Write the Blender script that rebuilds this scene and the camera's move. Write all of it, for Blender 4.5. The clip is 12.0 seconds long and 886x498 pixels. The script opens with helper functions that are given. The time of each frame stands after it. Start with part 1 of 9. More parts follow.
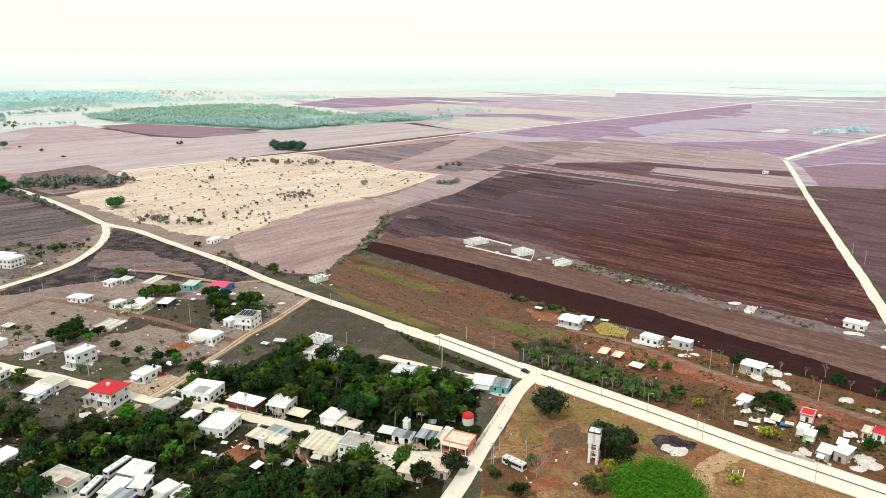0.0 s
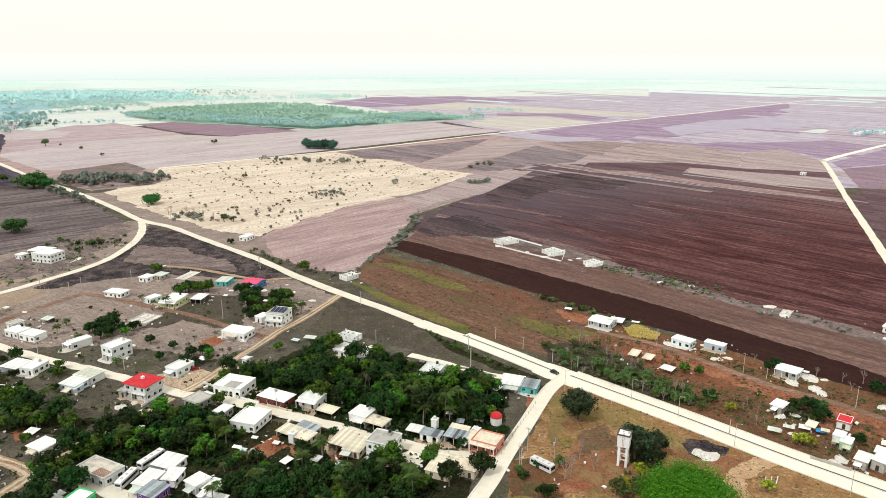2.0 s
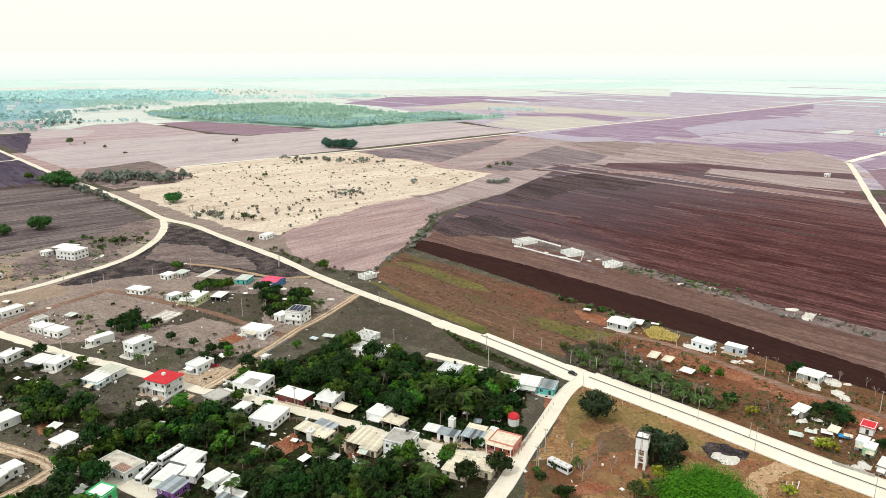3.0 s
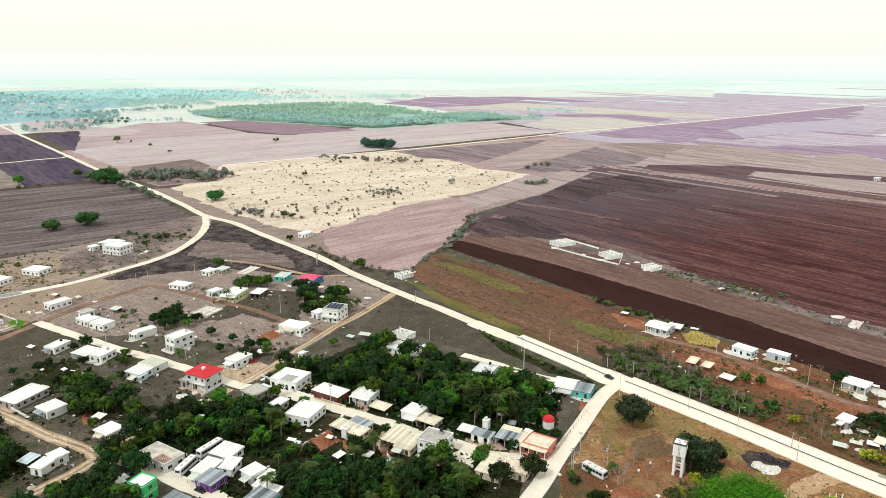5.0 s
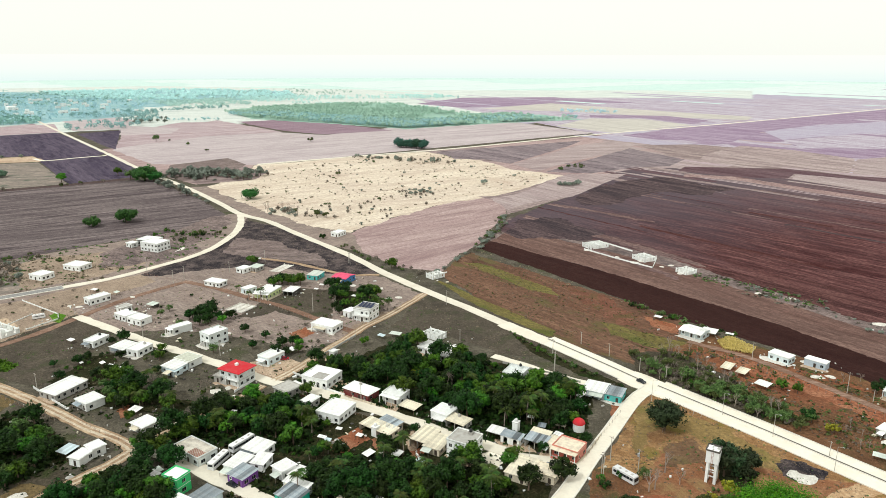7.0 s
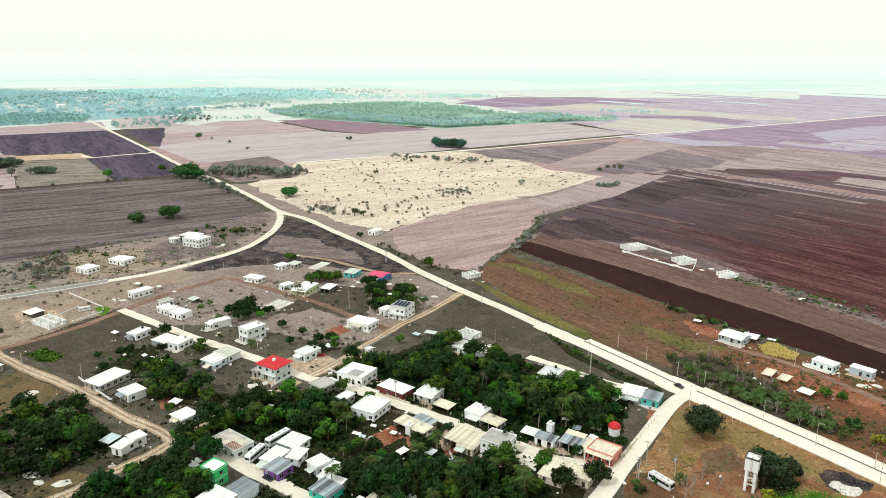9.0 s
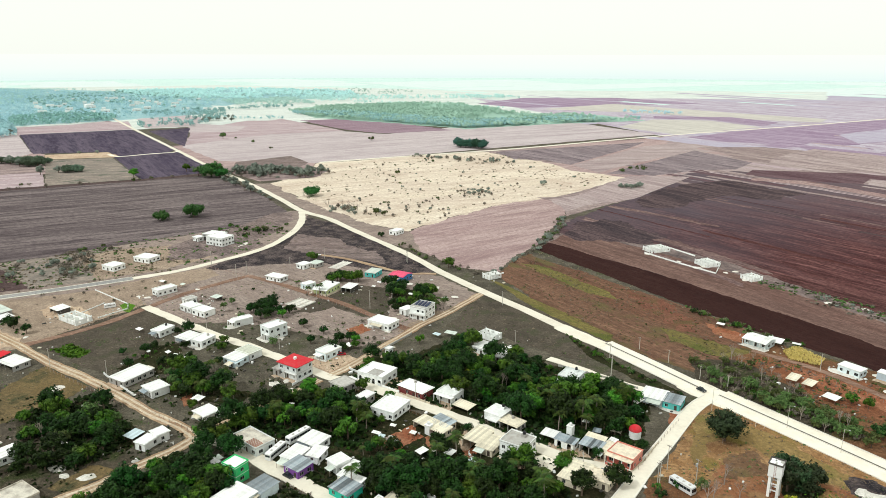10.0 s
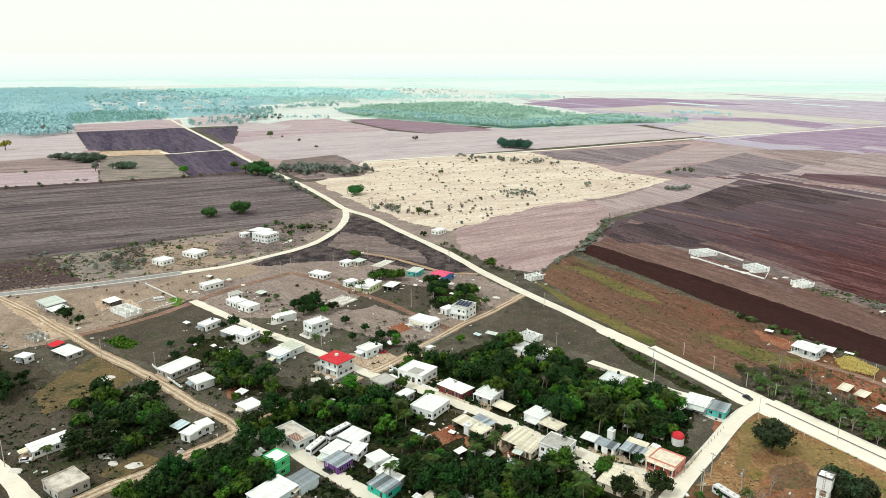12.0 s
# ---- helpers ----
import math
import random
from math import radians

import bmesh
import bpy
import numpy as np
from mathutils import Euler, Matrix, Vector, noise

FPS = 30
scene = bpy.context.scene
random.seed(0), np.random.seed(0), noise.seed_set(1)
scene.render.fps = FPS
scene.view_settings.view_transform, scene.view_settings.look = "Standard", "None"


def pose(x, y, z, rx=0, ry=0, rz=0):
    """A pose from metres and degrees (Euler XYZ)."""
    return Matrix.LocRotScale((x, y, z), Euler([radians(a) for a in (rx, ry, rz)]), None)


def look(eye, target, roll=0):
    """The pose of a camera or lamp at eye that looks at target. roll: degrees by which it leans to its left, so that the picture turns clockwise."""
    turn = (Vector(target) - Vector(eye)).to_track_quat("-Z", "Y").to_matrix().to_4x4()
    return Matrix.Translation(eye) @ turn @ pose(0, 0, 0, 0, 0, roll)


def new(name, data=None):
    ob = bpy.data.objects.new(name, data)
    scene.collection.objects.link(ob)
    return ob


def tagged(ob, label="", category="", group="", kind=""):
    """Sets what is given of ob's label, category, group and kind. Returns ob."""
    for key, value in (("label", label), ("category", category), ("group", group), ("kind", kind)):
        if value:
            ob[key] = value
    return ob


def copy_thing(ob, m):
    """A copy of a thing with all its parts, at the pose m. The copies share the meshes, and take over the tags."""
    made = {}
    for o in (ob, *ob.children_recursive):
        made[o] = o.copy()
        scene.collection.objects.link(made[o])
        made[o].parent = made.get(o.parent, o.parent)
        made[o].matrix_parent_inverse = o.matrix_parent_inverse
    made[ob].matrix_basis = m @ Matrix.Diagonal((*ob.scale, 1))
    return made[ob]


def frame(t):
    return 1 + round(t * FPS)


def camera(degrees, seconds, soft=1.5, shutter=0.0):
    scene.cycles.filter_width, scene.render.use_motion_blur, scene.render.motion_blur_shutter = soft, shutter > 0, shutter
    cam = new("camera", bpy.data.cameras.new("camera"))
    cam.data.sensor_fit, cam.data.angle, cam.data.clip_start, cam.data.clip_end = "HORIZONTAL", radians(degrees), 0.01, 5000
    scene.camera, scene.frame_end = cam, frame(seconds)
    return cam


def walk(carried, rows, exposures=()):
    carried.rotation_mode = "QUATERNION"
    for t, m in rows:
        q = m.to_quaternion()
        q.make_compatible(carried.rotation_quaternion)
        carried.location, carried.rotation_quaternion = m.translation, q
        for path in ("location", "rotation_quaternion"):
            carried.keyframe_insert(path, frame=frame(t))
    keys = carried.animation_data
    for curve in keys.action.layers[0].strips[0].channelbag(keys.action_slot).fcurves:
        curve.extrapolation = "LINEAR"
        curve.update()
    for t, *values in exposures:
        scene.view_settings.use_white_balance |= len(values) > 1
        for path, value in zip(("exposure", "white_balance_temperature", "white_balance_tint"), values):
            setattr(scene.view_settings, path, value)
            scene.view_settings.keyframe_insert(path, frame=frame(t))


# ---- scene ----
# the camera hovers and pans
cam = camera(64.16, 12.0, soft=0.66)
EYE = (0.0, 0.0, 135.0)


def aim(yaw, pitch, roll):
    a, b = radians(yaw), radians(pitch)
    way = Vector((-math.sin(a) * math.cos(b), math.cos(a) * math.cos(b), math.sin(b)))
    return look(EYE, Vector(EYE) + way * 100, -roll)


ROWS = [
    (0.0, 0.000, -15.142, -0.154),
    (0.5, 0.545, -15.188, -0.142),
    (1.0, 1.094, -15.195, -0.104),
    (1.5, 1.764, -15.191, -0.098),
    (2.0, 2.507, -15.208, -0.089),
    (2.5, 3.281, -15.222, -0.074),
    (3.0, 4.060, -15.226, -0.083),
    (3.2, 4.408, -15.234, -0.075),
    (4.8, 6.846, -15.232, -0.033),
    (5.0, 7.140, -15.206, -0.082),
    (5.5, 7.896, -15.213, -0.059),
    (6.0, 8.557, -15.208, -0.069),
    (6.5, 9.113, -15.175, -0.078),
    (7.0, 9.795, -15.175, -0.085),
    (7.2, 10.082, -15.201, -0.092),
    (8.8, 12.502, -15.205, -0.094),
    (9.0, 12.841, -15.214, -0.091),
    (9.5, 13.708, -15.212, -0.103),
    (10.0, 14.595, -15.189, -0.080),
    (10.5, 15.503, -15.184, -0.095),
    (11.0, 16.420, -15.195, -0.108),
    (11.5, 17.311, -15.187, -0.124),
    (12.0, 18.123, -15.202, -0.104),
]
walk(cam, [(t, aim(yaw, pitch, roll)) for t, yaw, pitch, roll in ROWS], exposures=((0.0, 0.0, 6390, 9.5), (12.0, 0.0, 6190, 3.6)))

# ---- light ----
SUN_EL, SUN_AZ = 52.0, -142.0   # azimuth from +y, towards +x when positive
world = bpy.data.worlds.new("sky")
scene.world = world
world.use_nodes = True
wn = world.node_tree
wn.nodes.clear()
w_out = wn.nodes.new("ShaderNodeOutputWorld")
w_bg = wn.nodes.new("ShaderNodeBackground")
w_sky = wn.nodes.new("ShaderNodeTexSky")
w_sky.sky_type = 'NISHITA'
w_sky.sun_disc = False
w_sky.sun_elevation = radians(SUN_EL)
w_sky.sun_rotation = radians(SUN_AZ)
w_sky.dust_density = 2.0
w_sky.air_density = 1.0
w_sky.ozone_density = 1.0
w_hs = wn.nodes.new("ShaderNodeHueSaturation")
w_hs.inputs["Saturation"].default_value = 0.25
wn.links.new(w_sky.outputs[0], w_hs.inputs["Color"])
w_veil = wn.nodes.new("ShaderNodeMix")            # bright white overcast in front of the blue
w_veil.data_type = 'RGBA'
w_veil.inputs[0].default_value = 0.92
w_veil.inputs[7].default_value = (7.2, 6.95, 6.3, 1)
w_bg.inputs["Strength"].default_value = 0.15
wn.links.new(w_hs.outputs[0], w_veil.inputs[6])
wn.links.new(w_veil.outputs[2], w_bg.inputs["Color"])
wn.links.new(w_bg.outputs[0], w_out.inputs["Surface"])
sun = new("sun", bpy.data.lights.new("sun", "SUN"))
sun.data.energy = 2.0
sun.data.angle = radians(5.0)
sun.data.color = (1.0, 0.975, 0.925)
_a, _e = radians(SUN_AZ), radians(SUN_EL)
sun.matrix_world = look((0, 0, 300), (-math.sin(_a) * math.cos(_e), -math.cos(_a) * math.cos(_e), 300 - math.sin(_e)))


# ---- materials ----
def nodes(name, rough=0.9, metal=0.0, spec=0.3):
    m = bpy.data.materials.new(name)
    m.use_nodes = True
    nt = m.node_tree
    b = nt.nodes["Principled BSDF"]
    b.inputs["Roughness"].default_value = rough
    b.inputs["Metallic"].default_value = metal
    b.inputs["Specular IOR Level"].default_value = spec
    return m, nt, b


def nd(nt, kind, **kw):
    n = nt.nodes.new(kind)
    for k, v in kw.items():
        n.inputs[k].default_value = v
    return n


def noise_fac(nt, vec, scale, lo, hi, detail=4.0, stretch=None):
    """A noise mapped to 0..1 between lo and hi."""
    if stretch:
        mp = nd(nt, "ShaderNodeMapping", Scale=stretch)
        nt.links.new(vec, mp.inputs["Vector"])
        vec = mp.outputs[0]
    n = nd(nt, "ShaderNodeTexNoise", Scale=scale, Detail=detail, Roughness=0.6)
    nt.links.new(vec, n.inputs["Vector"])
    r = nd(nt, "ShaderNodeMapRange")
    r.inputs["From Min"].default_value, r.inputs["From Max"].default_value = lo, hi
    nt.links.new(n.outputs[0], r.inputs["Value"])
    return r.outputs[0]


def mix(nt, fac, a, b):
    m = nt.nodes.new("ShaderNodeMix")
    m.data_type = 'RGBA'
    for sock, v in ((m.inputs[0], fac), (m.inputs[6], a), (m.inputs[7], b)):
        if isinstance(v, (int, float)):
            sock.default_value = v
        elif isinstance(v, tuple):
            sock.default_value = (*v, 1)
        else:
            nt.links.new(v, sock)
    return m.outputs[2]


def bump(nt, b, fac, strength, dist):
    n = nd(nt, "ShaderNodeBump", Strength=strength, Distance=dist)
    nt.links.new(fac, n.inputs["Height"])
    nt.links.new(n.outputs[0], b.inputs["Normal"])


def coords(nt, kind="Object"):
    return nt.nodes.new("ShaderNodeTexCoord").outputs[kind]


def scaled(nt, sock, k):
    n = nd(nt, "ShaderNodeMath")
    n.operation = 'MULTIPLY'
    n.inputs[1].default_value = k
    nt.links.new(sock, n.inputs[0])
    return n.outputs[0]


def times(nt, a, b):
    n = nd(nt, "ShaderNodeMath")
    n.operation = 'MULTIPLY'
    nt.links.new(a, n.inputs[0])
    nt.links.new(b, n.inputs[1])
    return n.outputs[0]


def soil(name, base, light, dark, furrow=0.5, patch=0.5, green=None, bands=(), burnt=None):
    """Farmland: furrows along local x, patches of lighter straw and darker earth."""
    m, nt, b = nodes(name, 1.0, spec=0.05)
    v = coords(nt)
    grain = (0.4, 1, 1) if furrow > 0.15 else (1, 1, 1)
    band = noise_fac(nt, v, 1.0, 0.40, 0.64, 4, (0.0022, 0.022, 1))
    broad = noise_fac(nt, v, 0.02, 0.40, 0.66, 6, grain)
    mid = noise_fac(nt, v, 0.11, 0.42, 0.66, 7, grain)
    streak = noise_fac(nt, v, 1.0, 0.48, 0.60, 5, (0.03, 0.22, 1))
    dash = noise_fac(nt, v, 1.0, 0.55, 0.63, 3, (0.09, 0.42, 1))
    fine = noise_fac(nt, v, 0.75, 0.40, 0.62, 6, grain)
    speck = noise_fac(nt, v, 1.9, 0.56, 0.66, 3)
    clump = noise_fac(nt, v, 1.0, 0.36, 0.66, 5, (0.007, 0.035, 1.3))
    streak, dash = times(nt, streak, clump), times(nt, dash, clump)
    if bands:
        sep = nt.nodes.new("ShaderNodeSeparateXYZ")
        nt.links.new(v, sep.inputs[0])
        wob = nd(nt, "ShaderNodeMath")
        wob.operation = 'MULTIPLY_ADD'
        wob.inputs[1].default_value = 70.0
        nt.links.new(broad, wob.inputs[0])
        nt.links.new(sep.outputs[1], wob.inputs[2])
        mr = nd(nt, "ShaderNodeMapRange")
        mr.inputs["From Min"].default_value, mr.inputs["From Max"].default_value = bands[0][0] + 35, bands[-1][0] + 35
        nt.links.new(wob.outputs[0], mr.inputs["Value"])
        rp = nt.nodes.new("ShaderNodeValToRGB")
        span = bands[-1][0] - bands[0][0]
        while len(rp.color_ramp.elements) < len(bands):
            rp.color_ramp.elements.new(0.5)
        for e_, (pos, col) in zip(rp.color_ramp.elements, bands):
            e_.position, e_.color = (pos - bands[0][0]) / span, (*col, 1)
        nt.links.new(mr.outputs[0], rp.inputs[0])
        base = rp.outputs[0]
    c = mix(nt, scaled(nt, broad, 0.5 if bands else 0.85), base, dark)
    c = mix(nt, scaled(nt, band, furrow * (.5 if bands else 1)), c, light)
    c = mix(nt, scaled(nt, mid, patch * 0.9), c, light)
    c = mix(nt, scaled(nt, streak, min(1.0, furrow * 1.5)), c, light)
    c = mix(nt, scaled(nt, dash, min(1.0, furrow * 1.8)), c, light)
    if bands:
        row = noise_fac(nt, v, 1.0, 0.52, 0.60, 3, (0.03, 0.30, 1))
        c = mix(nt, scaled(nt, times(nt, row, clump), furrow * 2.6), c, light)
    if furrow > 0.15:
        rut = noise_fac(nt, v, 1.0, 0.50, 0.60, 4, (0.02, 0.19, 3.7))
        c = mix(nt, scaled(nt, rut, furrow * .9), c, dark)
    if furrow > .25:
        lane = noise_fac(nt, v, 1.0, 0.50, 0.63, 4, (0.005, 0.075, 2.1))
        worked = noise_fac(nt, v, 1.0, 0.50, 0.64, 4, (0.004, 0.055, 5.3))
        c = mix(nt, scaled(nt, lane, min(.6, furrow * .7)), c, light)
        c = mix(nt, scaled(nt, worked, min(.6, furrow * .8)), c, dark)
    c = mix(nt, scaled(nt, fine, 0.65), c, dark)
    if green:
        c = mix(nt, noise_fac(nt, v, 0.07, 0.54, 0.64, 8, grain), c, green)
    c = mix(nt, scaled(nt, speck, 0.5), c, light)
    if burnt:
        # scorched soil fading out along and across the furrows
        sp = nt.nodes.new("ShaderNodeSeparateXYZ")
        nt.links.new(v, sp.inputs[0])
        rag = noise_fac(nt, v, 1.0, 0.25, 0.75, 6, (0.008, 0.03, 1))
        fac = None
        for axis, (q0, q1) in zip((0, 1), burnt):
            sh = nd(nt, "ShaderNodeMath")
            sh.operation = 'MULTIPLY_ADD'
            sh.inputs[1].default_value = 130.0
            nt.links.new(rag, sh.inputs[0])
            nt.links.new(sp.outputs[axis], sh.inputs[2])
            mr = nd(nt, "ShaderNodeMapRange")
            mr.inputs["From Min"].default_value, mr.inputs["From Max"].default_value = q0 + 65, q1 + 65
            nt.links.new(sh.outputs[0], mr.inputs["Value"])
            if fac is None:
                fac = mr.outputs[0]
            else:
                k = nd(nt, "ShaderNodeMath")
                k.operation = 'MULTIPLY'
                nt.links.new(fac, k.inputs[0])
                nt.links.new(mr.outputs[0], k.inputs[1])
                fac = k.outputs[0]
        c = mix(nt, scaled(nt, fac, .62), c, (.098, .088, .108))
    nt.links.new(c, b.inputs["Base Color"])
    bump(nt, b, fine, 0.8, 0.5)
    return m


def paint(name, col, rough=0.85, dirt=(0.25, 0.22, 0.19), amount=0.35, scale=0.6, metal=0.0, vary=(0.84, 1.06)):
    """Painted or bare wall and roof surfaces with stains, varied from one piece to the next."""
    m, nt, b = nodes(name, rough, metal, 0.25)
    v = coords(nt)
    oi = nt.nodes.new("ShaderNodeObjectInfo")
    st = noise_fac(nt, v, scale, 0.42, 0.68, 7)
    gr = noise_fac(nt, v, scale * 7, 0.42, 0.7, 4)
    k = nd(nt, "ShaderNodeMath"); k.operation = 'MULTIPLY'; k.inputs[1].default_value = amount
    nt.links.new(st, k.inputs[0])
    c = mix(nt, k.outputs[0], col, dirt)
    k2 = nd(nt, "ShaderNodeMath"); k2.operation = 'MULTIPLY'; k2.inputs[1].default_value = amount * 0.5
    nt.links.new(gr, k2.inputs[0])
    c = mix(nt, k2.outputs[0], c, tuple(0.6 * x for x in col))
    hs = nd(nt, "ShaderNodeHueSaturation")
    mr = nd(nt, "ShaderNodeMapRange")
    mr.inputs["To Min"].default_value, mr.inputs["To Max"].default_value = vary
    nt.links.new(oi.outputs["Random"], mr.inputs["Value"])
    nt.links.new(mr.outputs[0], hs.inputs["Value"])
    nt.links.new(c, hs.inputs["Color"])
    nt.links.new(hs.outputs[0], b.inputs["Base Color"])
    bump(nt, b, gr, 0.25, 0.03)
    return m


def leafy(name, col, tip, rough=0.6):
    m, nt, b = nodes(name, rough, spec=0.15)
    g = nt.nodes.new("ShaderNodeNewGeometry")
    oi = nt.nodes.new("ShaderNodeObjectInfo")
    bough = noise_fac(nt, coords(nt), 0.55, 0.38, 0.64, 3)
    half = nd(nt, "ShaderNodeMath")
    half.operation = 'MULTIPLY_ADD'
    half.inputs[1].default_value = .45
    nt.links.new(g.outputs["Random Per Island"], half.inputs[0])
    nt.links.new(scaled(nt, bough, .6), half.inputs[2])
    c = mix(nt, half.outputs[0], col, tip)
    hs = nd(nt, "ShaderNodeHueSaturation")
    for lo, hi, sock in ((0.465, 0.535, "Hue"), (0.6, 1.3, "Value")):
        mr = nd(nt, "ShaderNodeMapRange")
        mr.inputs["To Min"].default_value, mr.inputs["To Max"].default_value = lo, hi
        nt.links.new(oi.outputs["Random"], mr.inputs["Value"])
        nt.links.new(mr.outputs[0], hs.inputs[sock])
    nt.links.new(c, hs.inputs["Color"])
    nt.links.new(hs.outputs[0], b.inputs["Base Color"])
    return m


def plain(name, col, rough=0.6, metal=0.0):
    return paint(name, col, rough, tuple(0.5 * x for x in col), 0.3, 1.5, metal)


# far plain soils: the haze is painted into their pale base colours
SOIL_CREAM_HAZE = soil("soil_cream_haze", (0.673, 0.726, 0.694), (0.804, 0.867, 0.853), (0.482, 0.576, 0.568), .3, .5)
SOIL_MINT_HAZE = soil("soil_mint_haze", (0.571, 0.711, 0.670), (0.767, 0.850, 0.777), (0.398, 0.564, 0.536), .3, .5)
SOIL_LILAC_HAZE = soil("soil_lilac_haze", (0.424, 0.388, 0.459), (0.555, 0.559, 0.605), (0.314, 0.247, 0.349), .4, .5)
SOIL_TAN_HAZE = soil("soil_tan_haze", (0.673, 0.690, 0.625), (0.853, 0.880, 0.847), (0.387, 0.439, 0.412), .3, .5)
SOIL_MAUVE_HAZE = soil("soil_mauve_haze", (0.430, 0.365, 0.430), (0.675, 0.665, 0.715), (0.265, 0.190, 0.255), .7, .5)
# PURPLE to FURROW: soil colours, several of them lightened or blued for haze
SOIL_PURPLE = soil("soil_purple", (0.300, 0.212, 0.300), (0.500, 0.425, 0.495), (0.195, 0.120, 0.205), .6, .3)
SOIL_BEIGE = soil("soil_beige", (0.495, 0.428, 0.428), (0.670, 0.605, 0.605), (0.320, 0.260, 0.272), .5, .4)
SOIL_PINK = soil("soil_pink", (0.445, 0.345, 0.356), (0.640, 0.548, 0.550), (0.260, 0.185, 0.205), .6, .4)
SOIL_ROSE = soil("soil_rose", (0.304, 0.205, 0.252), (0.422, 0.342, 0.378), (0.162, 0.092, 0.129), .4, .3)
SOIL_BLACKP = soil("soil_dark_purple", (0.066, 0.052, 0.084), (0.170, 0.138, 0.180), (0.036, 0.028, 0.050), .8, .25)
SOIL_SCRUB = soil("soil_scrub", (0.249, 0.205, 0.178), (0.463, 0.372, 0.318), (0.124, 0.122, 0.108), .2, .9, (.095, .115, .088))
SOIL_FURROW = soil("soil_furrow", (0.118, 0.094, 0.097), (0.270, 0.224, 0.218), (0.056, 0.043, 0.048), .95, .3)
SOIL_DARK = soil("soil_dark", (0.085, 0.054, 0.054), (0.189, 0.138, 0.129), (0.038, 0.026, 0.027), .3, .4)
SOIL_PALE = soil("soil_pale", (0.735, 0.650, 0.515), (0.880, 0.820, 0.700), (0.400, 0.285, 0.220), .3, .6)
SOIL_MAUVE = soil("soil_mauve", (0.375, 0.268, 0.262), (0.560, 0.438, 0.412), (0.240, 0.160, 0.162), .75, .4)
SOIL_MAUVE2 = soil("soil_mauve_patch", (0.305, 0.236, 0.205), (0.470, 0.388, 0.335), (0.160, 0.126, 0.115), .2, .6)
SOIL_BROWN = soil("soil_brown", (0.270, 0.202, 0.198), (0.475, 0.378, 0.358), (0.148, 0.108, 0.108), .8, .4)
SOIL_BROWN2 = soil("soil_brown_strip", (0.152, 0.086, 0.072), (0.270, 0.174, 0.145), (0.080, 0.045, 0.040), .75, .4)
SOIL_STRIP = soil("soil_dark_strip", (0.034, 0.014, 0.012), (0.064, 0.029, 0.024), (0.024, 0.009, 0.009), .4, .3)
SOIL_RED = soil("soil_red", (0.060, 0.015, 0.014), (0.209, 0.104, 0.093), (0.034, 0.009, 0.010), .36, .10)
SOIL_RED2 = soil("soil_red_far", (0.110, 0.060, 0.070), (0.240, 0.160, 0.172), (0.064, 0.034, 0.043), .6, .3)
# mauve soil, greyed and lightened to include haze
SOIL_DARKM = soil("soil_dark_mauve", (0.205, 0.158, 0.170), (0.400, 0.328, 0.335), (0.098, 0.078, 0.092), .8, .4)
SOIL_WEED = soil("soil_weed", (0.152, 0.072, 0.046), (0.265, 0.155, 0.102), (0.078, 0.043, 0.031), .55, .45, (.118, .098, .044))
SOIL_VERGE = soil("soil_verge", (.155, .130, .042), (.28, .245, .080), (.085, .066, .034), .3, .6, (.095, .105, .030))
SOIL_CHAR = soil("soil_char", (0.032, 0.029, 0.035), (0.230, 0.180, 0.168), (0.009, 0.009, 0.013), .1, .85)
SOIL_CHARM = soil("soil_half_burnt", (0.195, 0.145, 0.136), (0.390, 0.305, 0.280), (0.056, 0.047, 0.050), .25, .9)
SOIL_GREYB = soil("soil_grey_brown", (0.092, 0.077, 0.059), (0.182, 0.152, 0.118), (0.050, 0.043, 0.035), .1, .6, (.068, .070, .042))
SOIL_OCHRE = soil("soil_ochre", (0.185, 0.130, 0.060), (0.300, 0.215, 0.105), (0.090, 0.074, 0.044), .1, .6, (.060, .064, .034))
SOIL_PLAZA = soil("soil_green", (.325, .175, .074), (.53, .345, .175), (.155, .082, .042), .1, .8, (.20, .155, .046))
EARTHP = soil("worn_red_earth", (.30, .135, .068), (.44, .26, .15), (.19, .085, .045), .0, .6, (.28, .18, .085))
SOIL_BANK = soil("soil_bank", (0.185, 0.085, 0.042), (0.330, 0.178, 0.095), (0.092, 0.052, 0.031), .1, .5, (.088, .080, .036))
SOIL_REDEARTH = soil("soil_red_earth", (0.245, 0.085, 0.041), (0.440, 0.205, 0.112), (0.112, 0.054, 0.033), .1, .5, (.085, .072, .036))
SOIL_YARD = soil("soil_yard", (0.110, 0.097, 0.073), (0.240, 0.212, 0.164), (0.055, 0.050, 0.040), .05, .6, (.072, .076, .042))
ROADG = soil("road_grey", (.35, .34, .33), (.46, .45, .43), (.24, .24, .235), .1, .4)
LANE = soil("lane_dust", (.40, .27, .165), (.58, .45, .31), (.25, .155, .095), .5, .5)
TRACKP = soil("wheel_track_dust", (.64, .54, .41), (.78, .70, .57), (.44, .34, .24), .1, .5)
SANDY = soil("sandy_earth", (.56, .38, .22), (.72, .56, .38), (.38, .22, .115), .0, .6)
LANER = soil("lane_red", (.26, .155, .11), (.38, .26, .20), (.15, .085, .06), .6, .4)
EARTH = soil("bare_red_earth", (0.330, 0.115, 0.059), (0.506, 0.270, 0.162), (0.165, 0.062, 0.036), .1, .6)
# green-brown undergrowth, darkened to near black for the shade below trees
UNDER_SHADE = soil("undergrowth_and_shade_floor", (.032, .033, .014), (.095, .078, .045), (.012, .016, .006), .05, .5, (.022, .036, .010))
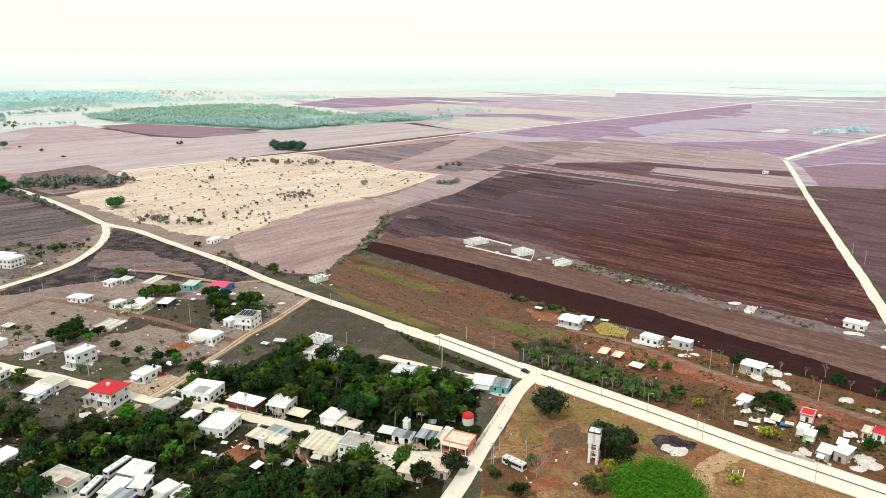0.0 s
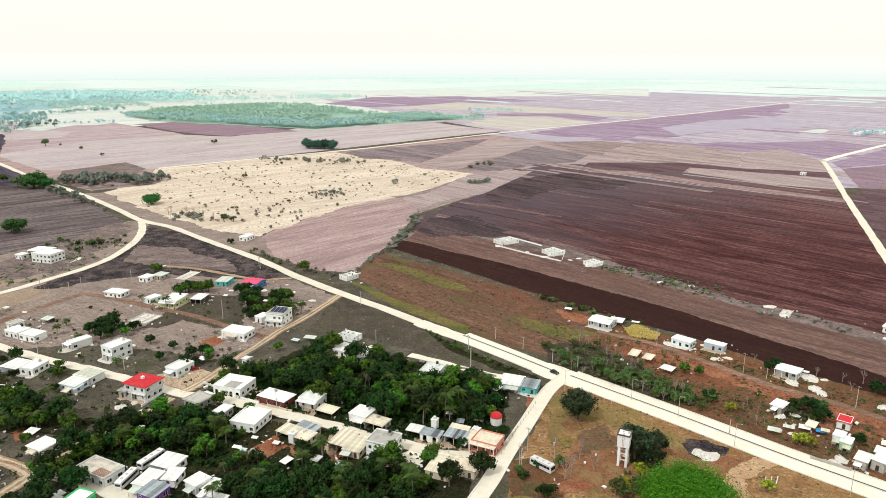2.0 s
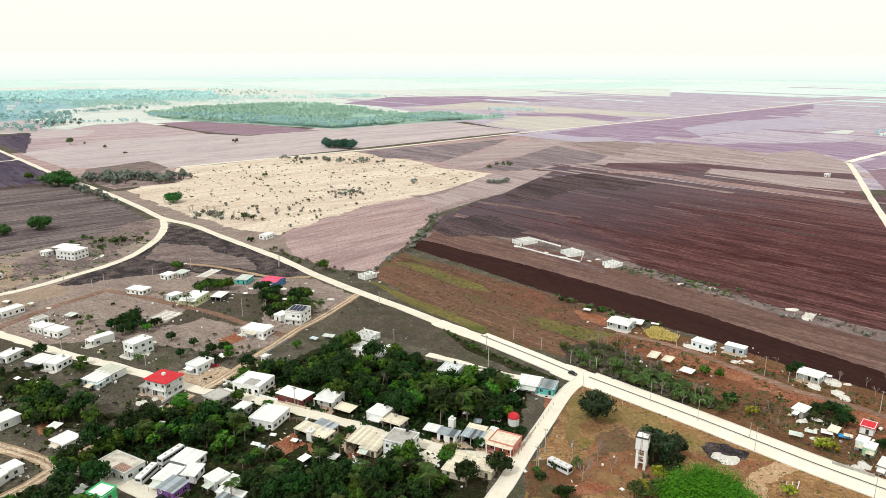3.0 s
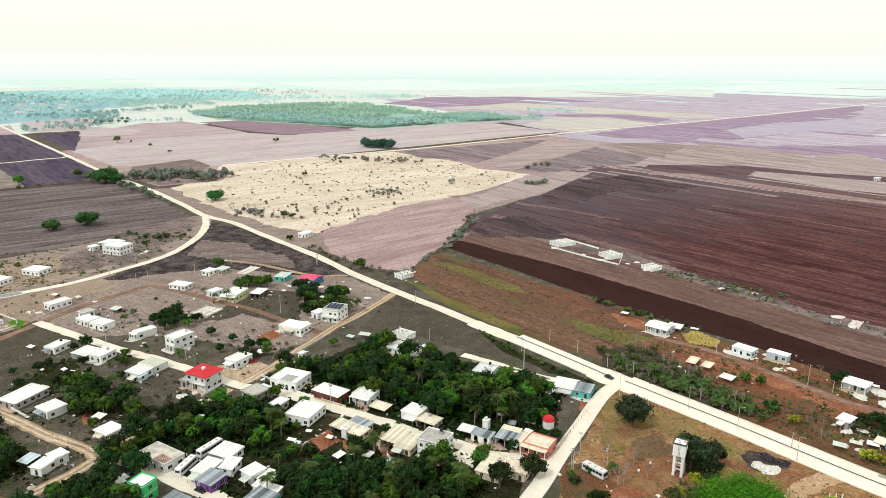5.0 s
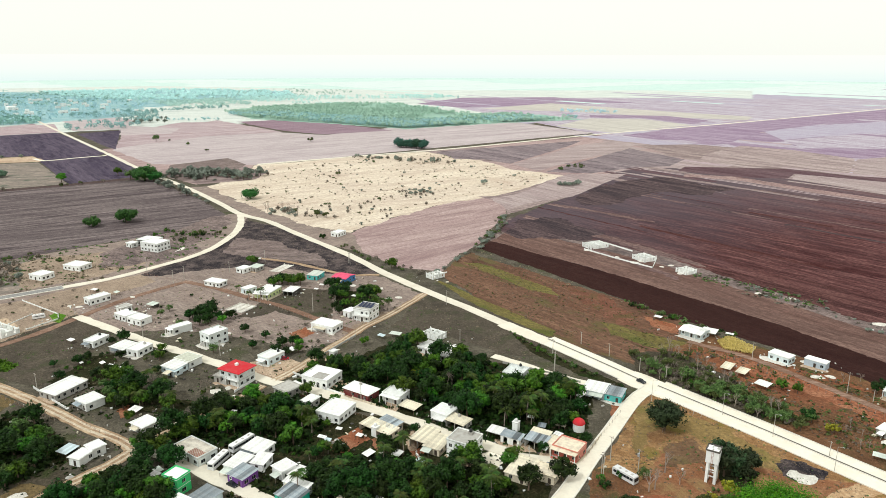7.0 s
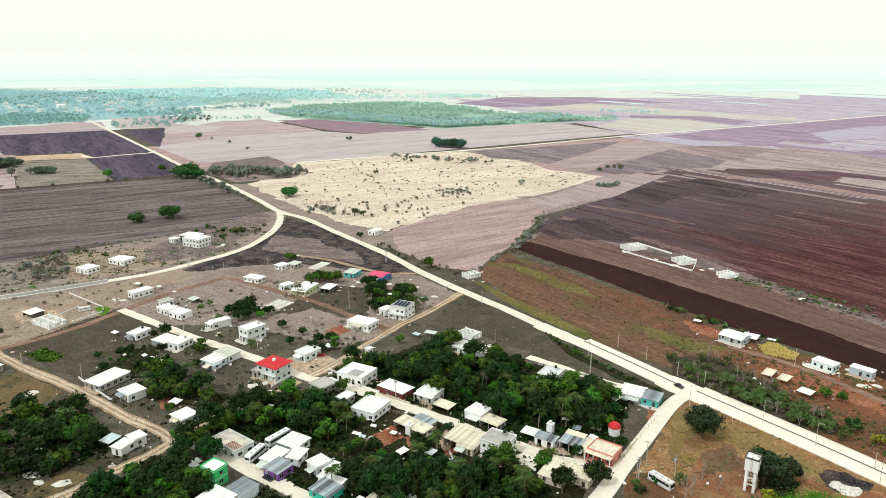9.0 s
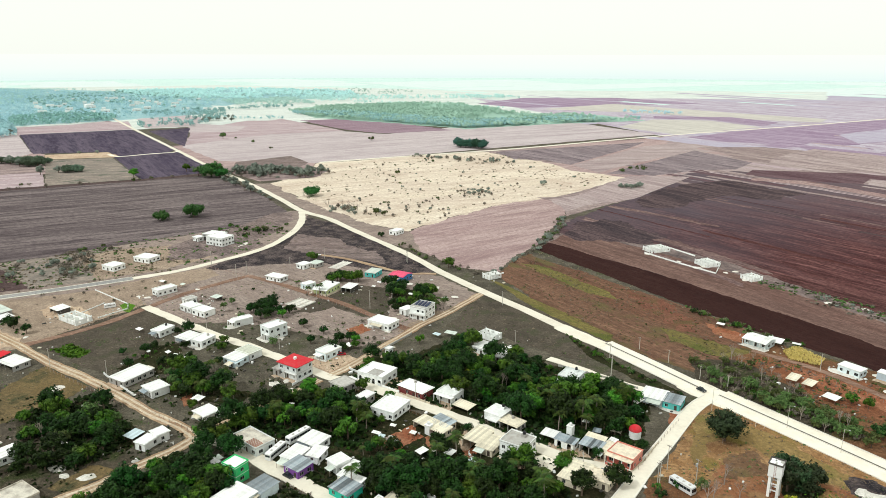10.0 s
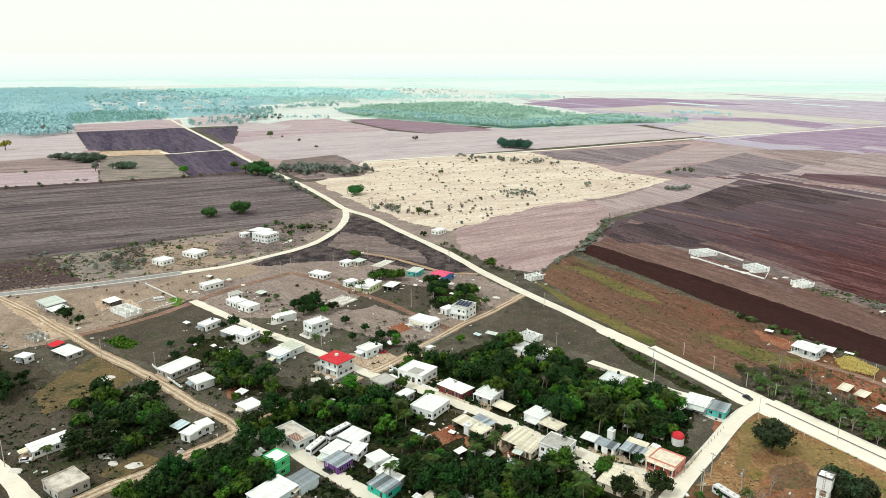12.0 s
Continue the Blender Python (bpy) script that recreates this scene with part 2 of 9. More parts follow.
# ground below distant trees, tinted teal and pale green by painted haze
SOIL_TEAL_HAZE = soil("far_wood_floor", (.27, .46, .50), (.54, .67, .65), (.15, .31, .35), .3, .7)
SOIL_WOODF_HAZE = soil("wood_floor", (.32, .48, .40), (.44, .58, .46), (.25, .40, .34), .2, .5)
SOIL_DUST = soil("soil_dust", (0.355, 0.272, 0.208), (0.570, 0.458, 0.350), (0.200, 0.150, 0.116), .1, .6)
DUSTP = soil("pale_dust", (0.575, 0.443, 0.316), (0.782, 0.655, 0.506), (0.368, 0.247, 0.172), .0, .6)
# pink-brown soil with some grey haze mixed into the colour
SOIL_PINKB = soil("soil_pink_brown", (0.372, 0.292, 0.288), (0.540, 0.458, 0.435), (0.240, 0.178, 0.185), .8, .5)
# near bands are red soil; the far bands pale to mauve as painted haze
SOIL_BIG = soil("soil_banded_haze", (0.080, 0.029, 0.029), (0.235, 0.112, 0.106), (0.024, 0.008, 0.010), .55, .12, bands=((-74, (.108, .050, .044)), (-46, (.062, .018, .017)), (9, (.052, .012, .014)), (78, (.064, .020, .024)), (143, (.108, .053, .060)), (225, (.185, .123, .133)), (275, (.275, .208, .215)), (312, (.25, .182, .195)), (352, (.33, .265, .272))), burnt=((40, -150), (-130, -70)))
BURNT = soil("scorched_soil", (.044, .035, .041), (.190, .130, .130), (.016, .013, .019), .7, .3)
EARTHD = soil("dull_red_earth", (.190, .080, .053), (.330, .170, .115), (.100, .045, .032), .1, .5, (.125, .085, .042))
OLIVEP = soil("soil_pale_olive", (.50, .47, .42), (.68, .65, .585), (.38, .35, .325), .7, .5)
STUBBLE = soil("stubble_strip", (.135, .078, .072), (.36, .255, .235), (.055, .028, .030), .8, .5)
OLIVEF = soil("soil_olive_beige", (.315, .245, .240), (.56, .465, .44), (.195, .140, .145), .9, .6)
STRAWB = soil("straw_line", (.34, .22, .21), (.58, .45, .42), (.12, .06, .06), .5, .6)
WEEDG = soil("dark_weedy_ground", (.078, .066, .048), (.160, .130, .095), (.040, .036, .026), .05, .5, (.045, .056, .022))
WORN = soil("worn_brown_ground", (.200, .118, .068), (.340, .215, .125), (.115, .070, .045), .0, .6, (.15, .115, .055))
DRYGRASS = soil("dry_ochre_grass", (.285, .195, .078), (.42, .30, .13), (.16, .115, .052), .0, .6, (.19, .17, .052))
LAWN = soil("bright_lawn", (.10, .24, .02), (.22, .36, .05), (.05, .12, .015), .1, .4)
LIMEST = soil("lime_rubble", (.82, .80, .74), (.88, .87, .83), (.58, .54, .48), .0, .3)

ROADC = paint("road_concrete", (.82, .77, .65), dirt=(.62, .54, .43), amount=.4, scale=.12)
WHITE = paint("white_paint", (.87, .89, .87), dirt=(.40, .38, .34), amount=.30)
GREYW = paint("grey_block", (.42, .41, .39))
DARKW = paint("dark_board", (.07, .065, .06))
TOWERW = paint("tower_whitewash", (.93, .94, .93), dirt=(.50, .48, .44), amount=.14)
GREYC = paint("bare_cement", (.46, .45, .42), amount=.6)
SLAB = paint("stained_slab", (.62, .58, .50), amount=.9, scale=.35)
GREENC = paint("greenish_cement", (.58, .60, .50), amount=.5)
CREAMC = paint("cream_cement", (.72, .64, .50), amount=.5)
CREAM = paint("cream_wall", (.70, .62, .48))
PALEG = paint("pale_grey_paint", (.74, .78, .77), amount=.25)
PALEB = paint("pale_blue_paint", (.70, .80, .82), amount=.25)
PALEBL = paint("grey_blue_paint", (.45, .53, .60))
LIME = paint("pale_lime_paint", (.66, .76, .38))
MINT = paint("mint_paint", (.42, .72, .45))
TURQ = paint("turquoise_paint", (.10, .55, .52))
TEAL = paint("teal_paint", (.03, .50, .36))
BLUE = paint("blue_paint", (.05, .22, .50))
GREEN = paint("bright_green_paint", (.04, .52, .16))
PURPLE = paint("purple_paint", (.20, .06, .34))
MAROON = paint("maroon_paint", (.16, .025, .025))
PINK = paint("pink_paint", (.60, .22, .17))
SALMON = paint("salmon_paint", (.55, .13, .10))
REDROOF = paint("red_roof_paint", (.60, .022, .035), amount=.2)
PINKROOF = paint("pink_roof_paint", (.75, .10, .20), amount=.2)
SHEETW = paint("white_sheet", (.88, .89, .87), .5, amount=.34, vary=(.8, 1.05))
SHEETG = paint("green_grey_sheet", (.60, .66, .60), .5, amount=.35)
SHEETB = paint("pale_blue_sheet", (.55, .66, .70), .5, amount=.3)
SHEETD = paint("dark_grey_sheet", (.20, .24, .27), .5, dirt=(.45, .45, .44), amount=.6, vary=(.35, 1.7))
SHEETY = paint("cream_sheet", (.76, .70, .55), .6, amount=.45, vary=(.75, 1.12))
GLASS = plain("dark_glass", (.02, .025, .03), .15)
DOORM = plain("dark_door", (.06, .045, .035))
BLACKP = plain("black_plastic", (.02, .02, .022), .4)
STEEL = plain("rusty_steel", (.30, .09, .05), .7)
CONC = plain("pole_concrete", (.50, .47, .42), .9)
KERB = plain("kerb_white", (.75, .72, .64), .9)
MEDIAN = plain("median_dark", (.10, .085, .07), .95)
RUBBER = plain("rubber", (.02, .02, .02), .8)
CARW = plain("car_white", (.78, .78, .78), .25)
CARD = plain("car_dark", (.03, .035, .04), .25)
CARR = plain("car_red", (.35, .02, .03), .25)
CARS = plain("car_silver", (.45, .46, .47), .25)
BLUET = plain("blue_tarp", (.05, .30, .60), .5)
PANEL = plain("solar_panel", (.02, .03, .07), .2)
BARK = plain("bark", (.14, .10, .075), .95)
BARKG = plain("grey_bark", (.34, .28, .24), .95)
# dark green leaf; its near-black tone also paints shade into crown gaps
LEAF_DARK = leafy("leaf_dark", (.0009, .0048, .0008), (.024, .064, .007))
LEAF_MID = leafy("leaf_mid", (.006, .028, .003), (.090, .190, .015))
LEAF_BRIGHT = leafy("leaf_bright", (.017, .072, .001), (.100, .215, .004))
LEAF_OLIVE = leafy("leaf_olive", (.034, .058, .015), (.118, .162, .046))
LEAF_YELLOW = leafy("leaf_yellow", (.16, .17, .012), (.34, .34, .03))
LEAF_STRAW = leafy("leaf_straw", (.40, .25, .085), (.60, .42, .19))
LEAF_GREY = leafy("leaf_grey", (.10, .085, .065), (.17, .15, .115))
LEAF_DRY = leafy("leaf_dry", (.13, .108, .072), (.29, .245, .165))
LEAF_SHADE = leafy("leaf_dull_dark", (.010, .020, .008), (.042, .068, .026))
LEAF_LIME = leafy("leaf_lime", (.016, .07, .004), (.10, .23, .016))
LEAF_PALM = leafy("leaf_palm", (.012, .032, .006), (.085, .125, .022))
# distant foliage: air haze goes straight into these four leaf colours
LEAF_FAR_HAZE = leafy("leaf_far", (.36, .56, .48), (.46, .65, .53), 1.0)
LEAF_FARB_HAZE = leafy("leaf_far_blue", (.28, .48, .51), (.39, .60, .60), 1.0)
LEAF_FARC_HAZE = leafy("leaf_far_pale", (.40, .60, .56), (.50, .69, .63), 1.0)
LEAF_FARD_HAZE = leafy("leaf_far_deep", (.22, .42, .40), (.32, .54, .48), 1.0)
# leaf of remote scrub, greyed and lightened to stand for haze
LEAF_HAZE = leafy("leaf_haze_grey", (.15, .185, .16), (.27, .31, .25))
LEAF_DOME = leafy("leaf_dome", (.014, .055, .014), (.058, .160, .030))
# green of the far field trees, dulled by haze in the colour
LEAF_GREEN_HAZE = leafy("leaf_green_haze", (.045, .082, .052), (.120, .180, .110))
# dark copse green, shifted towards blue to include the haze over it
LEAF_COPSE = leafy("leaf_copse", (.022, .070, .050), (.060, .150, .105))


# ---- building blocks ----
def put(name, bm, mat, parent=None, label="", smooth=False):
    """Links a bmesh as one mesh object."""
    me = bpy.data.meshes.new(name)
    bm.to_mesh(me)
    bm.free()
    for m in (mat if isinstance(mat, (list, tuple)) else [mat]):
        me.materials.append(m)
    if smooth:
        for p in me.polygons:
            p.use_smooth = True
    ob = new(name, me)
    if parent is not None:
        ob.parent = parent
    if label:
        ob["label"] = label
    return ob


def quick(name, verts, faces, mat, parent=None, label=""):
    me = bpy.data.meshes.new(name)
    me.from_pydata(verts, [], faces)
    me.materials.append(mat)
    ob = new(name, me)
    if parent is not None:
        ob.parent = parent
    if label:
        ob["label"] = label
    return ob


def box(bm, x0, y0, z0, x1, y1, z1, mi=0):
    vs = [bm.verts.new(p) for p in ((x0, y0, z0), (x1, y0, z0), (x1, y1, z0), (x0, y1, z0), (x0, y0, z1), (x1, y0, z1), (x1, y1, z1), (x0, y1, z1))]
    for f in ((0, 3, 2, 1), (4, 5, 6, 7), (0, 1, 5, 4), (1, 2, 6, 5), (2, 3, 7, 6), (3, 0, 4, 7)):
        bm.faces.new([vs[i] for i in f]).material_index = mi


def boxm(*dims):
    bm = bmesh.new()
    box(bm, *dims)
    return bm


def tube(bm, a, b, r0, r1, n=6):
    a, b = Vector(a), Vector(b)
    d = (b - a).normalized()
    s = d.orthogonal().normalized()
    t = d.cross(s)
    rings = []
    for p, r in ((a, r0), (b, r1)):
        rings.append([bm.verts.new(p + (s * math.cos(k * 2 * math.pi / n) + t * math.sin(k * 2 * math.pi / n)) * r) for k in range(n)])
    for k in range(n):
        bm.faces.new((rings[0][k], rings[0][(k + 1) % n], rings[1][(k + 1) % n], rings[1][k]))
    bm.faces.new(rings[1])
    bm.faces.new(rings[0][::-1])


def profile_x(name, yz, xa, xb, mat, parent):
    bm = bmesh.new()
    a = [bm.verts.new((xa, y, z)) for y, z in yz]
    b = [bm.verts.new((xb, y, z)) for y, z in yz]
    bm.faces.new(a)
    bm.faces.new(b[::-1])
    for k in range(len(yz)):
        bm.faces.new((a[k], b[k], b[(k + 1) % len(yz)], a[(k + 1) % len(yz)]))
    bmesh.ops.recalc_face_normals(bm, faces=bm.faces)
    return put(name, bm, mat, parent)


def empty(name, x, y, z=0.0, ang=0.0):
    ob = new(name)
    ob.matrix_world = pose(x, y, z, 0, 0, ang)
    ob.empty_display_size = 0.2
    return ob


# ---- ground ----
R_FAR = 4900.0
bm = bmesh.new()
rings = []
radii = (0, 60, 150, 300, 600, 1200, 2400, R_FAR)
for r in radii:
    rings.append([bm.verts.new((0, 0, 0))] if r == 0 else [bm.verts.new((r * math.cos(k * math.pi / 48), r * math.sin(k * math.pi / 48), 0)) for k in range(96)])
for k in range(96):
    bm.faces.new((rings[0][0], rings[1][k], rings[1][(k + 1) % 96]))
    for i in range(1, len(rings) - 1):
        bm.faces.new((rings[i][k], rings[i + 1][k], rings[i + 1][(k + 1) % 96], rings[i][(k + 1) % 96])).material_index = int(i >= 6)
# outermost ring takes the mint soil, whose colour holds the haze
ground = tagged(put("ground", bm, [SOIL_YARD, SOIL_MINT_HAZE]), "dry brown earth with scattered weeds and dust", "ground", kind="structure")

# far plain and haze at the limit of sight, painted as a glowing ramp
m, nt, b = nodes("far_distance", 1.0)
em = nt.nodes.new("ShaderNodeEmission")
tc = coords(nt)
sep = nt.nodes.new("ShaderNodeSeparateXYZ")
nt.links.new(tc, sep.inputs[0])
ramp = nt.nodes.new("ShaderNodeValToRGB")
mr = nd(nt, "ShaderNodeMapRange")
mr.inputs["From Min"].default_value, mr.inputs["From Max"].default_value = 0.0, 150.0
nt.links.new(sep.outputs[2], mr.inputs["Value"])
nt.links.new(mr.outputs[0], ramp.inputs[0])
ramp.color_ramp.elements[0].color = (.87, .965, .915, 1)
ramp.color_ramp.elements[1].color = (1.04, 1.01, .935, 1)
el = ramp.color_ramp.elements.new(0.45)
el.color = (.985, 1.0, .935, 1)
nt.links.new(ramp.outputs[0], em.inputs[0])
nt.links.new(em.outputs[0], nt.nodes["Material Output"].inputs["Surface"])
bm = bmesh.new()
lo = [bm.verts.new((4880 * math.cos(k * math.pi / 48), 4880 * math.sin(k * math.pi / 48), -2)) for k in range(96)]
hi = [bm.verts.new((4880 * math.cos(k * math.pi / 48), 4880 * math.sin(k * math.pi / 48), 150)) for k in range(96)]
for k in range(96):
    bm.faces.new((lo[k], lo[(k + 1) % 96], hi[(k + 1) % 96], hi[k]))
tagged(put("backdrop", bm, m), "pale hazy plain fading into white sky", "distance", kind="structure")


PLOTS = []


def field(mat, ang, z, jitter, label, pts):
    """A plot of land with an uneven border; its furrows run at ang degrees."""
    PLOTS.append(label)
    z = .01 + .0003 * len(PLOTS)
    n = len(pts)
    border = []
    for i in range(n):
        a, b = Vector(pts[i]), Vector(pts[(i + 1) % n])
        near = math.hypot(*((a + b) / 2)) < 700
        steps = max(1, min(110, int((b - a).length / (1.3 if near else 9))))
        for s in range(steps):
            p = a.lerp(b, s / steps)
            q = noise.noise_vector(Vector((p.x * 0.05, p.y * 0.05, z * 9)))
            q2 = noise.noise_vector(Vector((p.x * 0.2, p.y * 0.2, z * 5)))
            q3 = noise.noise_vector(Vector((p.x * 0.7, p.y * 0.7, z * 3)))
            border.append(p + Vector((q.x, q.y)) * jitter * 1.6 + Vector((q2.x, q2.y)) * jitter + Vector((q3.x, q3.y)) * min(jitter, 1.2) * (.9 if near else 0))
    c = sum(border, Vector((0, 0))) / len(border)
    rot = Matrix.Rotation(-radians(ang), 2)
    bm = bmesh.new()
    f = bm.faces.new([bm.verts.new((*(rot @ (p - c)), 0)) for p in border])
    bmesh.ops.triangulate(bm, faces=[f])
    bmesh.ops.recalc_face_normals(bm, faces=bm.faces)
    if sum(f.normal.z for f in bm.faces) < 0:
        bmesh.ops.reverse_faces(bm, faces=bm.faces)
    ob = put("field", bm, mat)
    ob.matrix_world = pose(c.x, c.y, z, 0, 0, ang)
    return tagged(ob, label, "field", kind="structure")


def smooth_path(pts, step):
    """A Catmull-Rom line through pts, resampled every step metres."""
    P = [Vector(p) for p in pts]
    P = [P[0] * 2 - P[1]] + P + [P[-1] * 2 - P[-2]]
    out = []
    for i in range(1, len(P) - 2):
        n = max(1, int((P[i + 1] - P[i]).length / step))
        for k in range(n):
            t = k / n
            out.append(0.5 * ((2 * P[i]) + (P[i + 1] - P[i - 1]) * t + (2 * P[i - 1] - 5 * P[i] + 4 * P[i + 1] - P[i + 2]) * t * t
                              + (3 * P[i] - P[i - 1] - 3 * P[i + 1] + P[i + 2]) * t ** 3))
    out.append(P[-2])
    return out


def sides(line):
    res = []
    for i, p in enumerate(line):
        d = (line[min(i + 1, len(line) - 1)] - line[max(i - 1, 0)]).normalized()
        res.append((p, Vector((-d.y, d.x))))
    return res


LINES = []


def on_road(x, y):
    return any((x - a) ** 2 + (y - b) ** 2 < w * w for a, b, w in LINES)


def strip(name, line, off, width, z0, z1, mat, label="", kind="structure", cat="road", rough=0.0):
    """A band along a line at a sideways offset, with thickness z0..z1. Lengthways coordinate runs along local x of the furrow pattern."""
    verts, faces = [], []
    if width > 2:
        LINES.extend((p.x, p.y, width / 2 + .8) for p in line if p.length < 500)
    for p, n in sides(line):
        e = [rough * noise.noise(Vector((p.x * 0.15, p.y * 0.15, s))) for s in (0.0, 7.0)]
        l, r = p + n * (off + width / 2 + e[0]), p + n * (off - width / 2 + e[1])
        verts += [(l.x, l.y, z0), (l.x, l.y, z1), (r.x, r.y, z1), (r.x, r.y, z0)]
    for i in range(len(line) - 1):
        a, b = 4 * i, 4 * i + 4
        for k in range(3):
            faces.append((a + k, a + k + 1, b + k + 1, b + k))
    faces += [(0, 1, 2, 3), tuple(len(verts) - k for k in (1, 2, 3, 4))]
    ob = quick(name, verts, faces, mat)
    if kind:
        tagged(ob, label, cat, kind=kind)
    return ob


def ribbon(name, pts, width, mat, z, label, kerb):
    z += .1
    far = max(abs(p[1]) for p in pts) > 800
    line = smooth_path(pts, 12 if far else 4)
    strip(name, line, 0, width, -0.3, z, mat, label, rough=0.0 if kerb else 0.9)
    if name == "lane" and mat is LANE:
        for s in (-1, 1):
            strip("wheel_track", line, s * width * .22, width * .2, -0.2, z + .02, TRACKP, "pale dusty wheel track worn into the lane", cat="track", rough=.5)
    if kerb:
        for s in (-1, 1):
            strip("kerb", line, s * (width / 2 + 0.3), 0.6, -0.3, z + 0.12, KERB, "pale concrete kerb along the road", cat="kerb")


def dual_road(pts, width, mid):
    line = smooth_path(pts, 4)
    strip("road", line, 0, width, -0.3, 0.26, ROADC, "pale concrete dual carriageway")
    for s in (-1, 1):
        strip("kerb", line, s * (width / 2 + .3), 0.35, -0.3, 0.42, KERB, "pale concrete kerb of the dual carriageway", cat="kerb")
    for s in (-1, 1):
        strip("kerb", line, mid + s * 0.6, 0.4, 0.1, 0.46, KERB, "pale kerb of the central reservation", cat="kerb")
    strip("median", line, mid, 0.8, 0.1, 0.40, MEDIAN, "dark soil of the central reservation", cat="median")


def inside2(x, y, poly):
    c = False
    for i in range(len(poly)):
        (x1, y1), (x2, y2) = poly[i], poly[i - 1]
        if (y1 > y) != (y2 > y) and x < (x2 - x1) * (y - y1) / (y2 - y1) + x1:
            c = not c
    return c


# a patchwork of plots over the far plain, in palest haze tints beyond 2500 m
_r = random.Random(8)
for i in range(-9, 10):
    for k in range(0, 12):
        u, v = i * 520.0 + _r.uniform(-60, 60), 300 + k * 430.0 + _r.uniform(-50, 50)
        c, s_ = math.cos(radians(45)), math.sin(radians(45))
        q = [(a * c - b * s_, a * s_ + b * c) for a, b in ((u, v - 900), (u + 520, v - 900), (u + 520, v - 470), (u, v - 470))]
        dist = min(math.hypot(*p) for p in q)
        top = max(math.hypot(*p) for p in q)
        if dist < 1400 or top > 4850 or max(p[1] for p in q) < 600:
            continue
        pool = ((SOIL_CREAM_HAZE, SOIL_MINT_HAZE, SOIL_CREAM_HAZE) if dist > 2500 else (SOIL_LILAC_HAZE, SOIL_TAN_HAZE, SOIL_LILAC_HAZE, SOIL_CREAM_HAZE) if q[0][0] > -300 else (SOIL_TAN_HAZE, SOIL_MINT_HAZE, SOIL_CREAM_HAZE))
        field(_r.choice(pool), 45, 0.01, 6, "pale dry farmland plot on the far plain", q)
field(SOIL_TAN_HAZE, 45, 0.02, 6, "pale tan stubble fields in the distance", [(-2896, 2465), (-1950, 3185), (-688, 2989), (776, 3271), (478, 1980), (24, 1613), (-697, 1404), (-1134, 950)])
field(SOIL_MAUVE, 50, 0.027, 3, "mauve-brown fallow fields", [(-228, 1004), (-128, 1112), (69, 1323), (110, 1147), (68, 882), (4, 805), (-58, 858), (-129, 870)])
field(SOIL_CHARM, -43, 0.028, 2, "brown fallow ground between the fields", [(-55, 513), (-47, 607), (51, 535), (165, 421), (240, 345), (231, 290), (208, 258), (161, 302), (41, 420)])
field(SOIL_BANK, -43, 0.029, 2, "reddish weedy ground beside the road", [(45, 304), (66, 360), (139, 311), (202, 249), (156, 183), (122, 220), (83, 256)])
field(SOIL_MAUVE_HAZE, -43, 0.03, 1.5, "pale mauve ploughed fields in the distance", [(-474, 2282), (112, 2578), (746, 2610), (1627, 2655), (486, 768), (375, 766), (82, 883), (68, 1303)])
field(SOIL_MAUVE2, -24, 0.03, 2, "dry mauve-brown ground of the upper village", [(-281, 347), (-261, 392), (-209, 432), (-150, 429), (-111, 416), (-79, 386), (-90, 351), (-100, 319), (-121, 296), (-172, 312), (-222, 304), (-253, 318)])
field(UNDER_SHADE, -24, 0.031, 2.5, "shaded weedy garden ground", [(-101, 247), (-99, 283), (-82, 310), (-50, 299), (-24, 301), (15, 274), (12, 224), (-5, 225), (-29, 233), (-57, 244)])
field(UNDER_SHADE, -24, 0.031, 2.5, "shaded weedy garden ground", [(-149, 209), (-135, 241), (-103, 252), (-68, 240), (-36, 227), (1, 217), (-2, 186), (-65, 165), (-94, 189), (-133, 203)])
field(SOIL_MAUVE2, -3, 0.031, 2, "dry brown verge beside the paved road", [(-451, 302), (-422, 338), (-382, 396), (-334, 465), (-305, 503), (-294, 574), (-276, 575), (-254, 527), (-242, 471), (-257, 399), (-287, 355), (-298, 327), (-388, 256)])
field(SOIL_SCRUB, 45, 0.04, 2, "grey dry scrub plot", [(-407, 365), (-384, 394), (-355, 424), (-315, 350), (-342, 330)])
field(UNDER_SHADE, -24, 0.04, 2.5, "shaded weedy garden ground under trees", [(-80, 303), (-71, 321), (-50, 301), (-30, 306), (-24, 292), (-21, 273), (5, 285), (13, 267), (13, 239), (-10, 240), (-30, 241), (-54, 255), (-74, 267), (-90, 273)])
field(UNDER_SHADE, -24, 0.04, 2.5, "shaded weedy garden ground under trees", [(-142, 213), (-132, 236), (-118, 249), (-101, 247), (-88, 234), (-74, 222), (-86, 204), (-105, 221), (-121, 216), (-135, 206)])
field(UNDER_SHADE, -24, 0.04, 2.5, "shaded weedy garden ground under trees", [(-85, 206), (-70, 224), (-53, 219), (-44, 205), (-35, 217), (-24, 212), (-14, 202), (-22, 182), (-60, 169), (-76, 184)])
field(UNDER_SHADE, -24, 0.04, 2.5, "shaded weedy garden ground under trees", [(-153, 166), (-144, 191), (-123, 179), (-107, 174), (-120, 164), (-116, 150), (-152, 134), (-155, 155)])
field(UNDER_SHADE, -24, 0.04, 2.5, "shaded weedy garden ground under trees", [(-219, 195), (-206, 220), (-177, 204), (-164, 191), (-166, 178), (-180, 169), (-193, 165), (-201, 176)])
field(UNDER_SHADE, -24, 0.04, 2.5, "shaded weedy garden ground under trees", [(-189, 243), (-185, 258), (-166, 242), (-144, 238), (-145, 226), (-175, 228)])
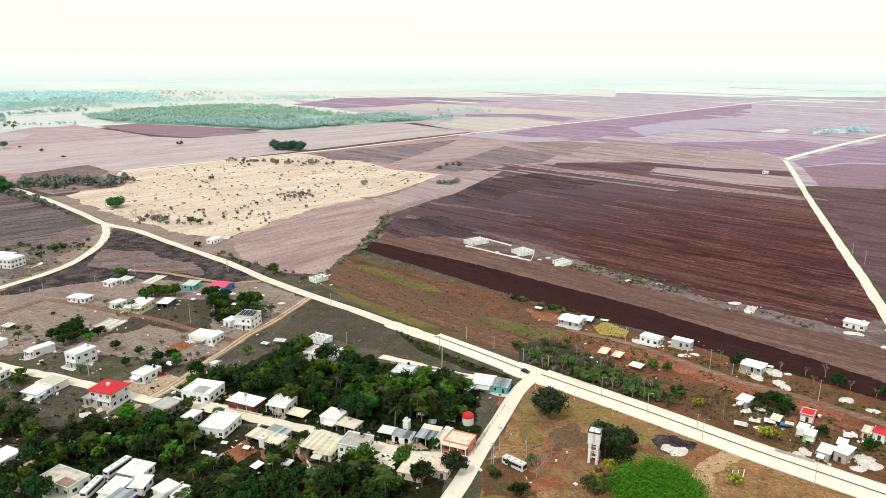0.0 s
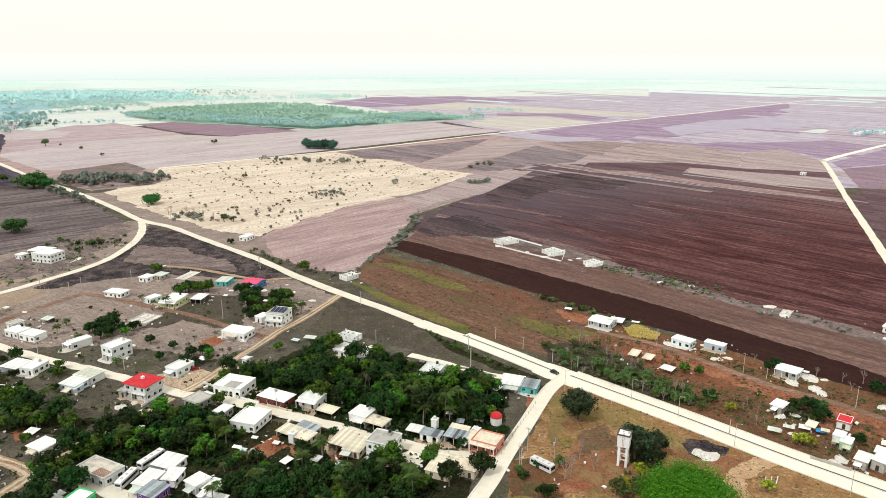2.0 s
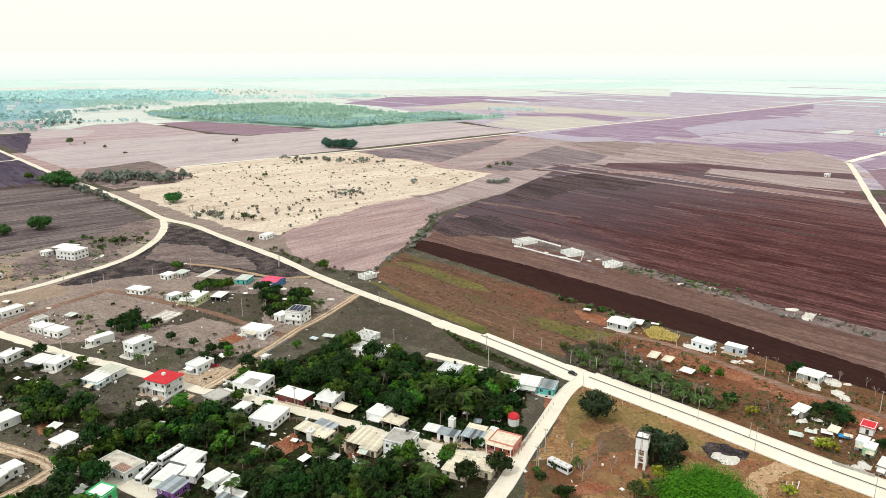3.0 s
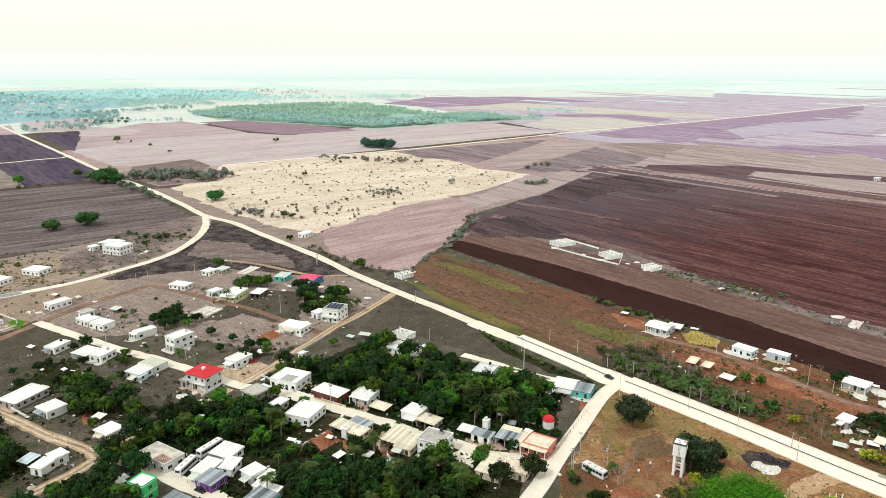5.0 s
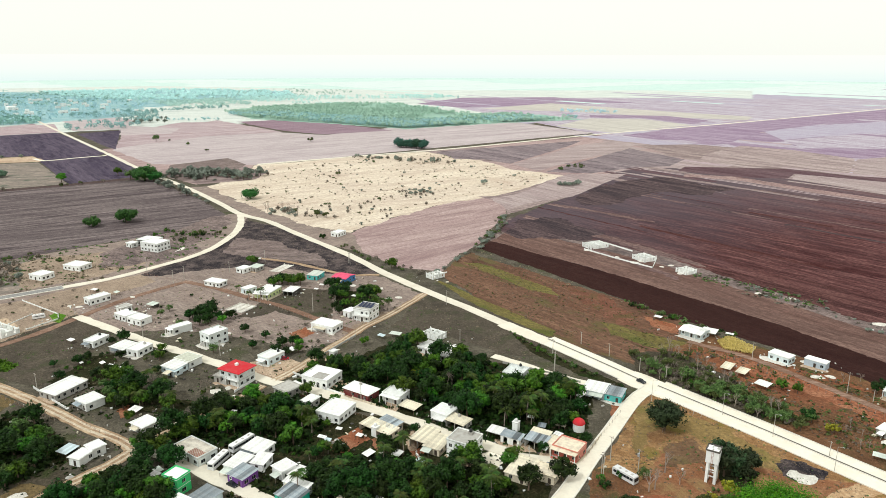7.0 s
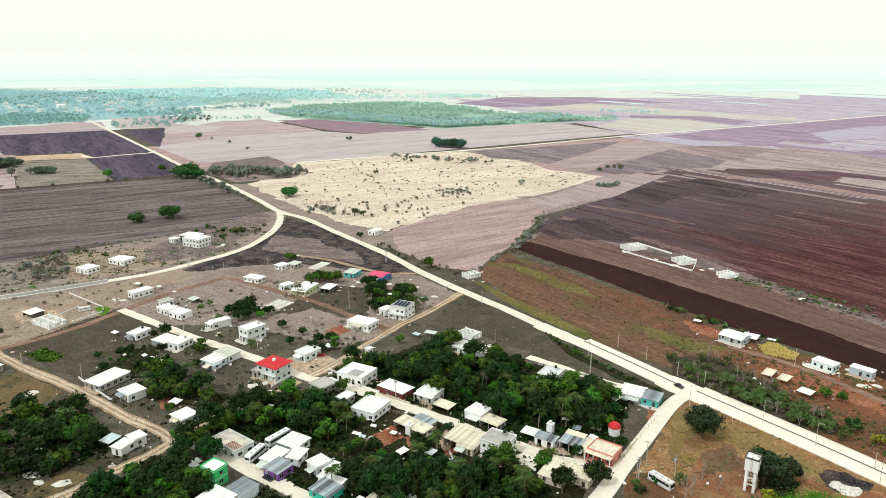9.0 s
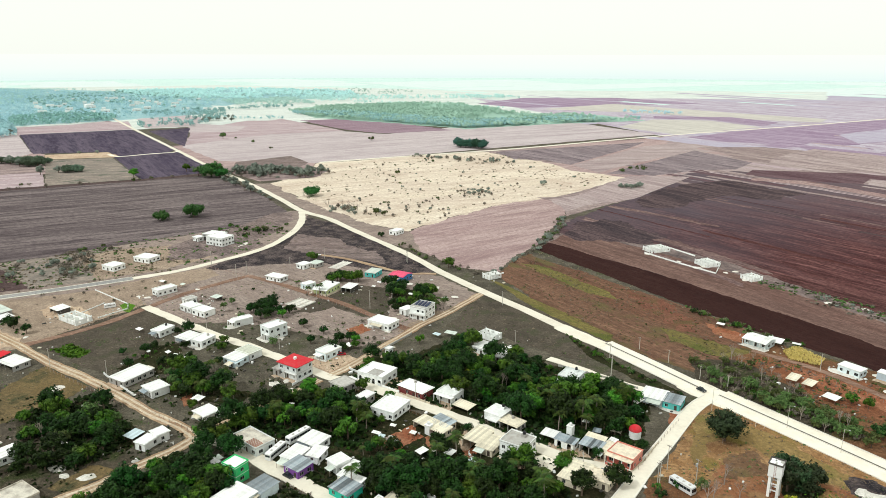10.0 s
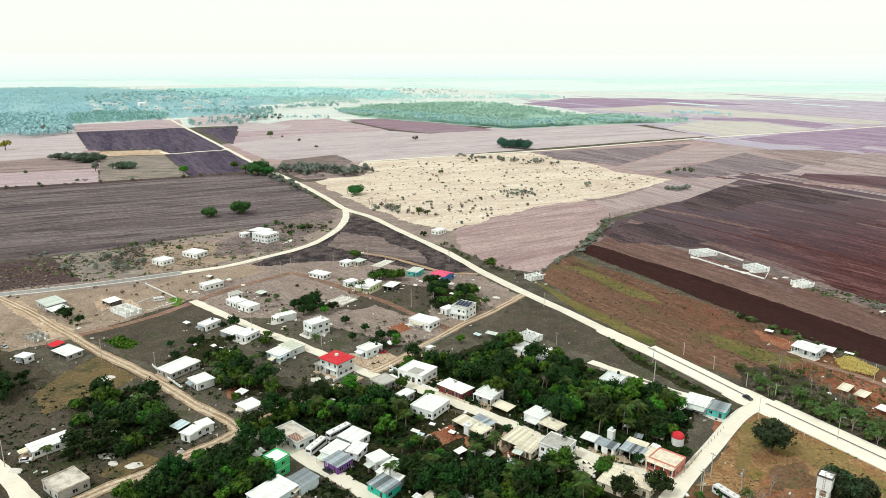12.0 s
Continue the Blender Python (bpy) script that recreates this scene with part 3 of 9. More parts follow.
field(UNDER_SHADE, -24, 0.04, 2.5, "shaded weedy garden ground under trees", [(-136, 384), (-107, 388), (-92, 352), (-115, 347)])
field(UNDER_SHADE, -24, 0.04, 2.5, "shaded weedy garden ground under trees", [(-115, 268), (-107, 290), (-84, 288), (-75, 264), (-87, 271)])
field(UNDER_SHADE, -24, 0.04, 2.5, "shaded weedy garden ground under trees", [(-228, 261), (-206, 276), (-183, 255), (-202, 233)])
field(SOIL_DUST, -24, 0.044, 1.5, "dusty pinkish ground beside the paved road", [(-303, 333), (-290, 359), (-264, 397), (-247, 383), (-258, 355), (-270, 317)])
field(SOIL_DUST, -24, 0.045, 2, "dusty pinkish trampled ground", [(-376, 277), (-337, 311), (-303, 333), (-277, 342), (-257, 323), (-269, 272), (-275, 253), (-294, 228), (-300, 216)])
field(SOIL_DUST, -24, 0.045, 2, "dusty pinkish ground round houses", [(-366, 395), (-343, 428), (-308, 449), (-277, 417), (-288, 386), (-316, 354)])
field(SOIL_CHARM, -24, 0.045, 1.5, "half-burnt ground round a house", [(-303, 441), (-284, 485), (-256, 457), (-268, 417)])
field(SOIL_MAUVE2, -24, 0.045, 2, "dry mauve-brown ground", [(-245, 336), (-233, 380), (-189, 372), (-172, 330), (-206, 323)])
field(SOIL_DUST, -24, 0.045, 1.5, "pale dusty ground", [(-101, 344), (-95, 356), (-86, 360), (-91, 343), (-101, 323), (-106, 319)])
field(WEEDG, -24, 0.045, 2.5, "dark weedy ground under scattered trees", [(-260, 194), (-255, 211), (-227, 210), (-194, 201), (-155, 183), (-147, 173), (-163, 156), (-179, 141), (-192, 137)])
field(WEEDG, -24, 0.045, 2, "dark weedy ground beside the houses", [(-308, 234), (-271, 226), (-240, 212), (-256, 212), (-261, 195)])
field(SOIL_OCHRE, -24, 0.045, 1.5, "ochre dry grass plot", [(-175, 162), (-169, 179), (-160, 178), (-166, 160)])
field(SOIL_GREYB, -24, 0.045, 1.5, "dark grey weedy plot", [(-239, 181), (-224, 198), (-198, 173), (-203, 164), (-218, 162)])
field(SOIL_DARK, -3, 0.05, 1.5, "small dark ploughed plot", [(-441, 306), (-425, 340), (-407, 365), (-343, 330), (-375, 298), (-399, 274)])
field(SOIL_MAUVE, 50, 0.05, 3, "mauve-brown stubble field", [(-119, 928), (-13, 1100), (74, 1323), (109, 1132), (75, 986), (4, 820), (-60, 885)])
field(SOIL_CHAR, 20, 0.05, 2, "charred black burnt ground", [(-268, 557), (-218, 524), (-150, 466), (-112, 426), (-129, 414), (-154, 417), (-198, 425), (-227, 415), (-251, 396), (-266, 393), (-250, 445), (-256, 507)])
field(SOIL_GREYB, -24, 0.05, 1.5, "dry grey-brown weedy plot", [(-81, 365), (-75, 392), (-32, 367), (4, 328), (19, 310), (-20, 309), (-55, 326), (-85, 332)])
field(SOIL_GREYB, -24, 0.05, 1.2, "dark grey-brown weedy plot", [(-276, 260), (-257, 316), (-220, 300), (-213, 259), (-216, 239)])
field(SOIL_OCHRE, -24, 0.05, 1.5, "ochre dry grass plot", [(-242, 200), (-248, 220), (-248, 240), (-216, 227), (-216, 214), (-223, 200), (-226, 189)])
field(SOIL_GREYB, -24, 0.05, 1.5, "dry bare plot", [(-171, 335), (-161, 387), (-134, 384), (-118, 338), (-130, 334)])
field(SOIL_PLAZA, -24, 0.05, 1.2, "dry brown grass green with bare patches", [(39, 284), (75, 260), (106, 230), (122, 212), (138, 194), (117, 175), (9, 175), (15, 213), (26, 248)])
field(SOIL_REDEARTH, -43, 0.05, 2, "red earth verge with rubble", [(61, 328), (79, 336), (124, 308), (147, 273), (174, 251), (160, 228), (151, 236), (132, 251), (111, 273), (81, 295)])
field(SOIL_DUST, -24, 0.05, 2, "pinkish bare yard", [(-311, 288), (-317, 312), (-302, 334), (-270, 317), (-266, 289), (-278, 260)])
field(DUSTP, -24, 0.05, 1, "pale dusty forecourt", [(-138, 280), (-124, 288), (-109, 280), (-118, 261), (-133, 265)])
field(DUSTP, -24, 0.05, 1, "pale dusty yard", [(-22, 233), (-11, 231), (-5, 225), (-10, 225), (-20, 228)])
field(DUSTP, -24, 0.05, 0.6, "pale dusty yard", [(-87, 257), (-86, 268), (-92, 270), (-94, 260)])
field(SOIL_PURPLE, 45, 0.06, 1.2, "purple-brown ploughed field in the distance", [(-448, 2116), (-359, 2482), (-50, 2570), (209, 2313), (26, 2190), (-287, 1978)])
field(SOIL_FURROW, 44, 0.06, 1.5, "brown furrowed field", [(-747, 463), (-666, 548), (-600, 609), (-491, 716), (-462, 730), (-388, 666), (-332, 612), (-294, 569), (-282, 533), (-303, 499), (-341, 460), (-382, 396), (-431, 346), (-485, 291)])
field(SOIL_PURPLE, -43, 0.06, 1.2, "purple-brown ploughed field", [(200, 1437), (393, 1632), (818, 2021), (795, 1852), (406, 1292), (202, 1181)])
field(SOIL_RED2, -43, 0.06, 2, "dark red-brown ploughed field", [(384, 732), (476, 750), (282, 362), (248, 362), (334, 594)])
field(SOIL_WEED, -43, 0.06, 1.5, "weedy brown field along the road", [(-77, 428), (-71, 461), (-64, 484), (39, 396), (67, 366), (46, 301), (21, 316), (-1, 332), (-47, 389)])
field(SOIL_MAUVE2, -24, 0.06, 1.5, "dry mauve-brown patch", [(-170, 326), (-154, 345), (-130, 334), (-131, 313), (-148, 303)])
field(DUSTP, -24, 0.06, 2, "pale pinkish trampled ground", [(-358, 283), (-350, 290), (-296, 266), (-278, 260), (-283, 250), (-326, 269)])
field(DUSTP, -24, 0.06, 1, "pale sandy yard", [(-307, 299), (-308, 308), (-290, 310), (-275, 300), (-286, 292), (-295, 291)])
field(DUSTP, -24, 0.06, 1, "pale sandy yard", [(-53, 227), (-50, 237), (-44, 234), (-47, 219), (-50, 218)])
field(ROADC, -24, 0.06, 0.6, "pale concrete yard", [(-25, 220), (-18, 227), (-15, 219), (-18, 212), (-22, 212)])
field(SOIL_MAUVE, 45, 0.065, 2, "mauve-brown fallow ground", [(-876, 612), (-792, 706), (-847, 848), (-806, 834), (-667, 688), (-815, 568)])
field(EARTHP, -24, 0.068, 2, "reddish bare earth worn into the green", [(37, 235), (52, 227), (52, 206), (36, 199), (21, 200), (32, 213)])
field(SOIL_BEIGE, 45, 0.07, 2, "beige stubble field", [(-1230, 870), (-1060, 1038), (-836, 837), (-792, 706), (-867, 606)])
field(SOIL_MAUVE, 52, 0.07, 1.5, "mauve-brown stubble field", [(-165, 527), (-152, 568), (-117, 644), (-83, 696), (-54, 665), (-51, 620), (-59, 512), (-72, 477), (-77, 435), (-106, 439), (-138, 470)])
field(SOIL_PURPLE, -43, 0.07, 1.2, "purple-brown ploughed field", [(250, 1233), (542, 1205), (506, 1043), (396, 1067), (287, 1106)])
field(SOIL_BANK, -43, 0.07, 2, "weedy scrub ground", [(45, 301), (75, 292), (100, 265), (92, 256), (72, 269), (50, 286)])
field(UNDER_SHADE, -43, 0.07, 2, "weedy scrub ground", [(131, 268), (141, 260), (133, 248), (122, 253)])
field(SOIL_BANK, -43, 0.07, 2, "weedy scrub ground", [(119, 301), (132, 295), (174, 253), (168, 244), (144, 265), (115, 289)])
field(SOIL_BANK, -43, 0.07, 2, "weedy scrub ground", [(14, 216), (23, 220), (33, 206), (30, 194), (14, 197)])
field(UNDER_SHADE, -43, 0.07, 2, "weedy scrub ground", [(57, 231), (70, 224), (62, 211), (54, 216)])
field(UNDER_SHADE, -43, 0.07, 1, "weedy green verge below the road", [(-24, 336), (-7, 319), (10, 302), (29, 286), (29, 282), (10, 293), (-10, 311)])
field(EARTH, -24, 0.07, 1, "bare orange earth yard", [(-80, 218), (-72, 230), (-65, 223), (-72, 213), (-77, 213)])
field(EARTH, -24, 0.07, 1, "bare orange earth yard", [(-65, 223), (-60, 229), (-56, 222), (-61, 216)])
field(EARTH, -24, 0.07, 1, "bare orange earth yard", [(-50, 218), (-44, 222), (-43, 211), (-47, 210)])
field(EARTH, -24, 0.07, 0.8, "heap of bare orange earth", [(-170, 227), (-168, 232), (-161, 224), (-164, 221)])
field(EARTH, -24, 0.07, 1, "bare orange earth patch", [(-134, 316), (-128, 325), (-121, 319), (-126, 309)])
field(EARTH, -24, 0.07, 0.8, "bare orange earth yard", [(23, 267), (29, 272), (29, 261), (24, 250), (22, 257)])
field(EARTHP, -24, 0.07, 1, "bare orange earth worn by wheels", [(46, 227), (53, 231), (53, 213), (46, 206), (28, 198), (30, 206), (41, 209)])
field(EARTHP, -24, 0.07, 1, "bare orange earth patch", [(63, 229), (73, 227), (96, 224), (102, 224), (86, 213), (78, 218), (70, 224)])
field(EARTH, -24, 0.07, 1, "bare red earth patch", [(140, 260), (144, 258), (132, 240), (132, 248)])
field(SOIL_MAUVE, 45, 0.075, 2, "mauve-brown fallow ground beside the road", [(-691, 970), (-677, 983), (-530, 840), (-395, 857), (-370, 770), (-398, 709), (-491, 777), (-528, 796)])
field(SOIL_MAUVE2, 45, 0.075, 1.5, "dry brown verge along the road", [(-378, 700), (-320, 638), (-269, 593), (-236, 568), (-195, 536), (-166, 529), (-138, 470), (-170, 486), (-259, 560), (-329, 625), (-396, 694)])
field(SOIL_BEIGE, 45, 0.08, 2, "wide beige stubble field", [(-662, 956), (-806, 1194), (-704, 1417), (-515, 1249), (-427, 1225), (-323, 1411), (-122, 1562), (51, 1350), (-125, 1156), (-301, 960), (-395, 857), (-530, 840)])
field(SOIL_PINK, 45, 0.08, 2, "narrow pinkish field", [(-1126, 1106), (-1097, 1325), (-1055, 1293), (-1041, 1023)])
field(SOIL_PINK, 45, 0.08, 2, "pinkish bare field", [(-823, 573), (-680, 693), (-604, 619), (-746, 517)])
field(SOIL_PINKB, -43, 0.08, 1.2, "mauve ploughed field", [(110, 1195), (280, 1151), (392, 1054), (346, 926), (268, 915), (156, 999)])
field(SOIL_CHARM, 20, 0.08, 3, "dry mauve-brown patch", [(-248, 493), (-218, 492), (-169, 459), (-152, 434), (-205, 441), (-238, 453)])
field(SANDY, -24, 0.08, 1, "pale dusty ground worn by wheels", [(102, 225), (109, 222), (92, 210), (84, 191), (78, 191), (81, 206), (89, 216)])
field(LAWN, -24, 0.08, 0.5, "small bright green lawn", [(-270, 317), (-270, 322), (-262, 320), (-257, 309), (-264, 311)])
field(LAWN, -24, 0.08, 1, "patch of bright green weeds", [(-256, 257), (-254, 262), (-242, 258), (-241, 252), (-249, 253)])
field(SOIL_PALE, 45, 0.09, 3, "pale dry grass pasture with scattered shrubs", [(-392, 852), (-298, 949), (-187, 1046), (-126, 966), (-63, 879), (3, 841), (-5, 811), (-67, 701), (-118, 644), (-152, 568), (-166, 529), (-195, 536), (-236, 568), (-269, 593), (-320, 638), (-378, 700), (-372, 774)])
field(SOIL_VERGE, -43, 0.09, 0.8, "weedy yellow-green verge along the road", [(-79, 419), (-73, 415), (-44, 385), (-1, 343), (-4, 334), (-45, 373)])
field(SOIL_VERGE, -43, 0.09, 1.5, "strip of yellow-green weeds", [(-66, 459), (-51, 456), (-8, 414), (2, 398), (-15, 406), (-49, 439)])
field(SOIL_VERGE, -43, 0.09, 1.5, "patch of yellow-green weeds", [(23, 360), (49, 347), (62, 336), (50, 328), (28, 343)])
field(EARTH, -24, 0.09, 1, "bare red earth patch", [(46, 373), (63, 360), (60, 348), (48, 358)])
field(EARTH, -43, 0.095, 1.6, "bare red earth round the sheds", [(75, 328), (92, 320), (109, 301), (127, 281), (121, 273), (101, 292), (80, 311)])
field(EARTH, -43, 0.095, 1.6, "bare red earth beside the lane", [(122, 289), (133, 278), (148, 265), (159, 251), (154, 246), (139, 255), (121, 273)])
field(SOIL_PINK, 45, 0.1, 2, "pinkish harvested field", [(-806, 1194), (-816, 1524), (-519, 1259), (-626, 1167), (-678, 982)])
field(SOIL_TAN_HAZE, 45, 0.1, 2, "pale tan field beside the far village", [(-905, 1376), (-963, 1565), (-765, 1542), (-764, 1426)])
field(SOIL_TAN_HAZE, -43, 0.1, 2, "small yellow dry field", [(603, 1358), (656, 1403), (677, 1393), (616, 1338)])
field(SOIL_BROWN2, -43, 0.1, 1.2, "brown stubble strip", [(-53, 520), (-39, 562), (20, 517), (69, 474), (113, 425), (161, 368), (200, 331), (229, 302), (204, 265), (166, 311), (115, 371), (43, 441)])
field(EARTHD, -43, 0.1, 4, "bare reddish earth patch", [(6, 420), (26, 398), (46, 371), (36, 360), (12, 388)])
field(SOIL_BROWN, 48, 0.11, 2, "brown stubble field", [(-83, 696), (-66, 702), (3, 845), (59, 818), (-3, 694), (-50, 616), (-55, 665)])
field(SOIL_TEAL_HAZE, 45, 0.11, 8, "hazy green ground of the far village", [(-3287, 2022), (-2666, 2618), (-2011, 2497), (-1364, 2186), (-1003, 1551), (-1090, 1343), (-1194, 1160), (-1210, 905), (-1220, 734)])
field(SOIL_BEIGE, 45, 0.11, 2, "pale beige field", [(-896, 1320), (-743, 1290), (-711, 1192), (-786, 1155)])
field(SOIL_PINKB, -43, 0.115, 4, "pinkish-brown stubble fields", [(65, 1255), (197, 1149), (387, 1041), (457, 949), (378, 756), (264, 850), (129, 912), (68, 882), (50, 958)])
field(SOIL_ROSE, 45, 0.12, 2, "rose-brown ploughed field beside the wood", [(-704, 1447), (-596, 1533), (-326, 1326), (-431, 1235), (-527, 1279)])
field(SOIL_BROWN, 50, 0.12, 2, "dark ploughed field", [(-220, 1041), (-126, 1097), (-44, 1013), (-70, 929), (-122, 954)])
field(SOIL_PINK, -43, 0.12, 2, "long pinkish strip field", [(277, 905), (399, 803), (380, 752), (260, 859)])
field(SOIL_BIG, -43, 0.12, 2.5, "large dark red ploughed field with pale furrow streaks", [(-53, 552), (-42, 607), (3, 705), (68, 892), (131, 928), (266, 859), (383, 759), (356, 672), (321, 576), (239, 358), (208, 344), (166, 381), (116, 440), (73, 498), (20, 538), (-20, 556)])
field(SOIL_TEAL_HAZE, 45, 0.12, 8, "hazy green tree belts beyond the far village", [(-2081, 2585), (-1643, 2871), (-1135, 2823), (-904, 2354), (-1134, 2125), (-1123, 1828), (-1543, 1911)])
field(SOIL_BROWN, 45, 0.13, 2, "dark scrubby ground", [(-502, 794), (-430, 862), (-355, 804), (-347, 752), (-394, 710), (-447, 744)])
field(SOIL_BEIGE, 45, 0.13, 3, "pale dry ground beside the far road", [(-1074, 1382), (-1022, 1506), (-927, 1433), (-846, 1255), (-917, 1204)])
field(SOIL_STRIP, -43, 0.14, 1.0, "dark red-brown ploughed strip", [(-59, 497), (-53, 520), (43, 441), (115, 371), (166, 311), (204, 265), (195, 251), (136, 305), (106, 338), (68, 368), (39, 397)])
field(SOIL_WOODF_HAZE, 45, 0.14, 6, "leafy ground of the distant wood", [(-881, 1742), (-867, 1893), (-708, 2031), (-537, 2180), (-268, 1792), (-63, 1772), (34, 1645), (-154, 1509), (-305, 1356), (-503, 1443), (-694, 1515)])

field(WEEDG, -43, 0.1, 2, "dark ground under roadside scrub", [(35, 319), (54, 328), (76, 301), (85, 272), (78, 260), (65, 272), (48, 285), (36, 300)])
field(DRYGRASS, -24, 0.1, 1.6, "olive-ochre dry grass along the road", [(33, 267), (43, 272), (65, 251), (86, 229), (79, 224), (58, 239), (43, 253), (34, 243), (29, 227), (27, 235)])
field(WORN, -24, 0.1, 2.5, "dark worn ground on the green", [(38, 236), (51, 243), (56, 235), (48, 224), (37, 223)])
field(EARTH, -24, 0.1, 1.0, "strip of raw red earth on the green", [(26, 205), (38, 206), (42, 204), (37, 200), (27, 200)])
field(EARTHP, -24, 0.1, 1.0, "reddish bare earth round the water tower", [(42, 226), (50, 228), (55, 219), (56, 212), (47, 210), (42, 217)])
field(LIMEST, -24, 0.1, 1.2, "white forecourt of crushed limestone", [(-283, 447), (-291, 465), (-289, 474), (-278, 469), (-269, 458), (-273, 446), (-276, 441)])
field(SOIL_CHARM, -24, 0.1, 2.0, "dark mottled dry ground beside the bend", [(-322, 435), (-318, 467), (-307, 513), (-302, 561), (-289, 569), (-276, 543), (-268, 495), (-271, 464), (-273, 432), (-284, 412), (-299, 402)])
field(SOIL_CHAR, -24, 0.09, 1.6, "patch of dark ash on the green", [(76, 232), (80, 235), (87, 235), (93, 228), (91, 224), (82, 221), (76, 224)])
# narrow strips of the far ploughland
_r = random.Random(21)
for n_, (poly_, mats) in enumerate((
        ([(97, 1284), (379, 1572), (887, 2071), (1284, 2087), (1082, 1415), (569, 769), (486, 768), (401, 756), (429, 889), (302, 906), (135, 959)], (SOIL_MAUVE_HAZE, SOIL_PURPLE, SOIL_MAUVE_HAZE, SOIL_LILAC_HAZE, SOIL_PINK)),
        ([(-1064, 2806), (-637, 3079), (292, 3250), (2134, 3493), (1284, 2087), (838, 2069), (194, 2143), (-440, 2117)], (SOIL_LILAC_HAZE, SOIL_MINT_HAZE, SOIL_MINT_HAZE, SOIL_LILAC_HAZE)),
        ([(90, 1178), (190, 1104), (374, 1004), (440, 928), (396, 811), (275, 886), (133, 943), (80, 942)], (SOIL_PINKB, SOIL_BROWN, SOIL_MAUVE, SOIL_BEIGE, SOIL_PINK)),
        ([(-21, 589), (26, 696), (77, 830), (147, 848), (252, 809), (352, 716), (317, 609), (241, 400), (202, 375), (162, 415), (122, 465), (76, 526), (30, 563)], (STUBBLE, SOIL_RED, BURNT, SOIL_RED)),
        ([(74, 964), (139, 987), (289, 936), (401, 811), (355, 701), (234, 750), (112, 791), (40, 754)], (SOIL_PINKB, SOIL_DARKM, SOIL_BROWN, SOIL_DARKM, SOIL_RED2, SOIL_PINK)))):
    xs, ys = [p[0] for p in poly_], [p[1] for p in poly_]
    made_ = 0
    while made_ < (64, 18, 30, 16, 22)[n_]:
        x, y = _r.uniform(min(xs), max(xs)), _r.uniform(min(ys), max(ys))
        if not inside2(x, y, poly_):
            continue
        made_ += 1
        k_ = (1, 2, .6, .5, .7)[n_]
        ln, wd = _r.uniform(90, 330) * k_, _r.uniform(9, 42) * (k_ if n_ < 3 else .12 if n_ < 4 else .3)
        c, s_ = math.cos(radians(-43)), math.sin(radians(-43))
        q = [(x + a * c - b * s_, y + a * s_ + b * c) for a, b in ((-ln / 2, -wd / 2), (ln / 2, -wd / 2), (ln / 2, wd / 2), (-ln / 2, wd / 2))]
        if max(math.hypot(*p) for p in q) < 4860:
            field(_r.choice(mats), -43, .06, (2.5, 2.5, 2, 1.2, 1.5)[n_], ("narrow strip of pale ploughland in the distance", "narrow strip of ploughed soil with straw")[n_ > 1], q)
field(STUBBLE, -43, 0.1, 2.2, "ragged line of pale straw in ploughed soil", [(-32, 617), (4, 584), (38, 550), (71, 512), (95, 480), (95, 474), (68, 501), (35, 537), (3, 572), (-32, 605)])
field(BURNT, -43, 0.1, 7, "scorched dark soil in the ploughed field", [(14, 723), (70, 826), (115, 854), (146, 816), (178, 780), (139, 742), (98, 753), (56, 693), (24, 658)])
field(BURNT, -43, 0.1, 5, "scorched dark soil in the ploughed field", [(-39, 548), (-34, 596), (-10, 611), (13, 587), (34, 560), (17, 535), (-8, 535), (-29, 532)])
field(STUBBLE, -43, 0.1, 2.2, "ragged line of pale straw in ploughed soil", [(-12, 675), (33, 645), (77, 611), (77, 605), (33, 636), (-12, 667)])
field(STUBBLE, -43, 0.1, 2.2, "ragged line of pale straw in ploughed soil", [(17, 518), (46, 486), (77, 450), (75, 444), (45, 477), (16, 509)])
# parcels of the far ploughland
FARP = [(OLIVEP, "pale cream stubble strip in the distance", [(-238, 1937), (-52, 2223), (263, 1927), (435, 1798), (400, 1698), (239, 1745), (13, 1879)]),
        (OLIVEP, "pale greenish-beige field beyond the track", [(-21, 1480), (50, 1679), (172, 1681), (256, 1547), (108, 1378), (78, 1365), (12, 1440)]),
        (SOIL_PURPLE, "narrow mauve ploughed strip in the distance", [(53, 1779), (233, 1793), (311, 1674), (262, 1567), (174, 1705), (54, 1704)])]
field(SOIL_PINK, 45, 0.1, 0.9, "pinkish fallow strip below the far trees", [(-1174, 1140), (-1107, 1231), (-1049, 1326), (-922, 1177), (-1054, 1040)])
field(SOIL_BLACKP, -43, 0.1, 0.6, "dark purple ploughed field beside the road", [(-1053, 1040), (-923, 1171), (-662, 940), (-649, 901), (-692, 846), (-739, 881), (-826, 834)])
field(SOIL_BLACKP, -43, 0.1, 0.6, "dark purple ploughed field beside the road", [(-697, 841), (-645, 895), (-638, 912), (-526, 807), (-493, 742), (-536, 687)])
field(SOIL_BLACKP, -43, 0.1, 0.6, "small dark ploughed field across the road", [(-874, 1158), (-835, 1232), (-669, 969), (-698, 992)])
field(SOIL_BEIGE, 45, 0.1, 0.9, "beige stubble field", [(-1207, 945), (-1176, 987), (-1055, 1039), (-832, 838), (-824, 814), (-821, 770), (-846, 703), (-865, 670)])
field(SOIL_BROWN, 45, 0.1, 0.9, "brown scrubby strip between fields", [(-865, 670), (-851, 707), (-797, 797), (-769, 794), (-678, 698), (-764, 632), (-783, 603)])
field(SOIL_PINK, 45, 0.1, 0.6, "pinkish harvested strip", [(-779, 600), (-762, 630), (-681, 697), (-610, 625), (-680, 560), (-702, 539)])
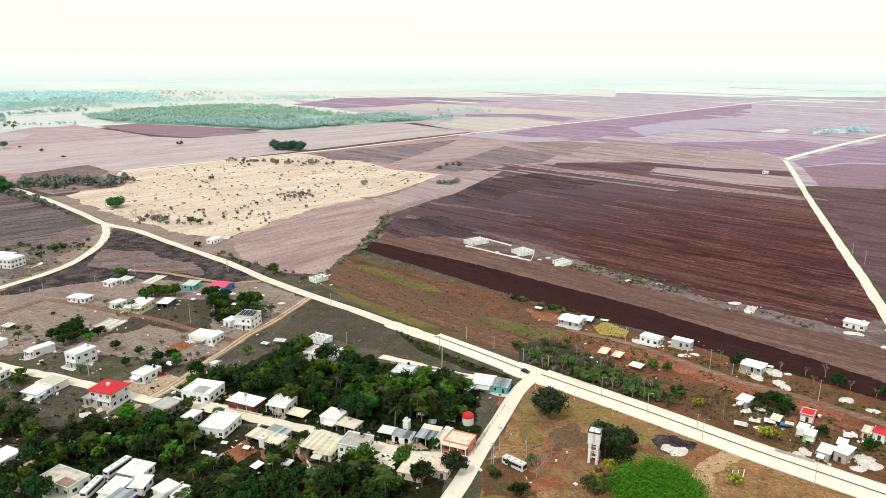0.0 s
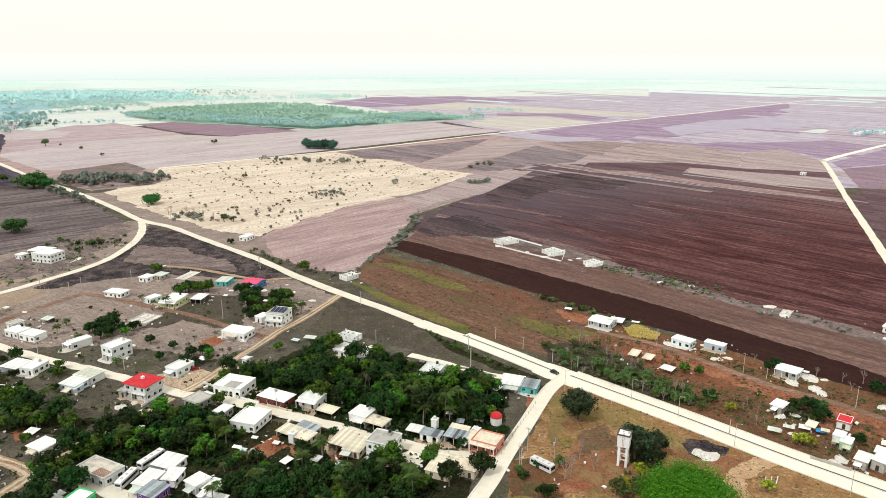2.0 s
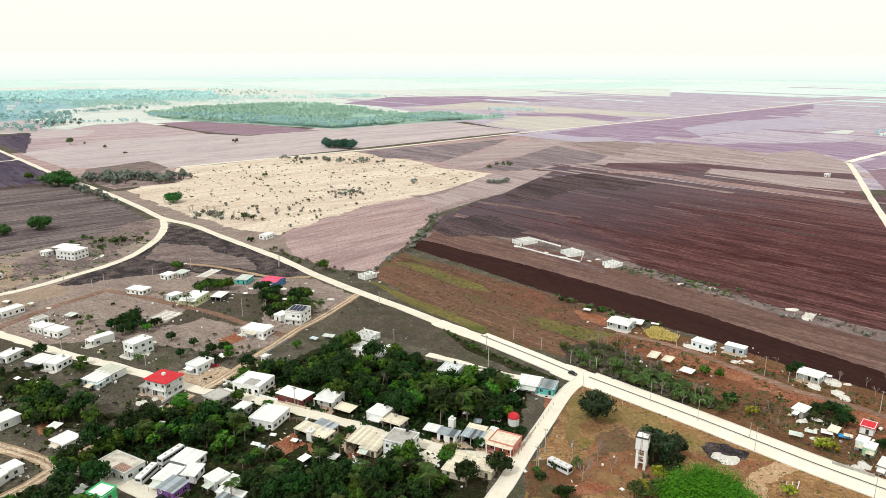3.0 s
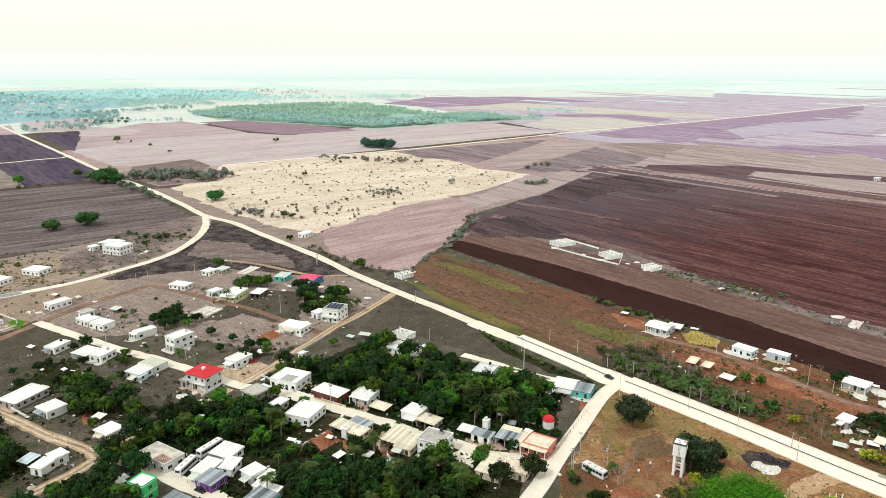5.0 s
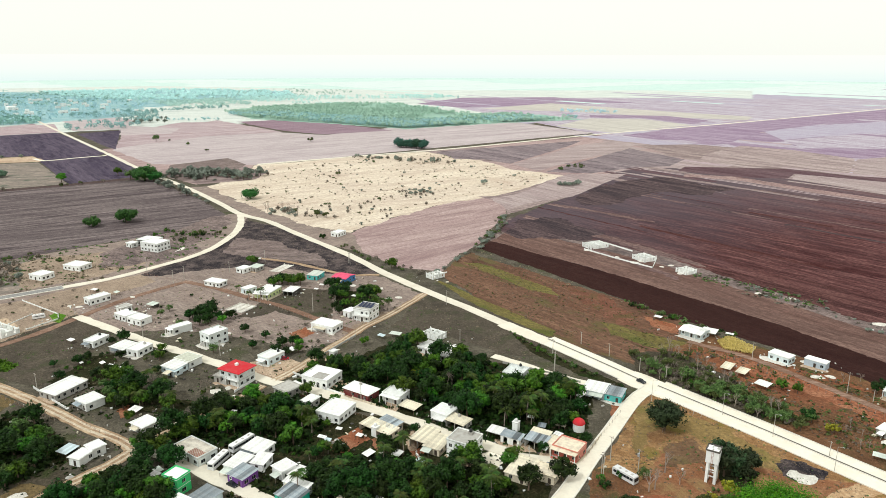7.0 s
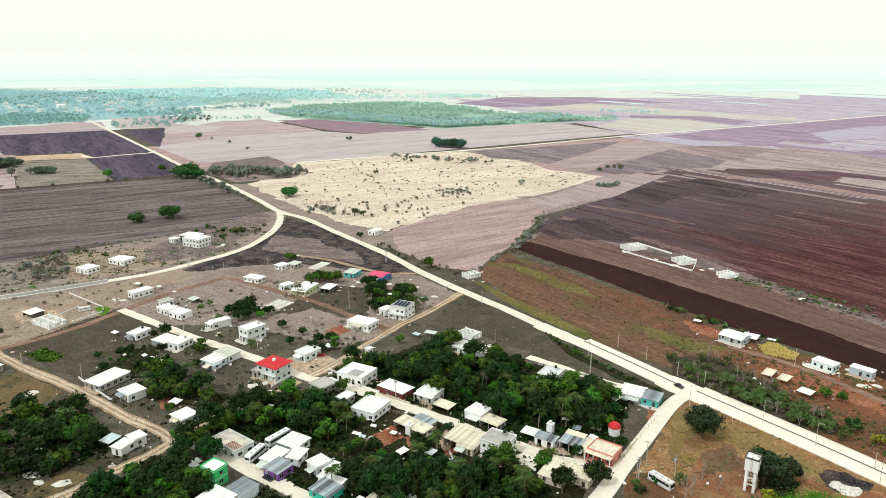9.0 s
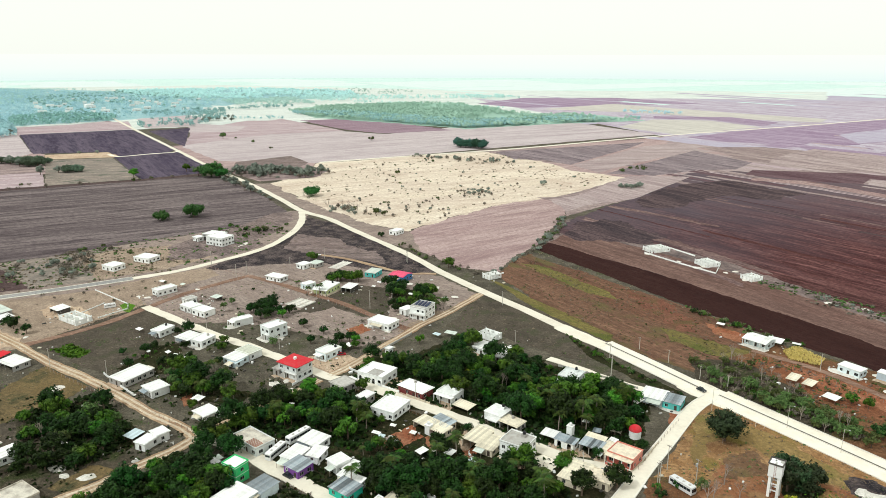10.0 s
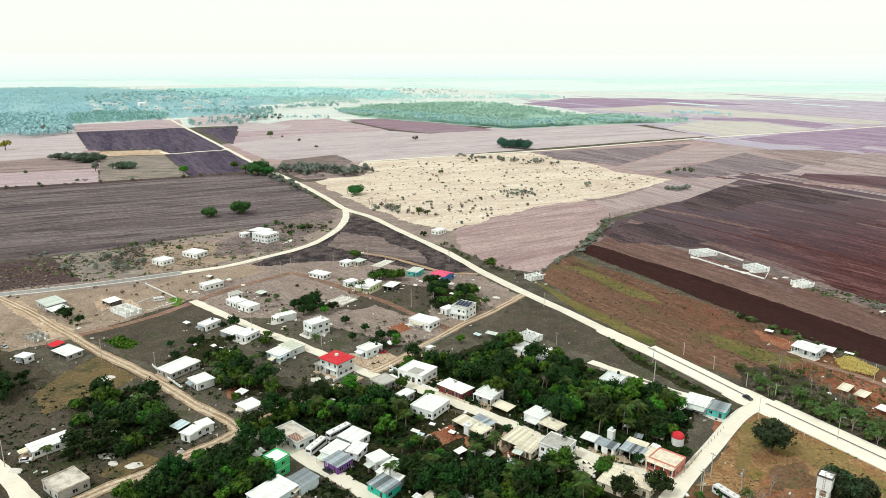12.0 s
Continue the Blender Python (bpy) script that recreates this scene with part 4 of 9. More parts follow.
field(DUSTP, 45, 0.1, 1.2, "narrow pale straw strip", [(-801, 828), (-737, 878), (-692, 846), (-690, 834), (-763, 790)])
field(SOIL_SCRUB, 45, 0.1, 0.6, "dry scrubby plot", [(-758, 785), (-687, 828), (-537, 687), (-607, 622)])
field(SOIL_DARK, 45, 0.1, 1, "dark field margin along a fence", [(-699, 536), (-679, 559), (-606, 621), (-535, 686), (-491, 738), (-483, 727), (-527, 676), (-596, 611), (-669, 550), (-687, 527)])
field(SOIL_CHARM, 45, 0.1, 0.9, "dark scrubby fallow plot", [(-502, 837), (-460, 912), (-408, 858), (-395, 790), (-422, 726), (-468, 765)])
field(SOIL_DARKM, -43, 0.1, 0.6, "dark mauve ploughed field", [(-188, 1029), (-76, 1127), (27, 1219), (5, 1137), (-70, 929), (-112, 965), (-149, 959)])
field(SOIL_PINKB, 30, 0.1, 0.6, "pinkish stubble field with long rows", [(-68, 924), (20, 1152), (63, 1202), (110, 1178), (98, 1131), (-11, 920), (-31, 871)])
field(SOIL_DARKM, -43, 0.1, 0.6, "dark mauve ploughed field", [(-23, 867), (97, 1124), (162, 1011), (133, 943), (85, 922), (32, 864)])
field(SOIL_PINKB, -43, 0.1, 0.9, "pale brown stubble strip", [(-72, 689), (-49, 710), (4, 854), (74, 869), (42, 790), (9, 711), (-35, 667), (-49, 635)])
field(SOIL_BROWN, -43, 0.1, 0.6, "dull brown fallow ground", [(109, 1170), (205, 1197), (268, 1158), (184, 1018), (163, 1018)])
field(OLIVEF, -43, 0.1, 0.9, "pale olive-beige stubble field", [(275, 1191), (342, 1144), (396, 1060), (340, 921), (280, 957), (175, 994), (202, 1076)])
field(SOIL_PINKB, -43, 0.1, 1.2, "pinkish field with straw edges", [(396, 1054), (471, 1103), (469, 977), (438, 889), (401, 898), (342, 916)])
field(SOIL_RED2, -43, 0.1, 0.6, "dull red ploughed strip", [(152, 943), (277, 946), (337, 901), (430, 875), (414, 831), (273, 905), (255, 867), (206, 867), (138, 903)])
field(SOIL_PINKB, -43, 0.1, 1.0, "narrow pale pink stubble strip", [(272, 900), (357, 860), (408, 819), (386, 756), (326, 783), (258, 863)])
field(STRAWB, -43, 0.1, 0.8, "thin line of straw between furrows", [(142, 879), (200, 871), (257, 805), (313, 751), (363, 698), (359, 686), (306, 731), (250, 782), (194, 844), (139, 861)])
field(SOIL_PURPLE, -43, 0.1, 0.6, "purple-brown ploughed field beside the track", [(99, 1314), (260, 1527), (568, 1824), (953, 2229), (867, 2023), (492, 1576), (371, 1442), (272, 1242), (214, 1250), (145, 1257)])
field(SOIL_LILAC_HAZE, -43, 0.1, 0.6, "pale lilac ploughed strip", [(368, 1430), (492, 1576), (699, 1721), (725, 1597), (637, 1449), (524, 1422), (364, 1291)])
field(SOIL_MAUVE_HAZE, -43, 0.1, 0.6, "pale mauve ploughed strip", [(362, 1281), (520, 1411), (623, 1298), (603, 1232), (477, 1187), (363, 1184)])
field(SOIL_PURPLE, -43, 0.1, 0.6, "purple-brown ploughed field in the distance", [(361, 1176), (474, 1179), (599, 1224), (633, 1143), (482, 994), (474, 1110), (401, 1067)])
field(SOIL_TAN_HAZE, -43, 0.1, 1, "small straw-coloured field in the distance", [(608, 1369), (678, 1427), (684, 1404), (637, 1338)])
field(SOIL_PURPLE, -43, 0.1, 0.6, "purple-brown ploughed field beyond the track", [(475, 960), (602, 1085), (898, 1324), (639, 932), (545, 951), (462, 908)])
field(SOIL_ROSE, -43, 0.1, 0.6, "rose-brown strip beyond the track", [(461, 904), (539, 940), (633, 921), (578, 838), (469, 747), (413, 766)])
field(SOIL_RED2, -43, 0.1, 0.6, "dark red ploughed field beyond the track", [(409, 759), (465, 740), (531, 768), (263, 362), (265, 390)])
for mat_, label_, poly_ in FARP:
    field(mat_, -43, 0.1, 1.5, label_, poly_)
ribbon('road', [(-1130, 1379), (-959, 1215), (-650, 922), (-512, 790), (-404, 695), (-326, 620), (-282, 575), (-248, 554), (-206, 515), (-148, 463), (-112, 425), (-82, 397), (-51, 370), (-25, 346)], 6.1, ROADC, 0.16, "pale concrete country road", kerb=False)
dual_road([(-5, 330), (18, 308), (37, 289)], 10.2, 1.0)
dual_road([(43, 286), (62, 269), (81, 252), (98, 236), (113, 222), (127, 210), (141, 198), (157, 185)], 12.8, 0.6)
ribbon('road', [(-28, 348), (-16, 337), (-4, 327)], 8.6, ROADC, 0.17, "pale concrete road widening", kerb=False)
ribbon('road', [(31, 295), (40, 287), (49, 279)], 13.4, ROADC, 0.15, "pale concrete road junction", kerb=False)
ribbon('road', [(-281, 573), (-265, 539), (-255, 505), (-251, 469), (-254, 440), (-265, 412), (-278, 384), (-296, 362)], 5.8, ROADC, 0.14, "pale concrete side road", kerb=False)
ribbon('road', [(-296, 362), (-324, 332), (-346, 311), (-368, 292), (-398, 264)], 6.4, ROADG, 0.138, "grey paved road with white edges", kerb=True)
ribbon('street', [(40, 284), (32, 271), (21, 243), (13, 223), (7, 206), (2, 194), (-5, 175)], 5.0, ROADC, 0.13, "pale concrete village street", kerb=True)
ribbon('street', [(-255, 319), (-222, 304), (-194, 292), (-165, 281), (-138, 270), (-118, 261), (-107, 260), (-88, 253), (-69, 245), (-50, 238), (-37, 231), (-24, 227), (-10, 221), (1, 220), (11, 217)], 5.4, ROADC, 0.12, "pale worn village street", kerb=False)
ribbon('lane', [(-78, 389), (-84, 369), (-90, 351), (-98, 332), (-102, 318), (-109, 295), (-115, 274), (-120, 263)], 5.0, LANE, 0.11, "dusty dirt lane with wheel tracks", kerb=False)
ribbon('lane', [(-101, 323), (-124, 336), (-150, 352), (-177, 364), (-207, 378), (-230, 386)], 4.0, LANER, 0.09, "reddish dirt lane", kerb=False)
ribbon('lane', [(-228, 387), (-241, 360), (-248, 340), (-253, 318), (-258, 294), (-268, 271), (-278, 254)], 4.5, LANER, 0.10, "reddish dirt lane", kerb=False)
ribbon('lane', [(-364, 288), (-324, 274), (-295, 262), (-277, 255), (-249, 243), (-220, 233), (-193, 222), (-173, 213), (-155, 207), (-145, 201)], 5.0, LANE, 0.12, "dusty dirt lane with wheel tracks", kerb=False)
ribbon('lane', [(-146, 202), (-149, 191), (-156, 177), (-159, 168), (-165, 158), (-171, 146), (-176, 138)], 5.5, LANE, 0.13, "pale dusty lane", kerb=False)
ribbon('lane', [(-149, 205), (-141, 216), (-134, 230), (-128, 243), (-122, 258)], 3.5, LANE, 0.10, "pale dusty lane between gardens", kerb=False)
ribbon('street', [(-146, 202), (-129, 200), (-112, 192), (-97, 186), (-84, 180), (-70, 174)], 6.0, ROADC, 0.14, "pale dusty village street", kerb=False)
ribbon('lane', [(-236, 164), (-208, 154), (-194, 148), (-180, 142), (-162, 133)], 6.0, ROADC, 0.12, "pale dusty lane", kerb=False)
ribbon('lane', [(64, 340), (88, 325), (109, 303), (127, 282), (145, 268), (160, 253), (176, 237)], 4.0, LANER, 0.12, "reddish dirt lane beside the fields", kerb=False)
ribbon('farm_track', [(184, 224), (228, 329), (258, 405), (304, 529), (368, 701), (440, 889), (472, 977)], 6.2, ROADC, 0.2, "pale gravel farm track", kerb=False)
ribbon('farm_track', [(468, 971), (524, 1031), (669, 1175), (896, 1388)], 8.6, ROADC, 0.2, "pale gravel farm track", kerb=False)
ribbon('farm_track', [(-394, 861), (-282, 968), (-159, 1082), (75, 1344), (401, 1663), (1074, 2383)], 8.0, ROADC, 0.2, "pale gravel farm track", kerb=False)
ribbon('farm_track', [(-643, 918), (-642, 900), (-652, 890), (-667, 871), (-688, 841), (-716, 857)], 5.0, ROADC, 0.2, "pale farm track between dark fields", kerb=False)
ribbon('path', [(-114, 420), (-123, 419), (-134, 416), (-157, 427), (-182, 438), (-206, 444)], 3.0, LANE, 0.15, "dirt path across burnt ground", kerb=False)
ribbon('road', [(-2114, 2206), (-2304, 2501)], 14.0, ROADC, 0.2, "pale road beyond the far village", kerb=False)
ribbon('lane', [(-29, 306), (-14, 298), (0, 290), (16, 283), (29, 279)], 4.0, ROADC, 0.12, "pale narrow lane below the road", kerb=False)


# ---- houses ----
FOOT = []


def in_house(x, y, margin=0.5):
    for cx, cy, w, d, a in FOOT:
        u = (x - cx) * math.cos(a) + (y - cy) * math.sin(a)
        v = -(x - cx) * math.sin(a) + (y - cy) * math.cos(a)
        if abs(u) < w / 2 + margin and abs(v) < d / 2 + margin:
            return True
    return False


def wall_panel(bm, o, ux, length, z0, z1, holes, thick=0.18):
    """One wall from o along ux; holes are (s0, s1, h0, h1). The outer side is to the right of ux."""
    ux = Vector((*ux, 0)).normalized()
    inw = Vector((-ux.y, ux.x, 0)) * thick
    ss = sorted({0, length, *[h[0] for h in holes], *[h[1] for h in holes]})
    zs = sorted({z0, z1, *[h[2] for h in holes], *[h[3] for h in holes]})
    solid = {}
    for i in range(len(ss) - 1):
        for j in range(len(zs) - 1):
            sm, zm = (ss[i] + ss[i + 1]) / 2, (zs[j] + zs[j + 1]) / 2
            solid[i, j] = not any(h[0] < sm < h[1] and h[2] < zm < h[3] for h in holes)
    o3 = Vector((*o, 0))

    def pt(s, z, inner):
        return bm.verts.new(o3 + ux * s + Vector((0, 0, z)) + (inw if inner else Vector()))
    for (i, j), on in solid.items():
        if not on:
            continue
        s0, s1, a, b = ss[i], ss[i + 1], zs[j], zs[j + 1]
        bm.faces.new((pt(s0, a, 0), pt(s1, a, 0), pt(s1, b, 0), pt(s0, b, 0)))
        bm.faces.new((pt(s1, a, 1), pt(s0, a, 1), pt(s0, b, 1), pt(s1, b, 1)))
        for (ii, jj, p, q) in ((i - 1, j, (s0, a), (s0, b)), (i + 1, j, (s1, b), (s1, a)), (i, j - 1, (s1, a), (s0, a)), (i, j + 1, (s0, b), (s1, b))):
            if not solid.get((ii, jj), False):
                bm.faces.new((pt(*p, 0), pt(*q, 0), pt(*q, 1), pt(*p, 1)))


def named(m):
    return "" if m is None else m.name.replace("_paint", "").replace("_", " ")


def window(parent, o, ux, s0, s1, h0, h1):
    ux = Vector((*ux, 0)).normalized()
    inw = Vector((-ux.y, ux.x, 0))
    base = Vector((*o, 0))
    fr = bmesh.new()
    M = Matrix(((ux.x, inw.x, 0, base.x), (ux.y, inw.y, 0, base.y), (0, 0, 1, 0), (0, 0, 0, 1)))
    w = 0.05
    for d in ((s0, h0, s1, h0 + w), (s0, h1 - w, s1, h1), (s0, h0, s0 + w, h1), (s1 - w, h0, s1, h1), ((s0 + s1) / 2 - w / 2, h0, (s0 + s1) / 2 + w / 2, h1)):
        box(fr, d[0], 0.05, d[1], d[2], 0.12, d[3])
    fr.transform(M)
    win = put("window", fr, KERB, parent, "pale metal window frame")
    gl = boxm(s0 + w, 0.075, h0 + w, s1 - w, 0.10, h1 - w)
    gl.transform(M)
    put("pane", gl, GLASS, win)


def door_leaf(parent, o, ux, s0, s1, h1):
    ux = Vector((*ux, 0)).normalized()
    inw = Vector((-ux.y, ux.x, 0))
    M = Matrix(((ux.x, inw.x, 0, o[0]), (ux.y, inw.y, 0, o[1]), (0, 0, 1, 0), (0, 0, 0, 1)))
    bm = boxm(s0, 0.08, 0.06, s1, 0.13, h1)
    bm.transform(M)
    put("door", bm, DOORM, parent)


def corrugated(name, x0, x1, y0, y1, za, zb, mat, parent, overhang=0.35, sheet_width=1.1):
    """Sheets laid side by side along x, sloping from za at y0 to zb at y1, each a strip with ridges."""
    x0, x1, y0, y1 = x0 - overhang, x1 + overhang, y0 - overhang, y1 + overhang
    n = max(1, int(round((x1 - x0) / sheet_width)))
    sw = (x1 - x0) / n
    base = None
    for k in range(n):
        if base is None:
            vs, fs = [], []
            segs = max(8, int(sw / .14))
            for i in range(segs + 1):
                u = i / segs
                hgt = 0.05 * (i % 2)
                vs += [(u * sw * 1.04, y0, za + hgt), (u * sw * 1.04, y1, zb + hgt), (u * sw * 1.04, y0, za + hgt - 0.03), (u * sw * 1.04, y1, zb + hgt - 0.03)]
            for i in range(segs):
                a, b = 4 * i, 4 * i + 4
                fs += [(a, b, b + 1, a + 1), (a + 2, a + 3, b + 3, b + 2), (a, a + 2, b + 2, b), (a + 1, b + 1, b + 3, a + 3)]
            base = quick("roof_sheet", vs, fs, mat, parent)
            base.location = (x0, 0, 0)
        else:
            o = new("roof_sheet", base.data)
            o.parent = parent
            o.location = (x0 + k * sw, 0, 0.006 * (k % 2) + 0.004)


def water_tank(parent, x, y, z, mat=None, r=0.6, hgt=1.15):
    bm = bmesh.new()
    tube(bm, (x, y, z), (x, y, z + hgt * 0.8), r, r * 0.97, 12)
    tube(bm, (x, y, z + hgt * 0.8), (x, y, z + hgt), r * 0.97, r * 0.4, 12)
    t = put("water_tank", bm, mat or BLACKP, parent, "round plastic rooftop water tank")
    bm = bmesh.new()
    tube(bm, (x, y, z + hgt), (x, y, z + hgt + 0.1), r * 0.38, r * 0.36, 10)
    put("lid", bm, mat or BLACKP, t)


def house(x, y, w, d, h, ang, roof='flat', wall=None, roofc=None, storeys=1, door=True, porch=False, open_front=False, tank=False, stair=False,
          balcony=False, arches=False, panels=False, rebar=False, ring=False, slab=False, salmon=False):
    """A village house: local x runs along the front, whose outer side looks to -y."""
    FOOT.append((x, y, w, d, radians(ang)))
    rnd = random.Random(int(x * 13 + y * 7))
    is_shed = open_front and (wall is None or wall in (DARKW, GREYW, CREAM, GREYC, WHITE))
    hs = empty("shed" if is_shed else "house", x, y, 0, ang)
    style = {"flat": "flat roof", "sheet": "corrugated sheet roof", "gable": "pitched roof", "hip": "red hipped roof"}[roof]
    if is_shed:
        tagged(hs, f"open {named(wall) or 'wooden post'} shed under a {named(roofc)} roof", "shed")
    else:
        tagged(hs, f"{'two-storey' if storeys == 2 else 'single-storey'} {named(wall)} house with {style} in {named(roofc)}", "house")
    if not is_shed and math.hypot(x, y) < 480 and rnd.random() < .5:
        ca, sa = math.cos(radians(ang)), math.sin(radians(ang))
        apron = [(-w * .55, -d * .3), (-w * .6, -d * .5 - rnd.uniform(1, 2.5)), (w * rnd.uniform(-.2, .2), -d * .5 - rnd.uniform(2, 4)), (w * .62, -d * .5 - rnd.uniform(1, 2.5)), (w * .56, -d * .2)]
        yard = field(rnd.choice((DUSTP, DUSTP, LIMEST)), 0, .05, .8, "pale trodden yard in front of a house", [(x + a * ca - b * sa, y + a * sa + b * ca) for a, b in apron])
        yard.name = "yard"
        tagged(yard, "pale trodden yard in front of a house", "yard", kind="structure")
    x0, x1, y0, y1 = -w / 2, w / 2, -d / 2, d / 2
    top = h if roof in ('flat',) else h - 0.25
    if porch:
        py = y0
        y0 = y0 + min(2.2, d * 0.3)
    sh = top / storeys
    if wall is None or (open_front and w < 6):
        for px_, py_ in ((x0 + .15, y0 + .15), (x1 - .15, y0 + .15), (x0 + .15, y1 - .15), (x1 - .15, y1 - .15)):
            bm = bmesh.new()
            tube(bm, (px_, py_, 0), (px_, py_, top), .1, .09, 6)
            put("post", bm, BARK, hs)
        if wall is not None:
            bm = bmesh.new()
            wall_panel(bm, (x1, y1), (-1, 0), w, 0, top, [])
            put("wall", bm, wall, hs)
    else:
        runs = [((x0, y0), (1, 0), w, 'front'), ((x1, y0), (0, 1), y1 - y0, 'side'), ((x1, y1), (-1, 0), w, 'back'), ((x0, y1), (0, -1), y1 - y0, 'side')]
        for o, ux, ln, face in runs:
            if open_front and face == 'front':
                for k in range(3):
                    bm = bmesh.new()
                    q = x0 + 0.15 + (w - 0.3) * k / 2
                    box(bm, q - .12, y0, 0, q + .12, y0 + .24, top)
                    put("post", bm, GREYC, hs)
                continue
            holes, wins, doors = [], [], []
            for st in range(storeys):
                zb = st * sh
                n = max(1, int(ln / 2.9))
                for k in range(n):
                    c = ln * (k + 0.5) / n + rnd.uniform(-.25, .25)
                    if face == 'front' and arches and st == 0:
                        holes.append((c - .75, c + .75, 0.05, 2.2))
                        holes.append((c - .5, c + .5, 2.2, 2.45))
                    elif face == 'front' and st == 0 and k == n // 2:
                        holes.append((c - .55, c + .55, 0.06, 2.15))
                        doors.append((c - .55, c + .55, 2.15))
                    elif (face != 'back' or rnd.random() < .5) and c > .8 and ln - c > .8 and rnd.random() < .88:
                        ww = min(rnd.choice((.6, .7, .85)), ln / n / 2 - .25)
                        q = (c - ww, c + ww, zb + .9, zb + min(2.2, sh - .35))
                        holes.append(q)
                        wins.append(q)
            bm = bmesh.new()
            wall_panel(bm, o, ux, ln, 0, top, holes)
            put("wall", bm, SALMON if (salmon and face == 'front') else wall, hs)
            for q in wins:
                window(hs, o, ux, *q)
            for q in doors:
                door_leaf(hs, o, ux, *q)
        if storeys == 2:
            put("floor_slab", boxm(x0 - .03, y0 - .03, sh - .12, x1 + .03, y1 + .03, sh + .02), roofc if roof == 'flat' else GREYC, hs)
    if porch:
        put("porch_roof", boxm(x0 - .1, py, top - .22, x1 + .1, y0 + .1, top - .05), roofc, hs)
        n = max(2, int(w / 2.8))
        for k in range(n + 1):
            q = x0 + .15 + (w - .3) * k / n
            bm = bmesh.new()
            tube(bm, (q, py + .2, 0), (q, py + .2, top - .2), .14, .14, 8)
            put("column", bm, WHITE, hs)
        put("porch_floor", boxm(x0, py, 0, x1, y0, .12), GREYC, hs)
        if salmon:
            for k in range(n):
                q = x0 + .15 + (w - .3) * k / n
                if k != n // 2:
                    put("parapet_wall", boxm(q + .2, py + .1, .12, q + (w - .3) / n - .2, py + .25, .95), SALMON, hs)
    near = math.hypot(x, y) < 430
    if near and not open_front and not porch and not stair and not balcony and wall is not None and rnd.random() < .55:
        # a sheet awning on posts along the front or the back
        a0 = rnd.uniform(x0, x0 + w * .35)
        a1 = a0 + w * rnd.uniform(.4, .65)
        dep = rnd.uniform(1.8, 3.2)
        side = rnd.choice((-1, -1, 1))
        ya, yb = (y0 - dep, y0) if side < 0 else (y1, y1 + dep)
        za, zb = (2.15, 2.55) if side < 0 else (2.55, 2.15)
        corrugated("awning", a0, a1, ya, yb, za, zb, rnd.choice((SHEETW, SHEETY, SHEETG, SHEETD)), hs, .1, 9.0)
        for q in (a0 + .1, a1 - .1):
            bm = bmesh.new()
            tube(bm, (q, ya + .15 if side < 0 else yb - .15, -.05), (q, ya + .15 if side < 0 else yb - .15, 2.15), .07, .06, 6)
            put("awning_post", bm, BARKG, hs)
    if near and not tank and roof == 'flat' and w > 6 and rnd.random() < .35:
        water_tank(hs, x0 + w * rnd.uniform(.25, .75), y1 - 1.3, top + .15, rnd.choice((BLACKP, BLACKP, CARW, GREYC)))
    if roof == 'flat':
        eave = .12 if storeys == 2 or d > 8 else rnd.choice((.15, .4, .5))
        put("roof", boxm(x0 - eave, y0 - eave, top, x1 + eave, y1 + eave, top + .16), roofc, hs)
        rim = bmesh.new()
        for q in ((x0 - .12, y0 - .12, x1 + .12, y0 + .06), (x0 - .12, y1 - .06, x1 + .12, y1 + .12), (x0 - .12, y0 + .06, x0 + .06, y1 - .06), (x1 - .06, y0 + .06, x1 + .12, y1 - .06)):
            box(rim, q[0], q[1], top + .16, q[2], q[3], top + .16 + (.45 if storeys == 2 or d > 8 else .18))
        put("parapet", rim, wall if wall in (WHITE, GREEN, PALEG, PINK) else roofc, hs)
        if slab:
            put("roof_slab", boxm(-w * .15, y0 + .6, top + .16, w * .28, y0 + d * .55, top + .3), GREYC, hs)
        if d > 5:
            bm = bmesh.new()
            tube(bm, (x1 - 1.2, y1 - 1.0, top + .1), (x1 - 1.2, y1 - 1.0, top + .9), .05, .05, 6)
            put("vent_pipe", bm, CONC, hs)
    elif roof == 'sheet':
        corrugated("roof", x0, x1, (py if porch else y0), y1, top, h + .1, roofc, hs)
        for q in (x0 + .25, 0, x1 - .25):
            put("rafter", boxm(q - .05, y0, top - .15, q + .05, y1, top - .02), BARK, hs)
        if wall is not None and not open_front:
            for q in (x0, x1 - .16):
                profile_x("gable", ((y0, top - .02), (y1, top - .02), (y1, h + .06)), q, q + .16, wall, hs)
    elif roof == 'gable':
        corrugated("roof", x0, x1, y0 if not porch else py, 0, top, h + .9, roofc, hs)
        corrugated("roof", x0, x1, 0, y1, h + .9, top, roofc, hs)
        for q in (x0, x1 - .16):
            profile_x("gable", ((y0, top - .02), (y1, top - .02), (0, h + .85)), q, q + .16, wall, hs)
    elif roof == 'hip':
        bm = bmesh.new()
        ov = .7
        c = [bm.verts.new(p) for p in ((x0 - ov, y0 - ov, top), (x1 + ov, y0 - ov, top), (x1 + ov, y1 + ov, top), (x0 - ov, y1 + ov, top))]
        c2 = [bm.verts.new(p) for p in ((x0 - ov, y0 - ov, top + .22), (x1 + ov, y0 - ov, top + .22), (x1 + ov, y1 + ov, top + .22), (x0 - ov, y1 + ov, top + .22))]
        rg = [bm.verts.new((-w * .12, 0, top + 1.0)), bm.verts.new((w * .12, 0, top + 1.0))]
        bm.faces.new(c[::-1])
        for k in range(4):
            bm.faces.new((c[k], c[(k + 1) % 4], c2[(k + 1) % 4], c2[k]))
        bm.faces.new((c2[0], c2[1], rg[1], rg[0]))
        bm.faces.new((c2[1], c2[2], rg[1]))
